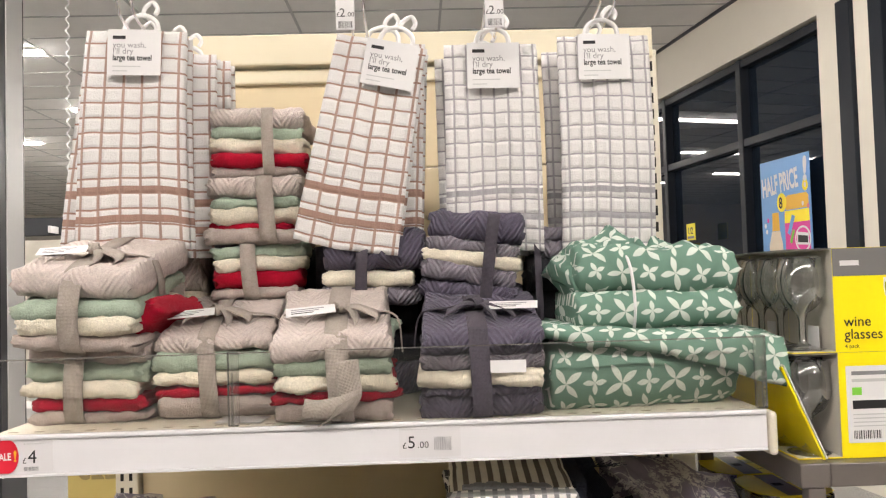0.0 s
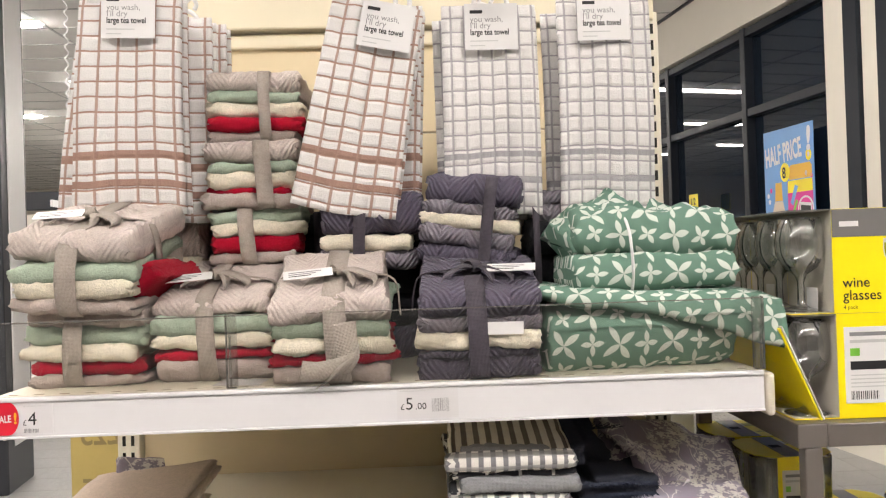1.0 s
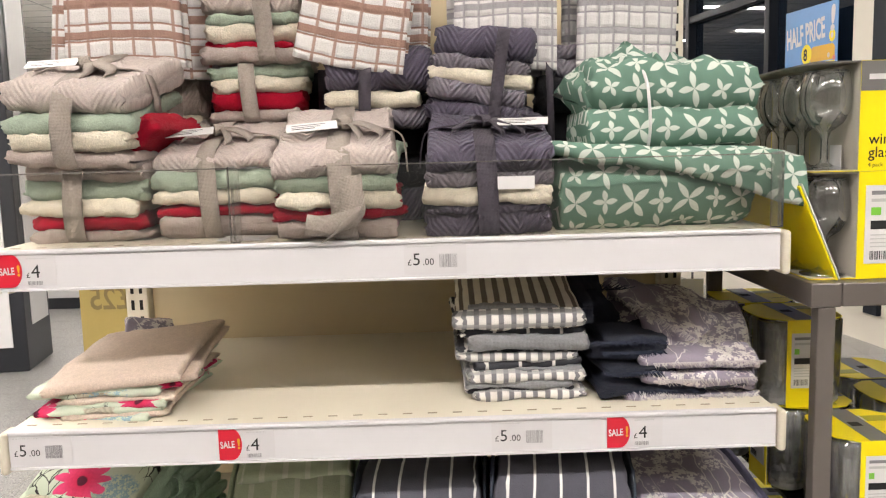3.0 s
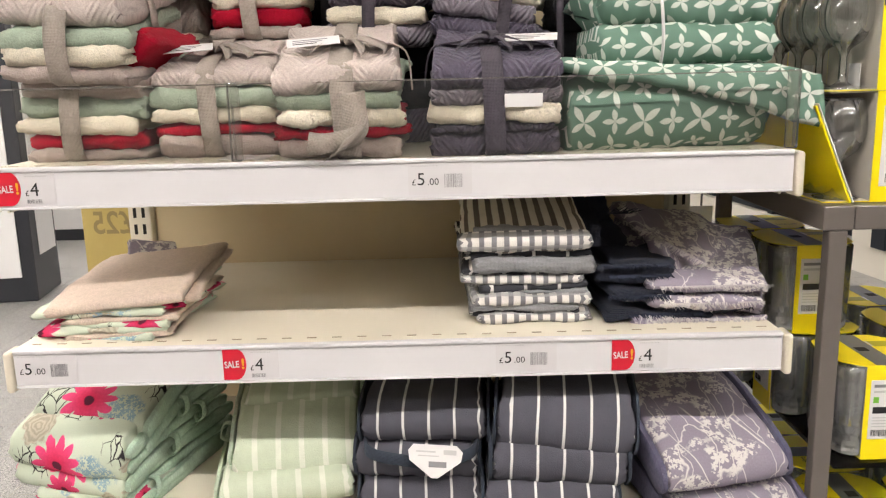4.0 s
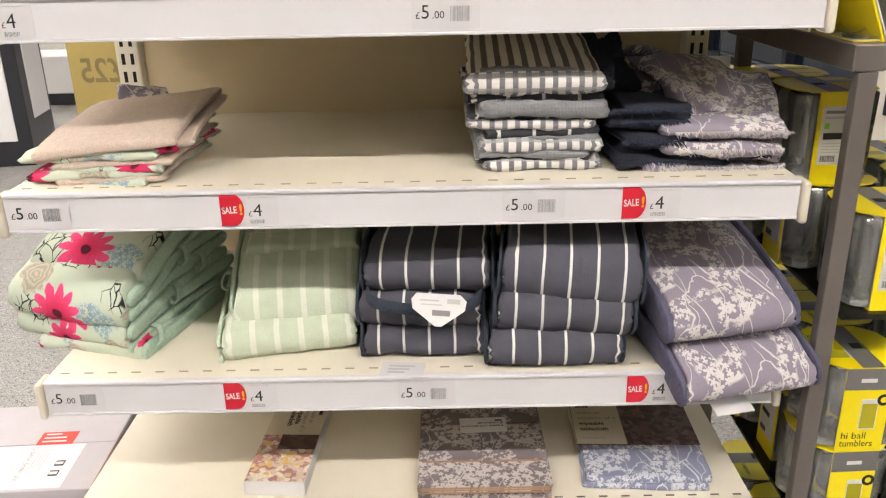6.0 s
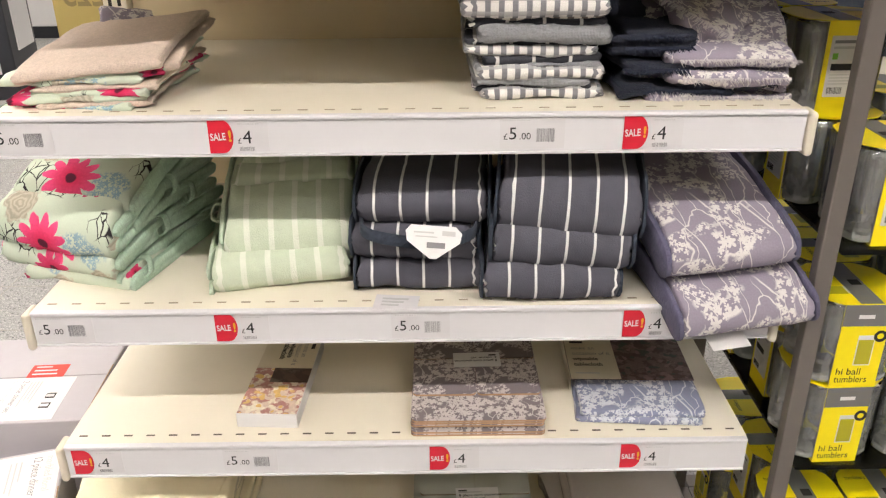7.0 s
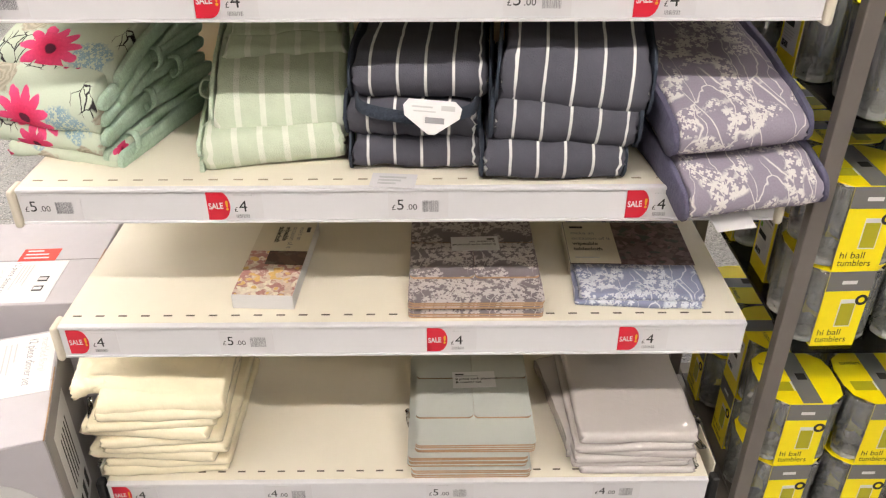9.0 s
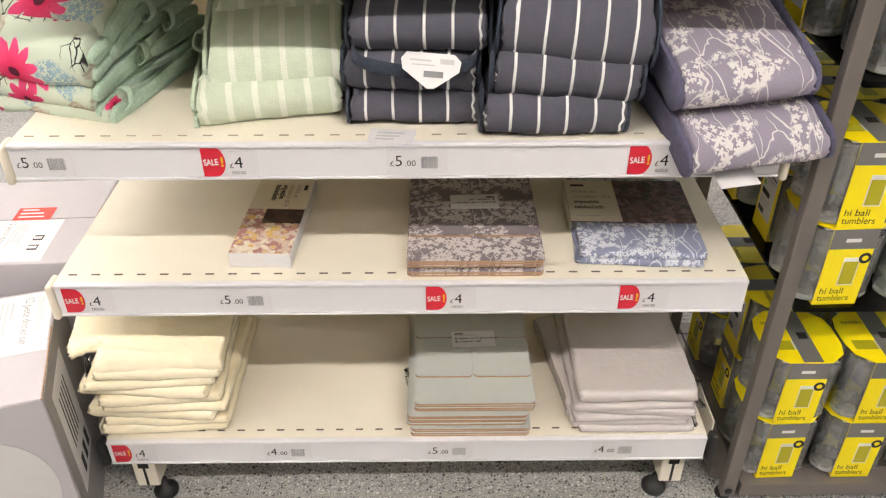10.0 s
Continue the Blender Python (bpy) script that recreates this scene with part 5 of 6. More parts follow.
fray = thing("frayed_cloths", "pile of frayed indigo and lilac printed cloths", "cloth", pose(0.392, 0.17, Z2))
zz = 0.0
for i, (m, h, w, dx, dy, rz) in enumerate(((LILAC, 0.008, 0.19, 0.010, 0.0, 2), (INDIGO, 0.012, 0.15, -0.045, 0.0, 3), (SLATE_CHECK, 0.008, 0.14, 0.03, 0.004, -4), (LILAC, 0.013, 0.155, 0.030, -0.010, -5), (INDIGO, 0.013, 0.10, -0.070, -0.002, 8), (LILAC, 0.015, 0.165, 0.030, -0.004, -3), (INDIGO, 0.016, 0.105, -0.066, 0.012, -4), (INDIGO, 0.014, 0.09, -0.070, 0.02, 6))):
    cloth_slab("cloth", fray, w, 0.24, h * 1.3, m, pose(dx, dy, zz, 0, 2, rz), 70 + i, 0.006, 20.0, "", 2, 0.004, 0.1, None, 0.03 * i, 0.02 * i)
    fringe(fray, dx - w / 2 + 0.01, dx + w / 2 - 0.01, dy - 0.122, zz + h * 0.6, LILAC_FRAY if m is LILAC else INDIGO, 110, 0.011, i)
    zz += h * 0.80
cloth_slab("cloth", fray, 0.205, 0.22, 0.020, LILAC, pose(0.024, 0.0, 0.062, 13, 5, -12), 77, 0.008, 13.0, "", 2, 0.028)
fringe(fray, -0.072, 0.120, -0.098, 0.044, LILAC_FRAY, 120, 0.010, 9, 0.4)
cloth_slab("cloth", fray, 0.170, 0.17, 0.016, LILAC, pose(0.030, 0.026, 0.088, 16, 9, 22), 78, 0.010, 16.0, "", 2, 0.024, 0.1, None, 0.06, 0.05)
bm = bmesh.new()
rng = random.Random(8)
for i in range(90):
    t = i / 90
    p = Vector((-0.052 + 0.085 * t, -0.028 - 0.062 * t, 0.118 - 0.046 * t))
    q = p + Vector((-0.008, -0.006, -0.004)) * rng.uniform(0.4, 1.3) + Vector((rng.uniform(-0.003, 0.003), 0, rng.uniform(-0.003, 0.003)))
    add(bm, rod([p, q], 0.0006, 3))
part("fringe", bm, LILAC_FRAY, fray, "frayed threads")
cloth_slab("cloth", fray, 0.05, 0.08, 0.05, INDIGO, pose(-0.092, 0.03, 0.080, 30, -35, 20), 79, 0.015, 34.0)
cloth_slab("cloth", fray, 0.035, 0.03, 0.045, INDIGO, pose(-0.100, 0.02, 0.112, 10, -20, 30), 80, 0.012, 50.0)
fringe(fray, -0.125, -0.06, -0.02, 0.135, INDIGO, 60, 0.022, 12, -0.6)
fringe(fray, -0.12, -0.025, -0.11, 0.080, INDIGO, 90, 0.014, 15, 0.3)


# ---- third shelf: aprons ----
def apron(t, w, d, h, m, trim, at, seed, wob=0.004, lumps=12.0, droop=0.0, puff=0.1, tw=0.010, u0=0.0, v0=0.0, sides=(-1, 1), leaves=1):
    c = cloth_slab("panel", t, w, d, h, m, at, seed, wob, lumps, "", 3, droop, puff, None, u0, v0)
    for s in sides:
        for k in range(leaves):
            hk = h * 1.02 / leaves * (1.0 if leaves == 1 else 0.74)
            part("binding", slab(tw * (1 + 0.25 * ((k + seed) % 2)), d * (1.012 - 0.03 * ((k * 3 + seed) % 3)), hk, seed + k, wob * 0.9, 2, 8, 16, 8, lumps, droop, puff, 0.001), trim, c, "bound edge", pose(s * (w / 2 + tw * 0.25), 0.004 * k, -h * 0.02 + k * h / leaves), True)
    return c


flo = thing("folded_apron", "pile of pale mint aprons with pink flowers and sage binding", "apron", pose(-0.445, 0.215, Z3, 0, 0, -19), "folded aprons")
for k, (w, h, dx, dy, z, rx, ry, rz, u0, v0) in enumerate(((0.178, 0.024, 0.012, 0.006, 0.0, 0, 0, 4, 0.10, 0.03), (0.196, 0.046, -0.006, 0.002, 0.024, 2, 1, 0, 0.0, 0.030), (0.200, 0.070, -0.008, -0.004, 0.062, 4, 2, 2, 0.012, -0.012), (0.190, 0.052, -0.004, 0.034, 0.120, 9, 3, 5, 0.010, 0.035))):
    apron(flo, w, 0.275, h, FLORAL, SAGE_TRIM, pose(dx, dy, z, rx, ry, rz), 81 + k, 0.006, 10.0, 0.006 + 0.006 * k, 0.10, 0.008, u0, v0, (1,), (1, 2, 3, 2)[k])
for k, (y, z) in enumerate(((0.0, 0.125), (-0.03, 0.075), (0.04, 0.10), (-0.08, 0.03))):
    part("tie", strip(smooth_path([(0.092, y, z), (0.118, y - 0.012, z + 0.006), (0.126, y - 0.02, z - 0.010), (0.110, y - 0.016, z - 0.022), (0.094, y, z - 0.016)], 5), 0.010, 0.0012, (0.1, 1, 0.1), k), SAGE_TRIM, flo, "sage tie tape", None, True)

mnt = thing("folded_apron", "two pale mint striped aprons, folded one on the other", "apron", pose(-0.178, 0.195, Z3, 0, 0, 9), "folded aprons")
apron(mnt, 0.194, 0.25, 0.050, MINT_STRIPE, MINT, pose(-0.012, -0.014, 0, 0, -2, 0), 85, 0.003, 12.0, 0.002, 0.08, 0.006, 0, 0, (-1,), 2)
apron(mnt, 0.190, 0.25, 0.078, MINT_STRIPE, MINT, pose(0.012, 0.014, 0.050, 12, -1, -4), 86, 0.005, 9.0, 0.022, 0.16, 0.006, 0.01, 0, (-1, 1), 3)
for k in range(4):
    part("crease", slab(0.176 - 0.008 * k, 0.05, 0.016, 300 + k, 0.004, 1, 20, 6, 6, 22.0), MINT_STRIPE, mnt, "creased fold", pose(0.014, -0.012 + 0.040 * k, 0.122 + 0.012 * k, 14, 0, -4 + k), True)
for k, (y, z) in enumerate(((-0.06, 0.03), (0.0, 0.075))):
    part("tie", strip(smooth_path([(-0.085, y, z), (-0.105, y - 0.012, z + 0.012), (-0.112, y - 0.02, z - 0.006), (-0.096, y - 0.012, z - 0.016), (-0.09, y, z - 0.004)], 5), 0.008, 0.0012, (0.1, 1, 0.2), k), MINT, mnt, "mint tie tape", None, True)

nv1 = thing("folded_apron", "pile of charcoal aprons with white stripes and a white tag", "apron", pose(0.022, 0.165, Z3, 0, 0, -1), "folded aprons")
apron(nv1, 0.176, 0.25, 0.046, NAVY_STRIPE, NAVY_TRIM, pose(-0.003, 0, 0, 0, 0, 3), 88, 0.006, 16.0, 0, 0.08, 0.005, 0.012)
apron(nv1, 0.174, 0.25, 0.056, NAVY_STRIPE, NAVY_TRIM, pose(0.002, 0.006, 0.042, 0, 1, -3), 89, 0.009, 18.0, 0, 0.08, 0.005, 0.004)
apron(nv1, 0.178, 0.25, 0.062, NAVY_STRIPE, NAVY_TRIM, pose(0.014, 0.006, 0.100, 3, 0, -3), 90, 0.006, 13.0, 0, 0.1, 0.005, 0.010)
part("neck_loop", strip(smooth_path([(-0.075, -0.05, 0.104), (-0.07, -0.13, 0.098), (-0.02, -0.138, 0.086), (0.03, -0.136, 0.082), (0.075, -0.13, 0.094), (0.088, -0.06, 0.100)], 6), 0.016, 0.002, (0, 0.5, 1), 3, 0.003), NAVY_TRIM, nv1, "bound neck loop", None, True)
bm = bmesh.new()
pts = [(-0.034, 0.012), (-0.028, 0.020), (0.026, 0.020), (0.034, 0.012), (0.032, 0.0), (0.004, -0.021), (-0.004, -0.021), (-0.032, 0.0)]
f = bm.faces.new([bm.verts.new((x, y, 0)) for x, y in pts])
ex = bmesh.ops.extrude_face_region(bm, geom=[f])
bmesh.ops.translate(bm, vec=(0, 0, 0.0012), verts=[v for v in ex["geom"] if isinstance(v, bmesh.types.BMVert)])
bmesh.ops.recalc_face_normals(bm, faces=bm.faces[:])
tg = part("swing_tag", bm, WHITE, nv1, "white swing tag", pose(0.024, -0.150, 0.090, 50, 6, 3) @ Matrix.Diagonal((1.1, 1.1, 1, 1)))
for k, (x0, x1, y0, y1) in enumerate(((-0.024, 0.0, 0.010, 0.012), (-0.022, 0.004, 0.005, 0.0065), (0.010, 0.026, 0.008, 0.014), (-0.008, 0.014, -0.008, -0.001))):
    part("print_line", box(x0, x1, y0, y1, 0.0013, 0.0016), (PALEINK, PALEINK, PALEINK, GREYINK)[k], tg)

nv2 = thing("folded_apron", "three charcoal aprons with white stripes, folded in a pile", "apron", pose(0.214, 0.128, Z3, 0, 0, -1.5), "folded aprons")
apron(nv2, 0.184, 0.25, 0.060, NAVY_STRIPE, NAVY_TRIM, pose(-0.012, -0.004, 0, 0, 0, 1), 92, 0.005, 13.0, 0, 0.1, 0.005, 0.004)
apron(nv2, 0.184, 0.25, 0.062, NAVY_STRIPE, NAVY_TRIM, pose(0.004, 0.0, 0.054, 2, 2, -2), 93, 0.006, 12.0, 0, 0.12, 0.005, 0.012)
apron(nv2, 0.188, 0.25, 0.078, NAVY_STRIPE, NAVY_TRIM, pose(0.016, 0.004, 0.112, 6, 3, -4), 94, 0.006, 11.0, 0.012, 0.16, 0.005, 0.020)

lil = thing("folded_apron", "two lilac meadow-print aprons with dusk binding, hanging over the strip", "apron", pose(0.425, 0.09, Z3, 0, 0, 9), "folded aprons")
apron(lil, 0.190, 0.28, 0.040, LILAC, LILAC_TRIM, pose(0.006, 0.006, 0.014, 9, -2, 2), 96, 0.004, 10.0, 0.022, 0.12, 0.007)
apron(lil, 0.178, 0.27, 0.044, LILAC, LILAC_TRIM, pose(-0.006, 0.036, 0.088, 15, -2, 1), 97, 0.004, 10.0, 0.012, 0.12, 0.007, 0.05, 0.07)
part("swing_tag", box(-0.028, 0.028, -0.014, 0.014, 0, 0.001), WHITE, lil, "white card tag", pose(-0.005, -0.112, -0.044, 20, 0, 4))
slip = thing("price_slip", "white paper price slip hanging at the shelf edge", "price slip", pose(-0.008, 0.012, Z3 + 0.002, 3, 0, -6))
part("paper", box(-0.03, 0.03, -0.018, 0.018, 0, 0.0006), TICKET, slip)
for k in range(3):
    part("print_line", box(-0.02, 0.004 + k * 0.006, -0.010 + 0.008 * k, -0.006 + 0.008 * k, 0.0007, 0.0009), PALEINK, slip)
slip2 = thing("price_slip", "white paper slip lying on the top shelf", "price slip", pose(-0.19, 0.05, Z1 + 0.002, 3, 0, -10))
part("paper", box(-0.032, 0.032, -0.02, 0.02, 0, 0.0006), TICKET, slip2)


# ---- fourth shelf: boxed cloth, boards, wipe-clean cloth ----
nap = thing("boxed_tablecloth", "boxed wipeable tablecloth with a table photo, lying flat", "boxed cloth", pose(-0.203, 0.148, Z4, 0, 0, -3))
part("carton", box(-0.046, 0.046, -0.112, 0.112, 0, 0.024, 0.0015), WHITE, nap)
part("photo", box(-0.045, 0.045, -0.11, 0.012, 0.0242, 0.0246), PHOTO_WARM, nap, "table photo")
part("photo", box(-0.015, 0.045, -0.028, 0.012, 0.0247, 0.0250), BROWN_PHOTO, nap, "table photo")
part("cover", box(-0.045, 0.045, 0.013, 0.111, 0.0242, 0.0246), COATED_PAPER, nap, "cream printed cover")
for k, (s, m, b) in enumerate((("make an", GREYINK, 0), ("occasion of it", GREYINK, 0), ("wipeable", BLACK, 0.0004), ("tablecloth", BLACK, 0.0004))):
    writing(s, 0.0125, m, nap, lying(0.020 - 0.0115 * k, 0.088, 0.0249, -90), "writing", b)
part("logo_mark", box(0.032, 0.038, 0.072, 0.088, 0.0247, 0.0250), BLACK, nap)


def rounded(w, d, h, r=0.008):
    bm = bmesh.new()
    pts = []
    for cx, cy, a0 in ((w / 2 - r, d / 2 - r, 0), (-w / 2 + r, d / 2 - r, 90), (-w / 2 + r, -d / 2 + r, 180), (w / 2 - r, -d / 2 + r, 270)):
        for k in range(5):
            a = radians(a0 + 22.5 * k)
            pts.append((cx + r * math.cos(a), cy + r * math.sin(a)))
    lay = bm.loops.layers.uv.new("UVMap")
    f = bm.faces.new([bm.verts.new((x, y, 0)) for x, y in pts])
    ex = bmesh.ops.extrude_face_region(bm, geom=[f])
    bmesh.ops.translate(bm, vec=(0, 0, h), verts=[v for v in ex["geom"] if isinstance(v, bmesh.types.BMVert)])
    bmesh.ops.recalc_face_normals(bm, faces=bm.faces[:])
    for f in bm.faces:
        for l in f.loops:
            l[lay].uv = (l.vert.co.x, l.vert.co.y + l.vert.co.z)
    return bm


def board(t, name, w, d, x, y, z, top, turn=0.0, h=0.0042):
    """A cork-backed board: cork body, printed face, both rounded."""
    b = part(name, rounded(w, d, h * 0.72), CORK, t, "cork-backed board", pose(x, y, z, 0, 0, turn))
    part("face", rounded(w, d, h * 0.26), top, b, "printed face", pose(0, 0, h * 0.73))


def board_set(x, y, z, face, label, packs, seed):
    t = thing("placemat_set", label, "placemat set", pose(x, y, z))
    rng = random.Random(seed)
    h, zz = 0.0044, 0.0
    for n, (dx, dy) in packs:
        for k in range(n):
            board(t, "placemat", 0.198, 0.262, dx + rng.uniform(-0.001, 0.001), dy + rng.uniform(-0.001, 0.001), zz, face, rng.uniform(-0.3, 0.3))
            zz += h
        for k, (ax, ay) in enumerate(((-0.0495, -0.022), (0.0495, -0.022), (-0.0495, 0.078), (0.0495, 0.078))):
            if (n, (dx, dy)) == packs[-1]:
                board(t, "coaster", 0.097, 0.097, dx + ax, dy + ay, zz, face)
        zz += h if (n, (dx, dy)) == packs[-1] else 0.004
    c = part("label_card", box(-0.038, 0.038, -0.021, 0.021, 0, 0.0008), WHITE, t, "white printed label", pose(packs[-1][1][0] + 0.004, packs[-1][1][1] + 0.022, zz + 0.001, 0, 0, 2))
    return t, c, zz


t, c, _ = board_set(0.106, 0.146, Z4, LILAC_BOARD, "set of brown-grey blossom print placemats and coasters, cork-backed", ((2, (0.0, -0.004)), (3, (0.0, 0.0))), 3)
for k, (s, m) in enumerate((("8 piece cork placemat", BLACK), ("& coaster set", BLACK))):
    writing(s, 0.0078, m, c, lying(0.033, -0.002 + 0.0085 * k, 0.0012, 180), "writing", 0.0001)
part("logo_mark", box(0.020, 0.032, 0.010, 0.0135, 0.0009, 0.0012), BLACK, c)

vin = thing("wipeable_tablecloth", "blue meadow-print wipeable tablecloth folded in a printed sleeve", "tablecloth", pose(0.356, 0.148, Z4, 0, 0, -2))
cloth_slab("cloth", vin, 0.188, 0.232, 0.010, BLUE_VINYL, pose(0, 0, 0, 0, 0, -2), 101, 0.0015, 14.0)
cloth_slab("cloth", vin, 0.186, 0.228, 0.013, BLUE_VINYL, pose(0.002, 0.002, 0.008, 0, 0, 0), 102, 0.0015, 14.0, "", 2, 0, 0.05, None, 0.03, 0.04)
sl = part("sleeve", box(-0.098, 0.096, -0.030, 0.100, 0.0222, 0.0229), PHOTO_DUSK, vin, "printed paper sleeve with a table photo")
part("sleeve_end", box(-0.099, -0.0975, -0.030, 0.100, 0.002, 0.0229), COATED_PAPER, vin)
part("cover", box(-0.097, -0.018, -0.029, 0.099, 0.0230, 0.0234), COATED_PAPER, sl, "cream printed panel")
for k, (s, m, b) in enumerate((("make an", GREYINK, 0), ("occasion of it", GREYINK, 0), ("wipeable", BLACK, 0.0003), ("tablecloth", BLACK, 0.0003))):
    writing(s, 0.0135, m, sl, lying(-0.088, 0.058 - 0.0165 * k, 0.0237), "writing", b, "LEFT", 0, 0.86)
part("logo_mark", box(-0.088, -0.066, 0.078, 0.084, 0.0235, 0.0238), BLACK, sl)
part("print_line", box(-0.088, -0.05, -0.014, -0.0115, 0.0235, 0.0238), PALEINK, sl)

# ---- lowest shelf: wrapped cloths and boards ----
crm = thing("wrapped_tablecloths", "tall pile of cream tablecloths folded in clear film", "tablecloth", pose(-0.405, 0.145, Z5))
rng = random.Random(5)
zz = 0.0
for k in range(8):
    h = (0.017, 0.015, 0.020, 0.016, 0.018, 0.020, 0.016, 0.019)[k]
    apart = (-0.006, 0.008, -0.008, 0.010, 0.0, -0.010, -0.008, 0.006)[k]
    cloth_slab("cloth", crm, 0.205 + rng.uniform(-0.008, 0.008), 0.27, h * 1.2, CREAM_PACK, pose(apart, rng.uniform(-0.004, 0.004), zz, 0, rng.uniform(-1, 1), rng.uniform(-4, 4)), 110 + k, 0.003, 12.0, "", 2, 0.0, 0.1)
    part("film_edge", slab(0.012, 0.05, 0.010, k, 0.004, 1, 8, 6, 5, 60.0), FILM, crm, "clear film edge", pose(-0.108 + apart, -0.09 + 0.02 * (k % 3), zz + 0.004, 0, 20, 10 * (k % 4)), True)
    zz += h
cloth_slab("cloth", crm, 0.205, 0.26, 0.036, CREAM_CLOTH, pose(0.012, 0.0, zz, 3, 1, 2), 121, 0.004, 8.0, "", 3, 0.010)
cloth_slab("cloth", crm, 0.235, 0.24, 0.020, CREAM_CLOTH, pose(-0.008, 0.008, zz + 0.030, 5, 3, -4), 122, 0.006, 9.0, "", 3, 0.012)
cloth_slab("cloth", crm, 0.060, 0.16, 0.020, CREAM_CLOTH, pose(-0.112, -0.03, zz + 0.022, 4, -10, 12), 123, 0.008, 18.0, "", 3)

t, c, zt = board_set(0.110, 0.140, Z5, PALEBOARD, "set of pale sage placemats and coasters, cork-backed", ((4, (-0.006, -0.004)), (5, (-0.012, 0.0)), (4, (0.0, 0.006))), 4)
for k, (s, m) in enumerate((("8 piece cork placemat", BLACK), ("& coaster set", BLACK))):
    writing(s, 0.0085, m, c, lying(-0.033, -0.001 - 0.0085 * k, 0.0012, 0), "writing", 0.0001)
part("logo_mark", box(-0.033, -0.018, 0.0125, 0.0155, 0.0009, 0.0012), BLACK, c)
part("print_line", box(-0.033, 0.008, 0.0088, 0.0108, 0.0009, 0.0012), PALEINK, c)
part("wrap_corner", slab(0.02, 0.06, 0.03, 7, 0.008, 1, 8, 6, 5, 50.0), FILM, t, "clear film corner", pose(-0.106, -0.03, 0.012, 0, 0, 10), True)

gry = thing("wrapped_tablecloths", "pile of dove grey tablecloths folded in clear film", "tablecloth", pose(0.375, 0.14, Z5))
zz = 0.0
for k in range(6):
    h = (0.012, 0.013, 0.012, 0.014, 0.012, 0.020)[k]
    dx = (0.004, -0.004, -0.008, 0.006, -0.006, 0.002)[k]
    cloth_slab("cloth", gry, 0.196, 0.265, h * 1.25, GREY_PACK, pose(dx, rng.uniform(-0.003, 0.003), zz, 0, (1.5, -1, 0.8, 2.0, -1.5, 0)[k], (1, -1, 2, -2, 1, 0)[k]), 130 + k, 0.0022, 10.0, "", 2)
    part("film_edge", slab(0.012, 0.04, 0.008, k + 9, 0.003, 1, 8, 6, 5, 60.0), FILM, gry, "clear film edge", pose(0.100 + dx, -0.10 + 0.015 * (k % 3), zz + 0.004, 0, 15, 8 * k), True)
    zz += h
cloth_slab("cloth", gry, 0.05, 0.24, 0.045, GREY_PACK, pose(-0.098, 0.02, 0.0, 0, -8, 8), 140, 0.004, 14.0, "", 3)


# ---- tumbler packs ----
def tumbler_mesh(h=0.128, r=0.0305):
    bm = lathe([(r * 0.90, 0.012), (r * 0.93, h * 0.12), (r * 0.985, h * 0.8), (r, h), (r - 0.0016, h + 0.0006), (r - 0.0022, h - 0.002)], 24)
    bmesh.ops.delete(bm, geom=[f for f in bm.faces if len(f.verts) > 4], context="FACES_ONLY")
    return bm


def glass_base(r=0.0305):
    """The heavy moulded foot of a tumbler, with its ring of flutes."""
    seg, rows = 32, []
    for rr, z, k in ((0.78, 0.0, 0), (0.86, 0.002, 0.02), (0.90, 0.007, 0.05), (0.86, 0.011, 0.07), (0.90, 0.016, 0.04), (0.84, 0.021, 0.06), (0.62, 0.026, 0.10), (0.34, 0.018, 0.05), (0.02, 0.016, 0)):
        rows.append([(r * (rr + k * math.cos(8 * 2 * math.pi * i / seg)) * math.cos(2 * math.pi * i / seg), r * (rr + k * math.cos(8 * 2 * math.pi * i / seg)) * math.sin(2 * math.pi * i / seg), z) for i in range(seg)])
    return grid_mesh(rows, True, True)


def back_label(p, y, w, z0, z1):
    """The white panel of small print on a carton's back, facing -y."""
    b = part("label", box(-w / 2, w / 2, y - 0.0006, y, z0, z1), WHITE, p, "white small-print label")
    hh = z1 - z0
    part("print_line", box(-w * 0.42, w * 0.42, y - 0.0010, y - 0.0007, z1 - hh * 0.12, z1 - hh * 0.07), GREYINK, b)
    part("print_line", box(-w * 0.42, w * 0.36, y - 0.0010, y - 0.0007, z1 - hh * 0.21, z1 - hh * 0.17), PALEINK, b)
    part("mark", box(-w * 0.42, -w * 0.28, y - 0.0010, y - 0.0007, z1 - hh * 0.38, z1 - hh * 0.28), GREENINK, b)
    part("mark", box(-w * 0.42, w * 0.16, y - 0.0010, y - 0.0007, z1 - hh * 0.56, z1 - hh * 0.45), BLACK, b)
    for k in range(4):
        part("print_line", box(-w * 0.42, w * (0.3 - 0.05 * k), y - 0.0010, y - 0.0007, z1 - hh * (0.64 + 0.05 * k), z1 - hh * (0.625 + 0.05 * k)), PALEINK, b)
    bars("bar_code", -w * 0.42, z0 + hh * 0.05, w * 0.4, hh * 0.11, 16, BLACK, b, y - 0.0007, 3)


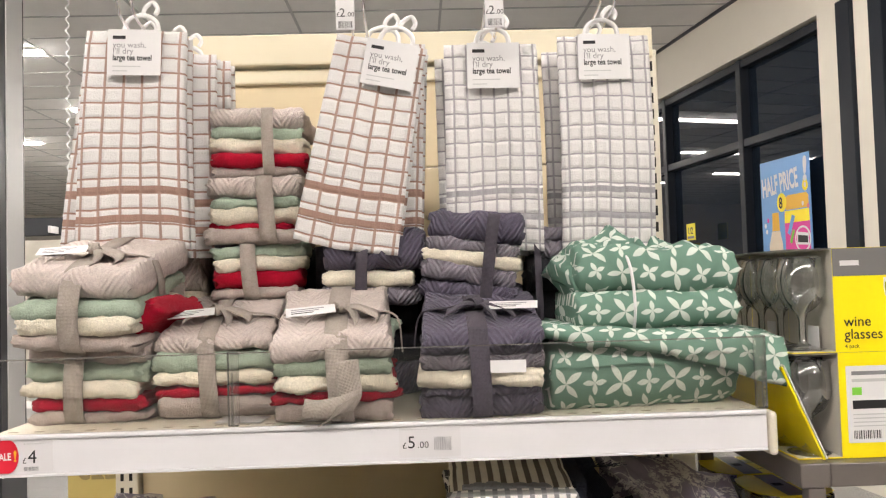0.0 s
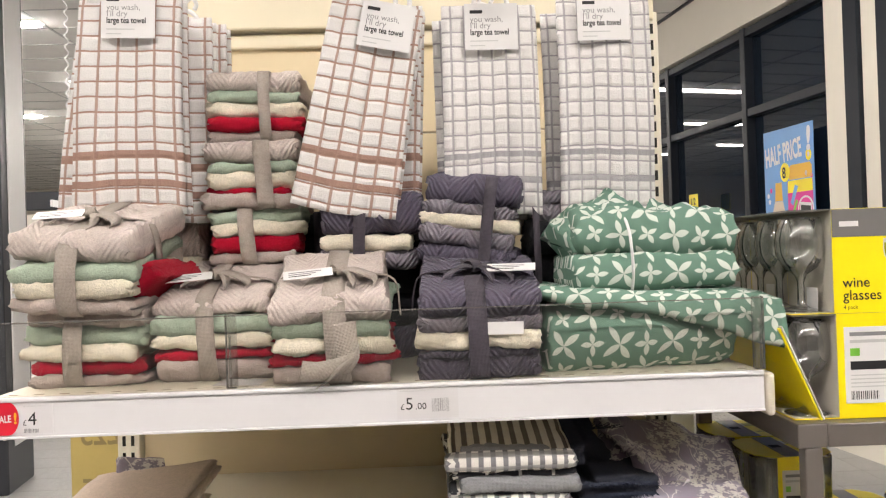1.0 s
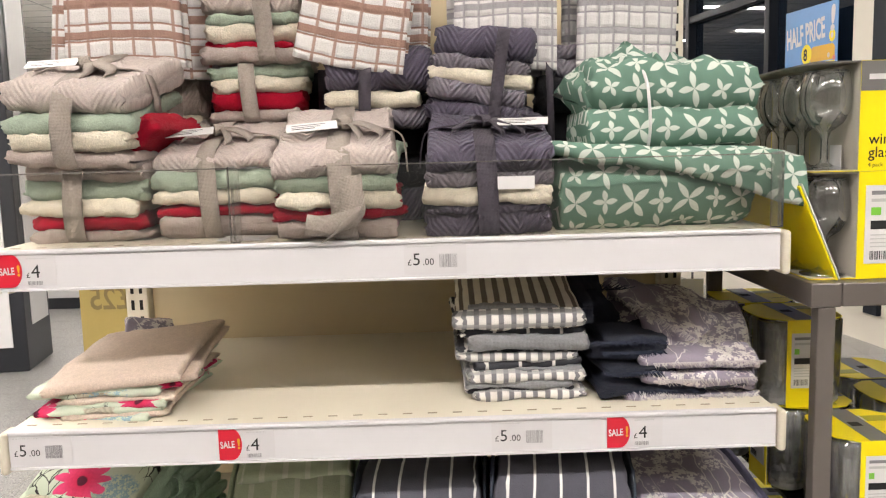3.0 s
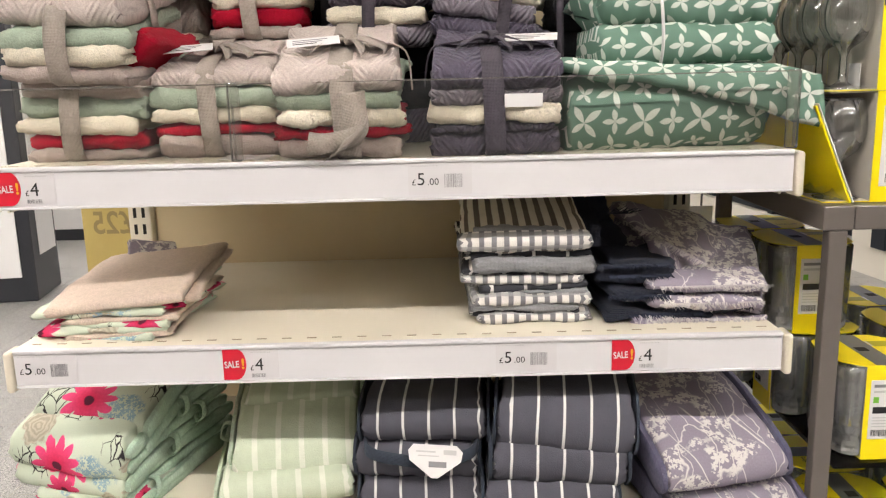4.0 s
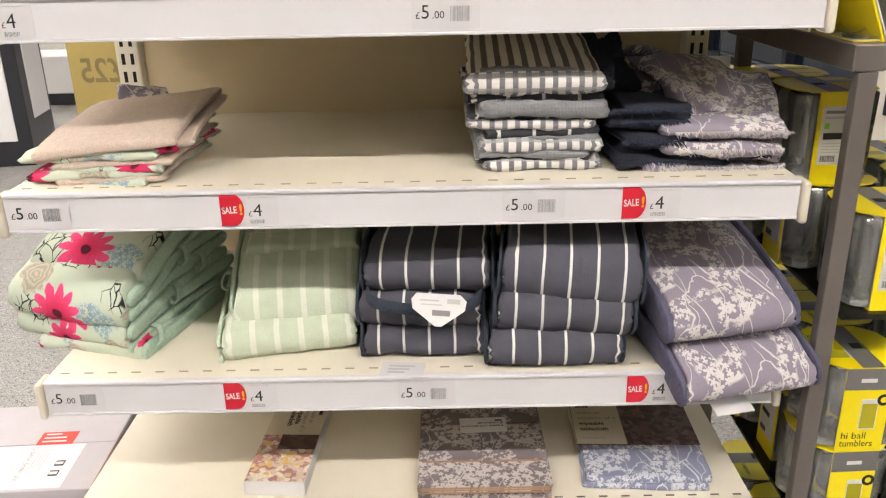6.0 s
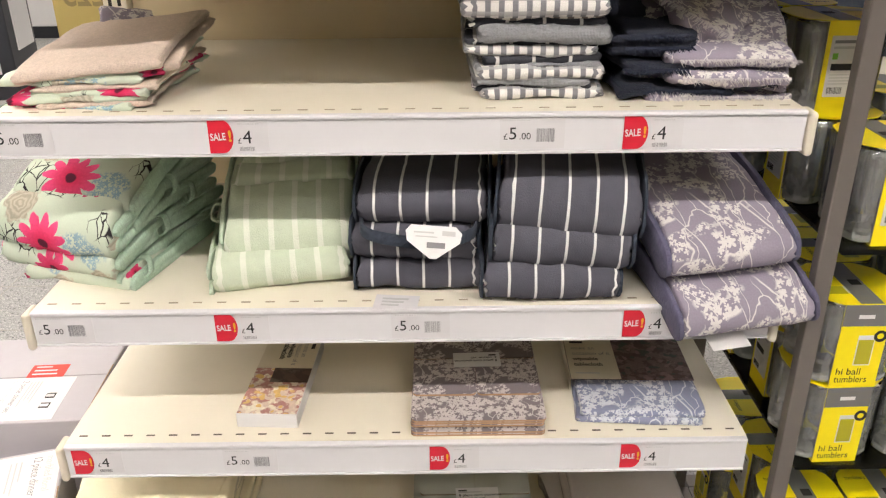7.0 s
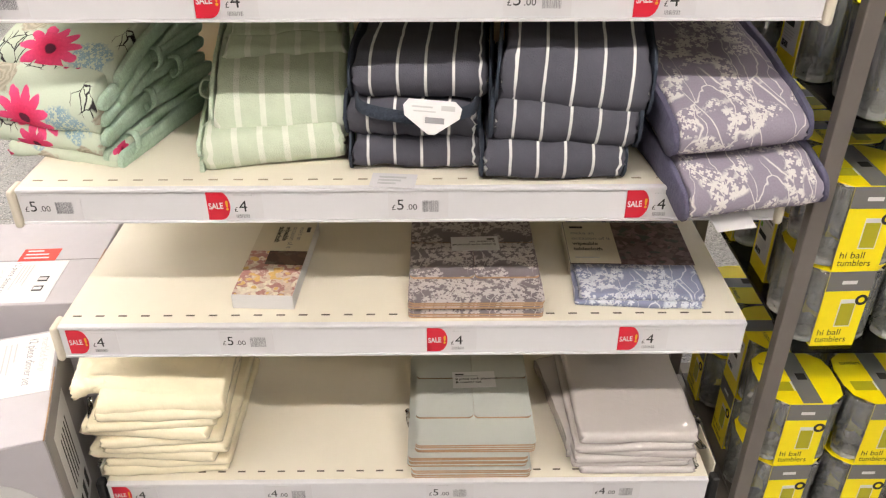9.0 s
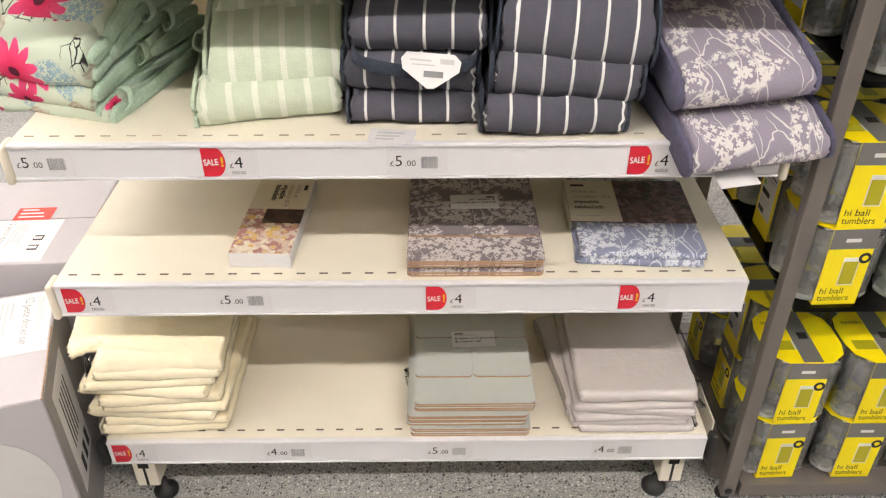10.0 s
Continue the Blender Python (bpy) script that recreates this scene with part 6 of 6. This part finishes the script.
def tumbler_pack():
    H, S = 0.134, 0.130
    t = thing("tumbler_pack", "yellow and grey carton holding four clear hi ball tumblers", "glass pack", None, "tumbler packs")
    gm = None
    for x in (-0.0325, 0.0325):
        for y in (-0.0325, 0.0325):
            if gm is None:
                o = part("tumbler", tumbler_mesh(), TUMBLER_GLASS, t, "clear glass tumbler", pose(x, y, 0.0008), True)
                gm = o.data
                gb2 = part("glass_base", glass_base(), BASE_GLASS, o, "heavy moulded glass base", None, False).data
            else:
                o = same("tumbler", gm, t, pose(x, y, 0.0008))
                same("glass_base", gb2, o, pose(0, 0, 0))
    w = 0.066
    top = bmesh.new()
    pts = [(-S / 2 + 0.03, -S / 2), (S / 2 - 0.03, -S / 2), (S / 2 - 0.006, -S / 2 + 0.02), (S / 2, -S / 2 + 0.045), (S / 2, S / 2 - 0.045), (S / 2 - 0.006, S / 2 - 0.02), (S / 2 - 0.03, S / 2), (-S / 2 + 0.03, S / 2), (-S / 2 + 0.006, S / 2 - 0.02), (-S / 2, S / 2 - 0.045), (-S / 2, -S / 2 + 0.045), (-S / 2 + 0.006, -S / 2 + 0.02)]
    f = top.faces.new([top.verts.new((x, y, H - 0.001)) for x, y in pts])
    ex = bmesh.ops.extrude_face_region(top, geom=[f])
    bmesh.ops.translate(top, vec=(0, 0, 0.0012), verts=[v for v in ex["geom"] if isinstance(v, bmesh.types.BMVert)])
    bmesh.ops.recalc_face_normals(top, faces=top.faces[:])
    tp = part("top_panel", top, YELLOW, t, "yellow card top")
    part("grey_band", box(-0.012, 0.020, -S / 2 + 0.001, S / 2 - 0.001, H + 0.0003, H + 0.0007), CARTON_GREY, tp)
    part("hole", box(0.0, 0.016, -0.008, 0.008, H + 0.0008, H + 0.0012, 0.0002), SLOT, tp)
    part("glass_print", box(-0.052, -0.016, -0.034, -0.012, H + 0.0003, H + 0.0007), OLIVE, tp)
    part("glass_print", box(-0.0155, -0.0125, -0.034, -0.012, H + 0.0008, H + 0.0011), WHITE, tp)
    writing("tumblers", 0.013, BLACK, tp, lying(-0.050, 0.030, H + 0.0008, 0), "writing", 0, "LEFT", 0, 0.75)
    part("bottom_panel", box(-w / 2, w / 2, -S / 2, S / 2, 0.0, 0.0007), YELLOW, t)
    part("top_lining", box(-w / 2 - 0.012, w / 2 + 0.012, -S / 2 + 0.002, S / 2 - 0.002, H - 0.0022, H - 0.0014), BOARD, t, "grey inner board")
    part("front_lining", box(-w / 2, w / 2, -S / 2 + 0.0004, -S / 2 + 0.0012, 0.001, H - 0.003), BOARD, t, "grey inner board")
    part("back_lining", box(-w / 2, w / 2, S / 2 - 0.0012, S / 2 - 0.0004, 0.001, H - 0.003), BOARD, t, "grey inner board")
    y = -S / 2
    fr = part("front_panel", box(-w / 2, w / 2, y - 0.0010, y, 0.0, H), YELLOW, t, "yellow card front")
    part("grey_band", box(-w / 2, w / 2, y - 0.0014, y - 0.0011, H - 0.034, H - 0.0005), CARTON_GREY, fr)
    part("logo_mark", box(-0.012, 0.010, y - 0.0018, y - 0.0015, H - 0.022, H - 0.016), WHITE, fr)
    ic = part("glass_print", box(-0.006, 0.018, y - 0.0014, y - 0.0011, 0.036, 0.085), WHITE, fr, "printed tumbler")
    part("glass_print", box(-0.0045, 0.0165, y - 0.0018, y - 0.0015, 0.038, 0.078), OLIVE, fr)
    ring = lathe([(0.0048, -0.0002), (0.0092, -0.0002), (0.0092, 0.0002), (0.0048, 0.0002)], 20)
    bmesh.ops.delete(ring, geom=[fc for fc in ring.faces if len(fc.verts) > 4], context="FACES_ONLY")
    part("ring_print", ring, BLACK, fr, "", Matrix.Translation((0.024, y - 0.0019, 0.084)) @ UP)
    writing("hi ball", 0.0155, BLACK, fr, up(-w / 2 + 0.005, y - 0.0014, 0.0205), "writing")
    writing("tumblers", 0.0155, BLACK, fr, up(-w / 2 + 0.005, y - 0.0014, 0.0075), "writing", 0, "LEFT", 0, 0.86)
    bk = part("back_panel", box(-w / 2, w / 2, S / 2, S / 2 + 0.001, 0.0, H), YELLOW, t, "yellow card back")
    back = new("back_print")
    back.parent = t
    back.matrix_basis = Matrix.Rotation(math.pi, 4, "Z")
    back_label(back, -S / 2 - 0.0012, w * 0.8, 0.03, H - 0.02)
    return t


pack = tumbler_pack()
HP = 0.1355
SPOTS = []
for c, x in enumerate((0.640, 0.776, 0.912, 1.048)):
    for lv, z0 in enumerate((0.0465, 0.4345)):
        for k in range(2):
            SPOTS.append((x + (0.002 if k else 0), 0.082, z0 + k * HP, 0 if (c + k) % 3 else 2))
            if c < 2:
                SPOTS.append((x + 0.024 if c == 0 else x + 0.028, 0.218, z0 + k * HP, (-90 if (lv == 0 and k == 0) else 90) if c == 0 else 0))
                if c == 0:
                    SPOTS.append((x + 0.012, 0.356, z0 + k * HP, 90 if k else -90))
SPOTS += [(0.655, 0.082, 0.792, 180), (0.80, 0.082, 0.792, 180), (0.945, 0.082, 0.792, 180), (0.632, 0.222, 0.792, 90), (0.80, 0.222, 0.792, 180), (0.945, 0.222, 0.792, 0),
          (0.615, 0.225, 0.792 + HP, 180), (0.60, 0.365, 0.792, -90), (0.605, 0.365, 0.792 + HP, 180), (0.80, 0.365, 0.792, 0), (0.945, 0.365, 0.792, 0)]
pack.matrix_basis = pose(*SPOTS[0][:3], 0, 0, SPOTS[0][3])
for x, y, z, r in SPOTS[1:]:
    copy_thing(pack, pose(x, y, z, 0, 0, r))

# ---- glassware rack ----
rack = thing("glassware_rack", "brown-grey metal display rack with glass shelves", "rack")
RX0, RX1, RY1 = 0.541, 1.16, 0.45
for x in (RX0, RX1 - 0.04):
    for y in (0.0, RY1 - 0.04):
        part("post", box(x + 0.010, x + 0.034, y + 0.002, y + 0.022, 0.012, 1.113, 0.002), RACK, rack)
        part("foot", lathe([(0.014, 0), (0.014, 0.006), (0.006, 0.012)], 12), RUBBER, rack, "", pose(x + 0.02, y + 0.02, 0), True)
for y in (0.0, RY1 - 0.04):
    part("top_rail", box(RX0 + 0.0405, RX1 - 0.0405, y, y + 0.04, 1.114, 1.145, 0.002), RACK, rack)
    part("bottom_rail", box(RX0 + 0.0405, RX1 - 0.0405, y + 0.001, y + 0.039, 0.015, 0.044, 0.002), RACK, rack)
for x in (RX0, RX1 - 0.04):
    part("top_rail", box(x, x + 0.04, 0.0, RY1, 1.1135, 1.1455, 0.002), RACK, rack)
    part("bottom_rail", box(x + 0.001, x + 0.039, 0.0405, RY1 - 0.0405, 0.015, 0.044, 0.002), RACK, rack)
part("top_board", box(RX0 + 0.041, RX1 - 0.041, 0.041, RY1 - 0.041, 1.128, 1.144), RACK, rack)
part("bottom_board", box(RX0 + 0.041, RX1 - 0.041, 0.041, RY1 - 0.041, 0.030, 0.043), RACK, rack)
for z in (0.4255, 0.783):
    part("glass_shelf", box(RX0 + 0.0415, RX1 - 0.0415, 0.008, RY1 - 0.008, z, z + 0.008, 0.001), SHELF_GLASS, rack, "green-edged glass shelf")
part("bolt", lathe([(0.007, 0), (0.007, 0.0012), (0.004, 0.002)], 12), RUBBER, rack, "", Matrix.Translation((RX0 + 0.02, -0.0005, 0.03)) @ UP, True)


# ---- wine glass packs ----
def wine_mesh():
    return lathe([(0.028, 0.0), (0.029, 0.0015), (0.012, 0.005), (0.0052, 0.010), (0.0046, 0.040), (0.008, 0.050), (0.022, 0.060), (0.031, 0.078), (0.0325, 0.095), (0.028, 0.128), (0.0268, 0.1285), (0.0264, 0.126)], 26)


def wine_pack():
    H, W, D = 0.140, 0.232, 0.135
    t = thing("wine_glass_pack", "yellow and grey carton holding four clear wine glasses", "glass pack", None, "wine glass packs")
    gm = None
    for x in (-0.083, 0.083):
        for y in (-0.0335, 0.0335):
            if gm is None:
                o = part("wine_glass", wine_mesh(), GLASS, t, "clear wine glass", pose(x, y, 0.002), True)
                gm = o.data
            else:
                same("wine_glass", gm, t, pose(x, y, 0.002))
    x0, x1 = -0.055, 0.055
    y = -D / 2
    top = part("top_panel", box(-0.115, 0.115, y, D / 2, H - 0.0012, H), CARTON_GREY, t, "grey card top")
    part("hole", box(0.0, 0.03, -0.012, 0.012, H + 0.0002, H + 0.0006), SLOT, top)
    part("yellow_band", box(x0, x1, -0.05, -0.02, H + 0.0002, H + 0.0005), YELLOW, top)
    part("bottom_panel", box(-0.115, 0.115, y, D / 2, 0.0, 0.001), YELLOW, t)
    for xs in (x0, x1):
        part("divider", box(xs - 0.0006, xs + 0.0006, y + 0.001, D / 2 - 0.001, 0.002, H - 0.002), BOARD, t, "grey inner board")
        part("card_tab", box(xs * 1.20 - 0.0004, xs * 1.20 + 0.0004, -0.045, -0.015, 0.0012, 0.034), WHITE, t, "white card tab")
    part("floor_lining", box(-0.113, 0.113, y + 0.002, D / 2 - 0.002, 0.0012, 0.0016), BOARD, t, "grey inner board")
    part("top_lining", box(-0.113, 0.113, y + 0.002, D / 2 - 0.002, H - 0.0022, H - 0.0015), BOARD, t, "grey inner board")
    fr = part("front_panel", box(x0, x1, y - 0.001, y, 0.0, H), YELLOW, t, "yellow card front")
    part("grey_band", box(x0, x1, y - 0.0014, y - 0.0011, H - 0.038, H - 0.0005), CARTON_GREY, fr)
    part("logo_mark", box(x0 + 0.010, x0 + 0.036, y - 0.0018, y - 0.0015, H - 0.024, H - 0.017), WHITE, fr)
    writing("wine", 0.0195, BLACK, fr, up(x0 + 0.012, y - 0.0014, 0.0345), "writing", 0.0001)
    writing("glasses", 0.0195, BLACK, fr, up(x0 + 0.012, y - 0.0014, 0.0175), "writing", 0.0001)
    writing("4 pack", 0.0075, BLACK, fr, up(x0 + 0.012, y - 0.0014, 0.0055), "writing")
    def outline(profile, depth):
        bm = bmesh.new()
        pts = [(0.0255 + r, z) for r, z in profile] + [(0.0255 - r, z) for r, z in reversed(profile)]
        f = bm.faces.new([bm.verts.new((px, y - depth, pz)) for px, pz in pts])
        ex = bmesh.ops.extrude_face_region(bm, geom=[f])
        bmesh.ops.translate(bm, vec=(0, 0.0003, 0), verts=[v for v in ex["geom"] if isinstance(v, bmesh.types.BMVert)])
        bmesh.ops.recalc_face_normals(bm, faces=bm.faces[:])
        return bm
    bowl = [(0.010, 0.036), (0.009, 0.0385), (0.0014, 0.040), (0.0013, 0.064), (0.006, 0.068), (0.0105, 0.076), (0.0118, 0.086), (0.011, 0.099)]
    part("glass_print", outline(bowl, 0.0014), WHITE, fr, "printed wine glass")
    part("glass_print", outline([(0.001, 0.067), (0.0052, 0.0695), (0.0092, 0.077), (0.0104, 0.086), (0.010, 0.093)], 0.0018), OLIVE, fr)
    bk = part("back_panel", box(-x1, -x0, y - 0.001, y, 0.0, H), YELLOW, t, "yellow card back", Matrix.Rotation(math.pi, 4, "Z"))
    bl = new("back_print_panel")
    bl.parent = bk
    bl.matrix_basis = pose(0.0, 0, 0)
    back_label(bl, y - 0.0012, 0.092, 0.02, H - 0.018)
    return t


wp = wine_pack()
WT = 1.146
WS = [(0.662, 0.090, WT + 0.1405, 0), (0.664, 0.090, WT, 180), (0.665, 0.230, WT + 0.1405, 0), (0.668, 0.230, WT, 0), (0.666, 0.370, WT + 0.1405, 0), (0.668, 0.370, WT, 0), (0.900, 0.090, WT, 0), (0.900, 0.090, WT + 0.1405, 0), (0.904, 0.230, WT, 0), (0.904, 0.230, WT + 0.1405, 0)]
wp.matrix_basis = pose(*WS[0][:3], 0, 0, WS[0][3])
for x, y, z, r in WS[1:]:
    copy_thing(wp, pose(x, y, z, 0, 0, r))

lean = thing("leaning_card", "yellow card with a white edge leaning beside the glass packs", "card", pose(0.586, 0.02, WT, 0, -23, 0))
part("board", box(-0.0035, -0.0005, 0.0, 0.26, 0.0, 0.135, 0.001), YELLOW, lean)
part("facing", box(0.0, 0.002, -0.0015, 0.26, 0.0, 0.137, 0.0006), WHITE, lean, "white backing")

# ---- dinner set cartons by the bay ----
def dinner_box(x, y, rot, w, d, h, z0, label):
    t = thing("dinner_set_carton", label, "carton", pose(x, y, z0, 0, 0, rot), "dinner set cartons")
    part("carton", box(-w, 0, 0, d, 0, h, 0.0025), BOXLILAC, t)
    part("seam", box(-w + 0.002, -0.002, d * 0.5 - 0.0008, d * 0.5 + 0.0008, h, h + 0.0006), BOXGREY, t)
    s = part("side", box(0.0001, 0.0012, 0.003, d - 0.003, 0.003, h - 0.003), BOXGREY, t, "taupe printed side")
    l = part("label", box(0.0014, 0.0020, 0.04, 0.16, h * 0.30, h * 0.90), WHITE, s, "small-print label")
    for k in range(5):
        part("print_line", box(0.0021, 0.0025, 0.065 + 0.014 * k, 0.069 + 0.014 * k, h * 0.52, h * 0.82), BLACK, l)
    for k in range(3):
        part("print_mark", box(0.0021, 0.0025, 0.07 + 0.03 * k, 0.085 + 0.03 * k, h * 0.34, h * 0.44), BLACK, l)
    part("edge_wear", rod([(-0.001, 0.0, h - 0.001), (-0.0005, d * 0.3, h - 0.0008), (-0.001, d * 0.62, h - 0.001)], 0.0012, 6), CORK, t, "scuffed brown edge")
    return t


def small_print(p, name, x, y, z, w, n, pitch, m, along="x"):
    """Lines of print too small to read, lying face up."""
    rng = random.Random(n * 7 + int(w * 1000))
    for k in range(n):
        ln = w * rng.uniform(0.6, 1.0)
        b = box(x, x + ln, y - pitch * k, y - pitch * k + pitch * 0.34, z, z + 0.0003) if along == "x" else box(x + pitch * k, x + pitch * k + pitch * 0.34, y - ln, y, z, z + 0.0003)
        part(name, b, m, p)


ta = dinner_box(-0.568, 0.195, 3, 0.30, 0.285, 0.395, 0.0, "pale lilac dinner set carton with a red tag")
pa = part("top_label", box(-0.235, -0.055, 0.006, 0.138, 0.3952, 0.3957), WHITE, ta, "white printed panel")
tag = part("red_tag", box(-0.150, -0.082, 0.140, 0.182, 0.3953, 0.3958), ORANGE_RED, ta, "orange red printed tag")
small_print(tag, "print_line", -0.142, 0.172, 0.3959, 0.046, 3, 0.012, WHITE)
writing("marble design", 0.015, PALEINK, pa, lying(-0.166, 0.134, 0.3959, -90), "writing", 0, "LEFT", 0, 0.9)
writing("12 piece dinner set", 0.0165, GREYINK, pa, lying(-0.148, 0.135, 0.3959, -90), "writing", 0, "LEFT", 0, 0.82)
small_print(pa, "print_line", -0.132, 0.125, 0.3959, 0.09, 4, 0.006, PALEINK, "y")
for k in range(2):
    f = part("pictogram", box(-0.090, -0.073, 0.040 + 0.030 * k, 0.056 + 0.030 * k, 0.3958, 0.3961), BLACK, pa)
    part("pictogram_face", box(-0.089, -0.075, 0.044 + 0.030 * k, 0.052 + 0.030 * k, 0.3962, 0.3965), (WHITE, OVAL)[k], f)
tb = dinner_box(-0.516, -0.092, 16.5, 0.30, 0.275, 0.358, 0.0, "pale lilac dinner set carton with a plate picture")
pb = part("top_label", box(-0.240, -0.004, 0.112, 0.268, 0.3582, 0.3587), WHITE, tb, "white printed panel")
writing("marbled floral", 0.018, PALEINK, pb, lying(-0.026, 0.255, 0.3589, -90), "writing", 0, "LEFT", 0, 0.9)
writing("12 piece dinner set", 0.020, GREYINK, pb, lying(-0.046, 0.258, 0.3589, -90), "writing", 0, "LEFT", 0, 0.8)
small_print(pb, "print_line", -0.082, 0.25, 0.3589, 0.085, 3, 0.008, PALEINK, "y")
for k in range(2):
    f = part("pictogram", box(-0.128, -0.108, 0.185 + 0.038 * k, 0.210 + 0.038 * k, 0.3588, 0.3591), BLACK, pb)
    part("pictogram_face", box(-0.125, -0.111, 0.191 + 0.038 * k, 0.204 + 0.038 * k, 0.3592, 0.3595), (WHITE, OVAL)[k], f)
part("print_front", box(-0.299, -0.001, -0.0012, -0.0002, 0.002, 0.356), BOXLILAC, tb)
ov = bmesh.new()
bmesh.ops.create_cone(ov, cap_ends=True, segments=40, radius1=1, radius2=1, depth=0.001, matrix=Matrix.Translation((-0.10, -0.0022, 0.19)) @ Matrix.Rotation(math.pi / 2, 4, "X") @ Matrix.Diagonal((0.082, 0.105, 1, 1)))
part("plate_picture", ov, OVAL, tb, "pale plate picture")
for k, (x, z, rr, m) in enumerate(((-0.028, 0.098, 0.010, WHITE), (-0.014, 0.090, 0.008, WHITE), (-0.020, 0.108, 0.007, OVAL), (-0.034, 0.086, 0.007, GREENINK), (-0.012, 0.102, 0.005, SAGE_TRIM))):
    fl = bmesh.new()
    bmesh.ops.create_cone(fl, cap_ends=True, segments=12, radius1=rr, radius2=rr, depth=0.0004, matrix=Matrix.Translation((x, -0.0018 - 0.0004 * k, z)) @ Matrix.Rotation(math.pi / 2, 4, "X"))
    part("flower_print", fl, m, tb)

# ---- sign card behind the bay, black plastic ends, far things ----
sg = thing("price_sign", "buff yellow price sign seen from behind", "sign", pose(-0.535, 0.56, 0))
part("card", box(-0.105, -0.002, 0, 0.002, 0.86, 1.24), BUFF, sg)
for z in (1.145, 1.035, 0.925):
    writing("£25", 0.062, BUFF_INK, sg, Matrix.Translation((-0.006, -0.0012, z)) @ UP @ Matrix.Diagonal((-1, 1, 1, 1)), "writing", 0.001, "LEFT", 0, 0.85)
for s in (-1, 1):
    e = thing("end_stop", "black plastic end stop on the lowest shelf", "end stop", pose(s * 0.512, 0.0, 0), "end stops")
    part("moulding", box(-0.007, 0.007, -0.002, 0.018, 0.108, 0.168, 0.005, 3), RUBBER, e)
    part("plate", box(-0.0015, 0.0015, 0.018, 0.11, 0.135, 0.185, 0.001), STEEL, e)

ctr = thing("counter_screen", "cream partition with a black rail far across the shop", "partition", pose(-6.48, 13.88, 0, 0, 0, 4))
part("screen", box(-2.4, 1.5, 0, 0.15, 0, 2.38, 0.015), PAINT, ctr)
part("rail", box(-2.4, 1.12, -0.07, 0.07, 2.45, 2.78, 0.015), DARK, ctr)
for x in (-0.6, 0.0, 0.6):
    part("bracket", box(x, x + 0.045, -0.45, -0.071, 2.48, 2.60), WHITE, ctr)
ext = thing("exit_sign", "small dark green exit sign hanging from the ceiling", "sign", FAR @ pose(-3.02, 6.6, 2.27))
part("panel", box(-0.10, 0.10, 0, 0.02, -0.06, 0.06, 0.004), plain("dark green sign", (0.01, 0.06, 0.045), 0.4), ext)
writing("FIRE", 0.07, WHITE, ext, up(-0.08, -0.002, 0.005), "writing")
writing("EXIT", 0.07, WHITE, ext, up(-0.08, -0.002, -0.05), "writing")
for dx in (-0.08, 0.08):
    part("chain", rod([(dx, 0.01, 0.06), (dx, 0.01, 0.605)], 0.003), WHITE, ext)
cord = thing("curly_cable", "white curly cable hanging from the ceiling", "cable", FAR @ pose(-1.24, 2.0, 0))
part("cable", rod([(0.006 * math.cos(i * 1.05), 0.006 * math.sin(i * 1.05), 2.879 - i * 0.0072) for i in range(150)], 0.003, 6), WHITE, cord, "", None, True)
gon = thing("far_shelving", "white low shelving unit far across the floor", "shelving", pose(-3.3, 6.1, 0))
part("body", box(-0.5, 0.35, 0, 0.5, 0.1, 0.42, 0.01), PANEL_WHITE, gon)
part("base", box(-0.48, 0.33, 0.02, 0.5, 0, 0.1), DARK, gon)

hc = thing("hanging_card", "small white card hung behind the bay's upright", "card", pose(0.568, 0.56, 1.03))
part("card", box(-0.022, 0.022, 0, 0.002, -0.026, 0.03), WHITE, hc)
part("hook", rod([(0, 0.001, 0.03), (0, 0.001, 0.10), (0, -0.02, 0.12)], 0.002, 6), CHROME, hc)
db = thing("dark_post", "charcoal post of the bay behind", "post", pose(0.537, 0.58, 0))
part("post", box(-0.008, 0.008, 0, 0.03, 0, 1.75, 0.002), DARK, db)
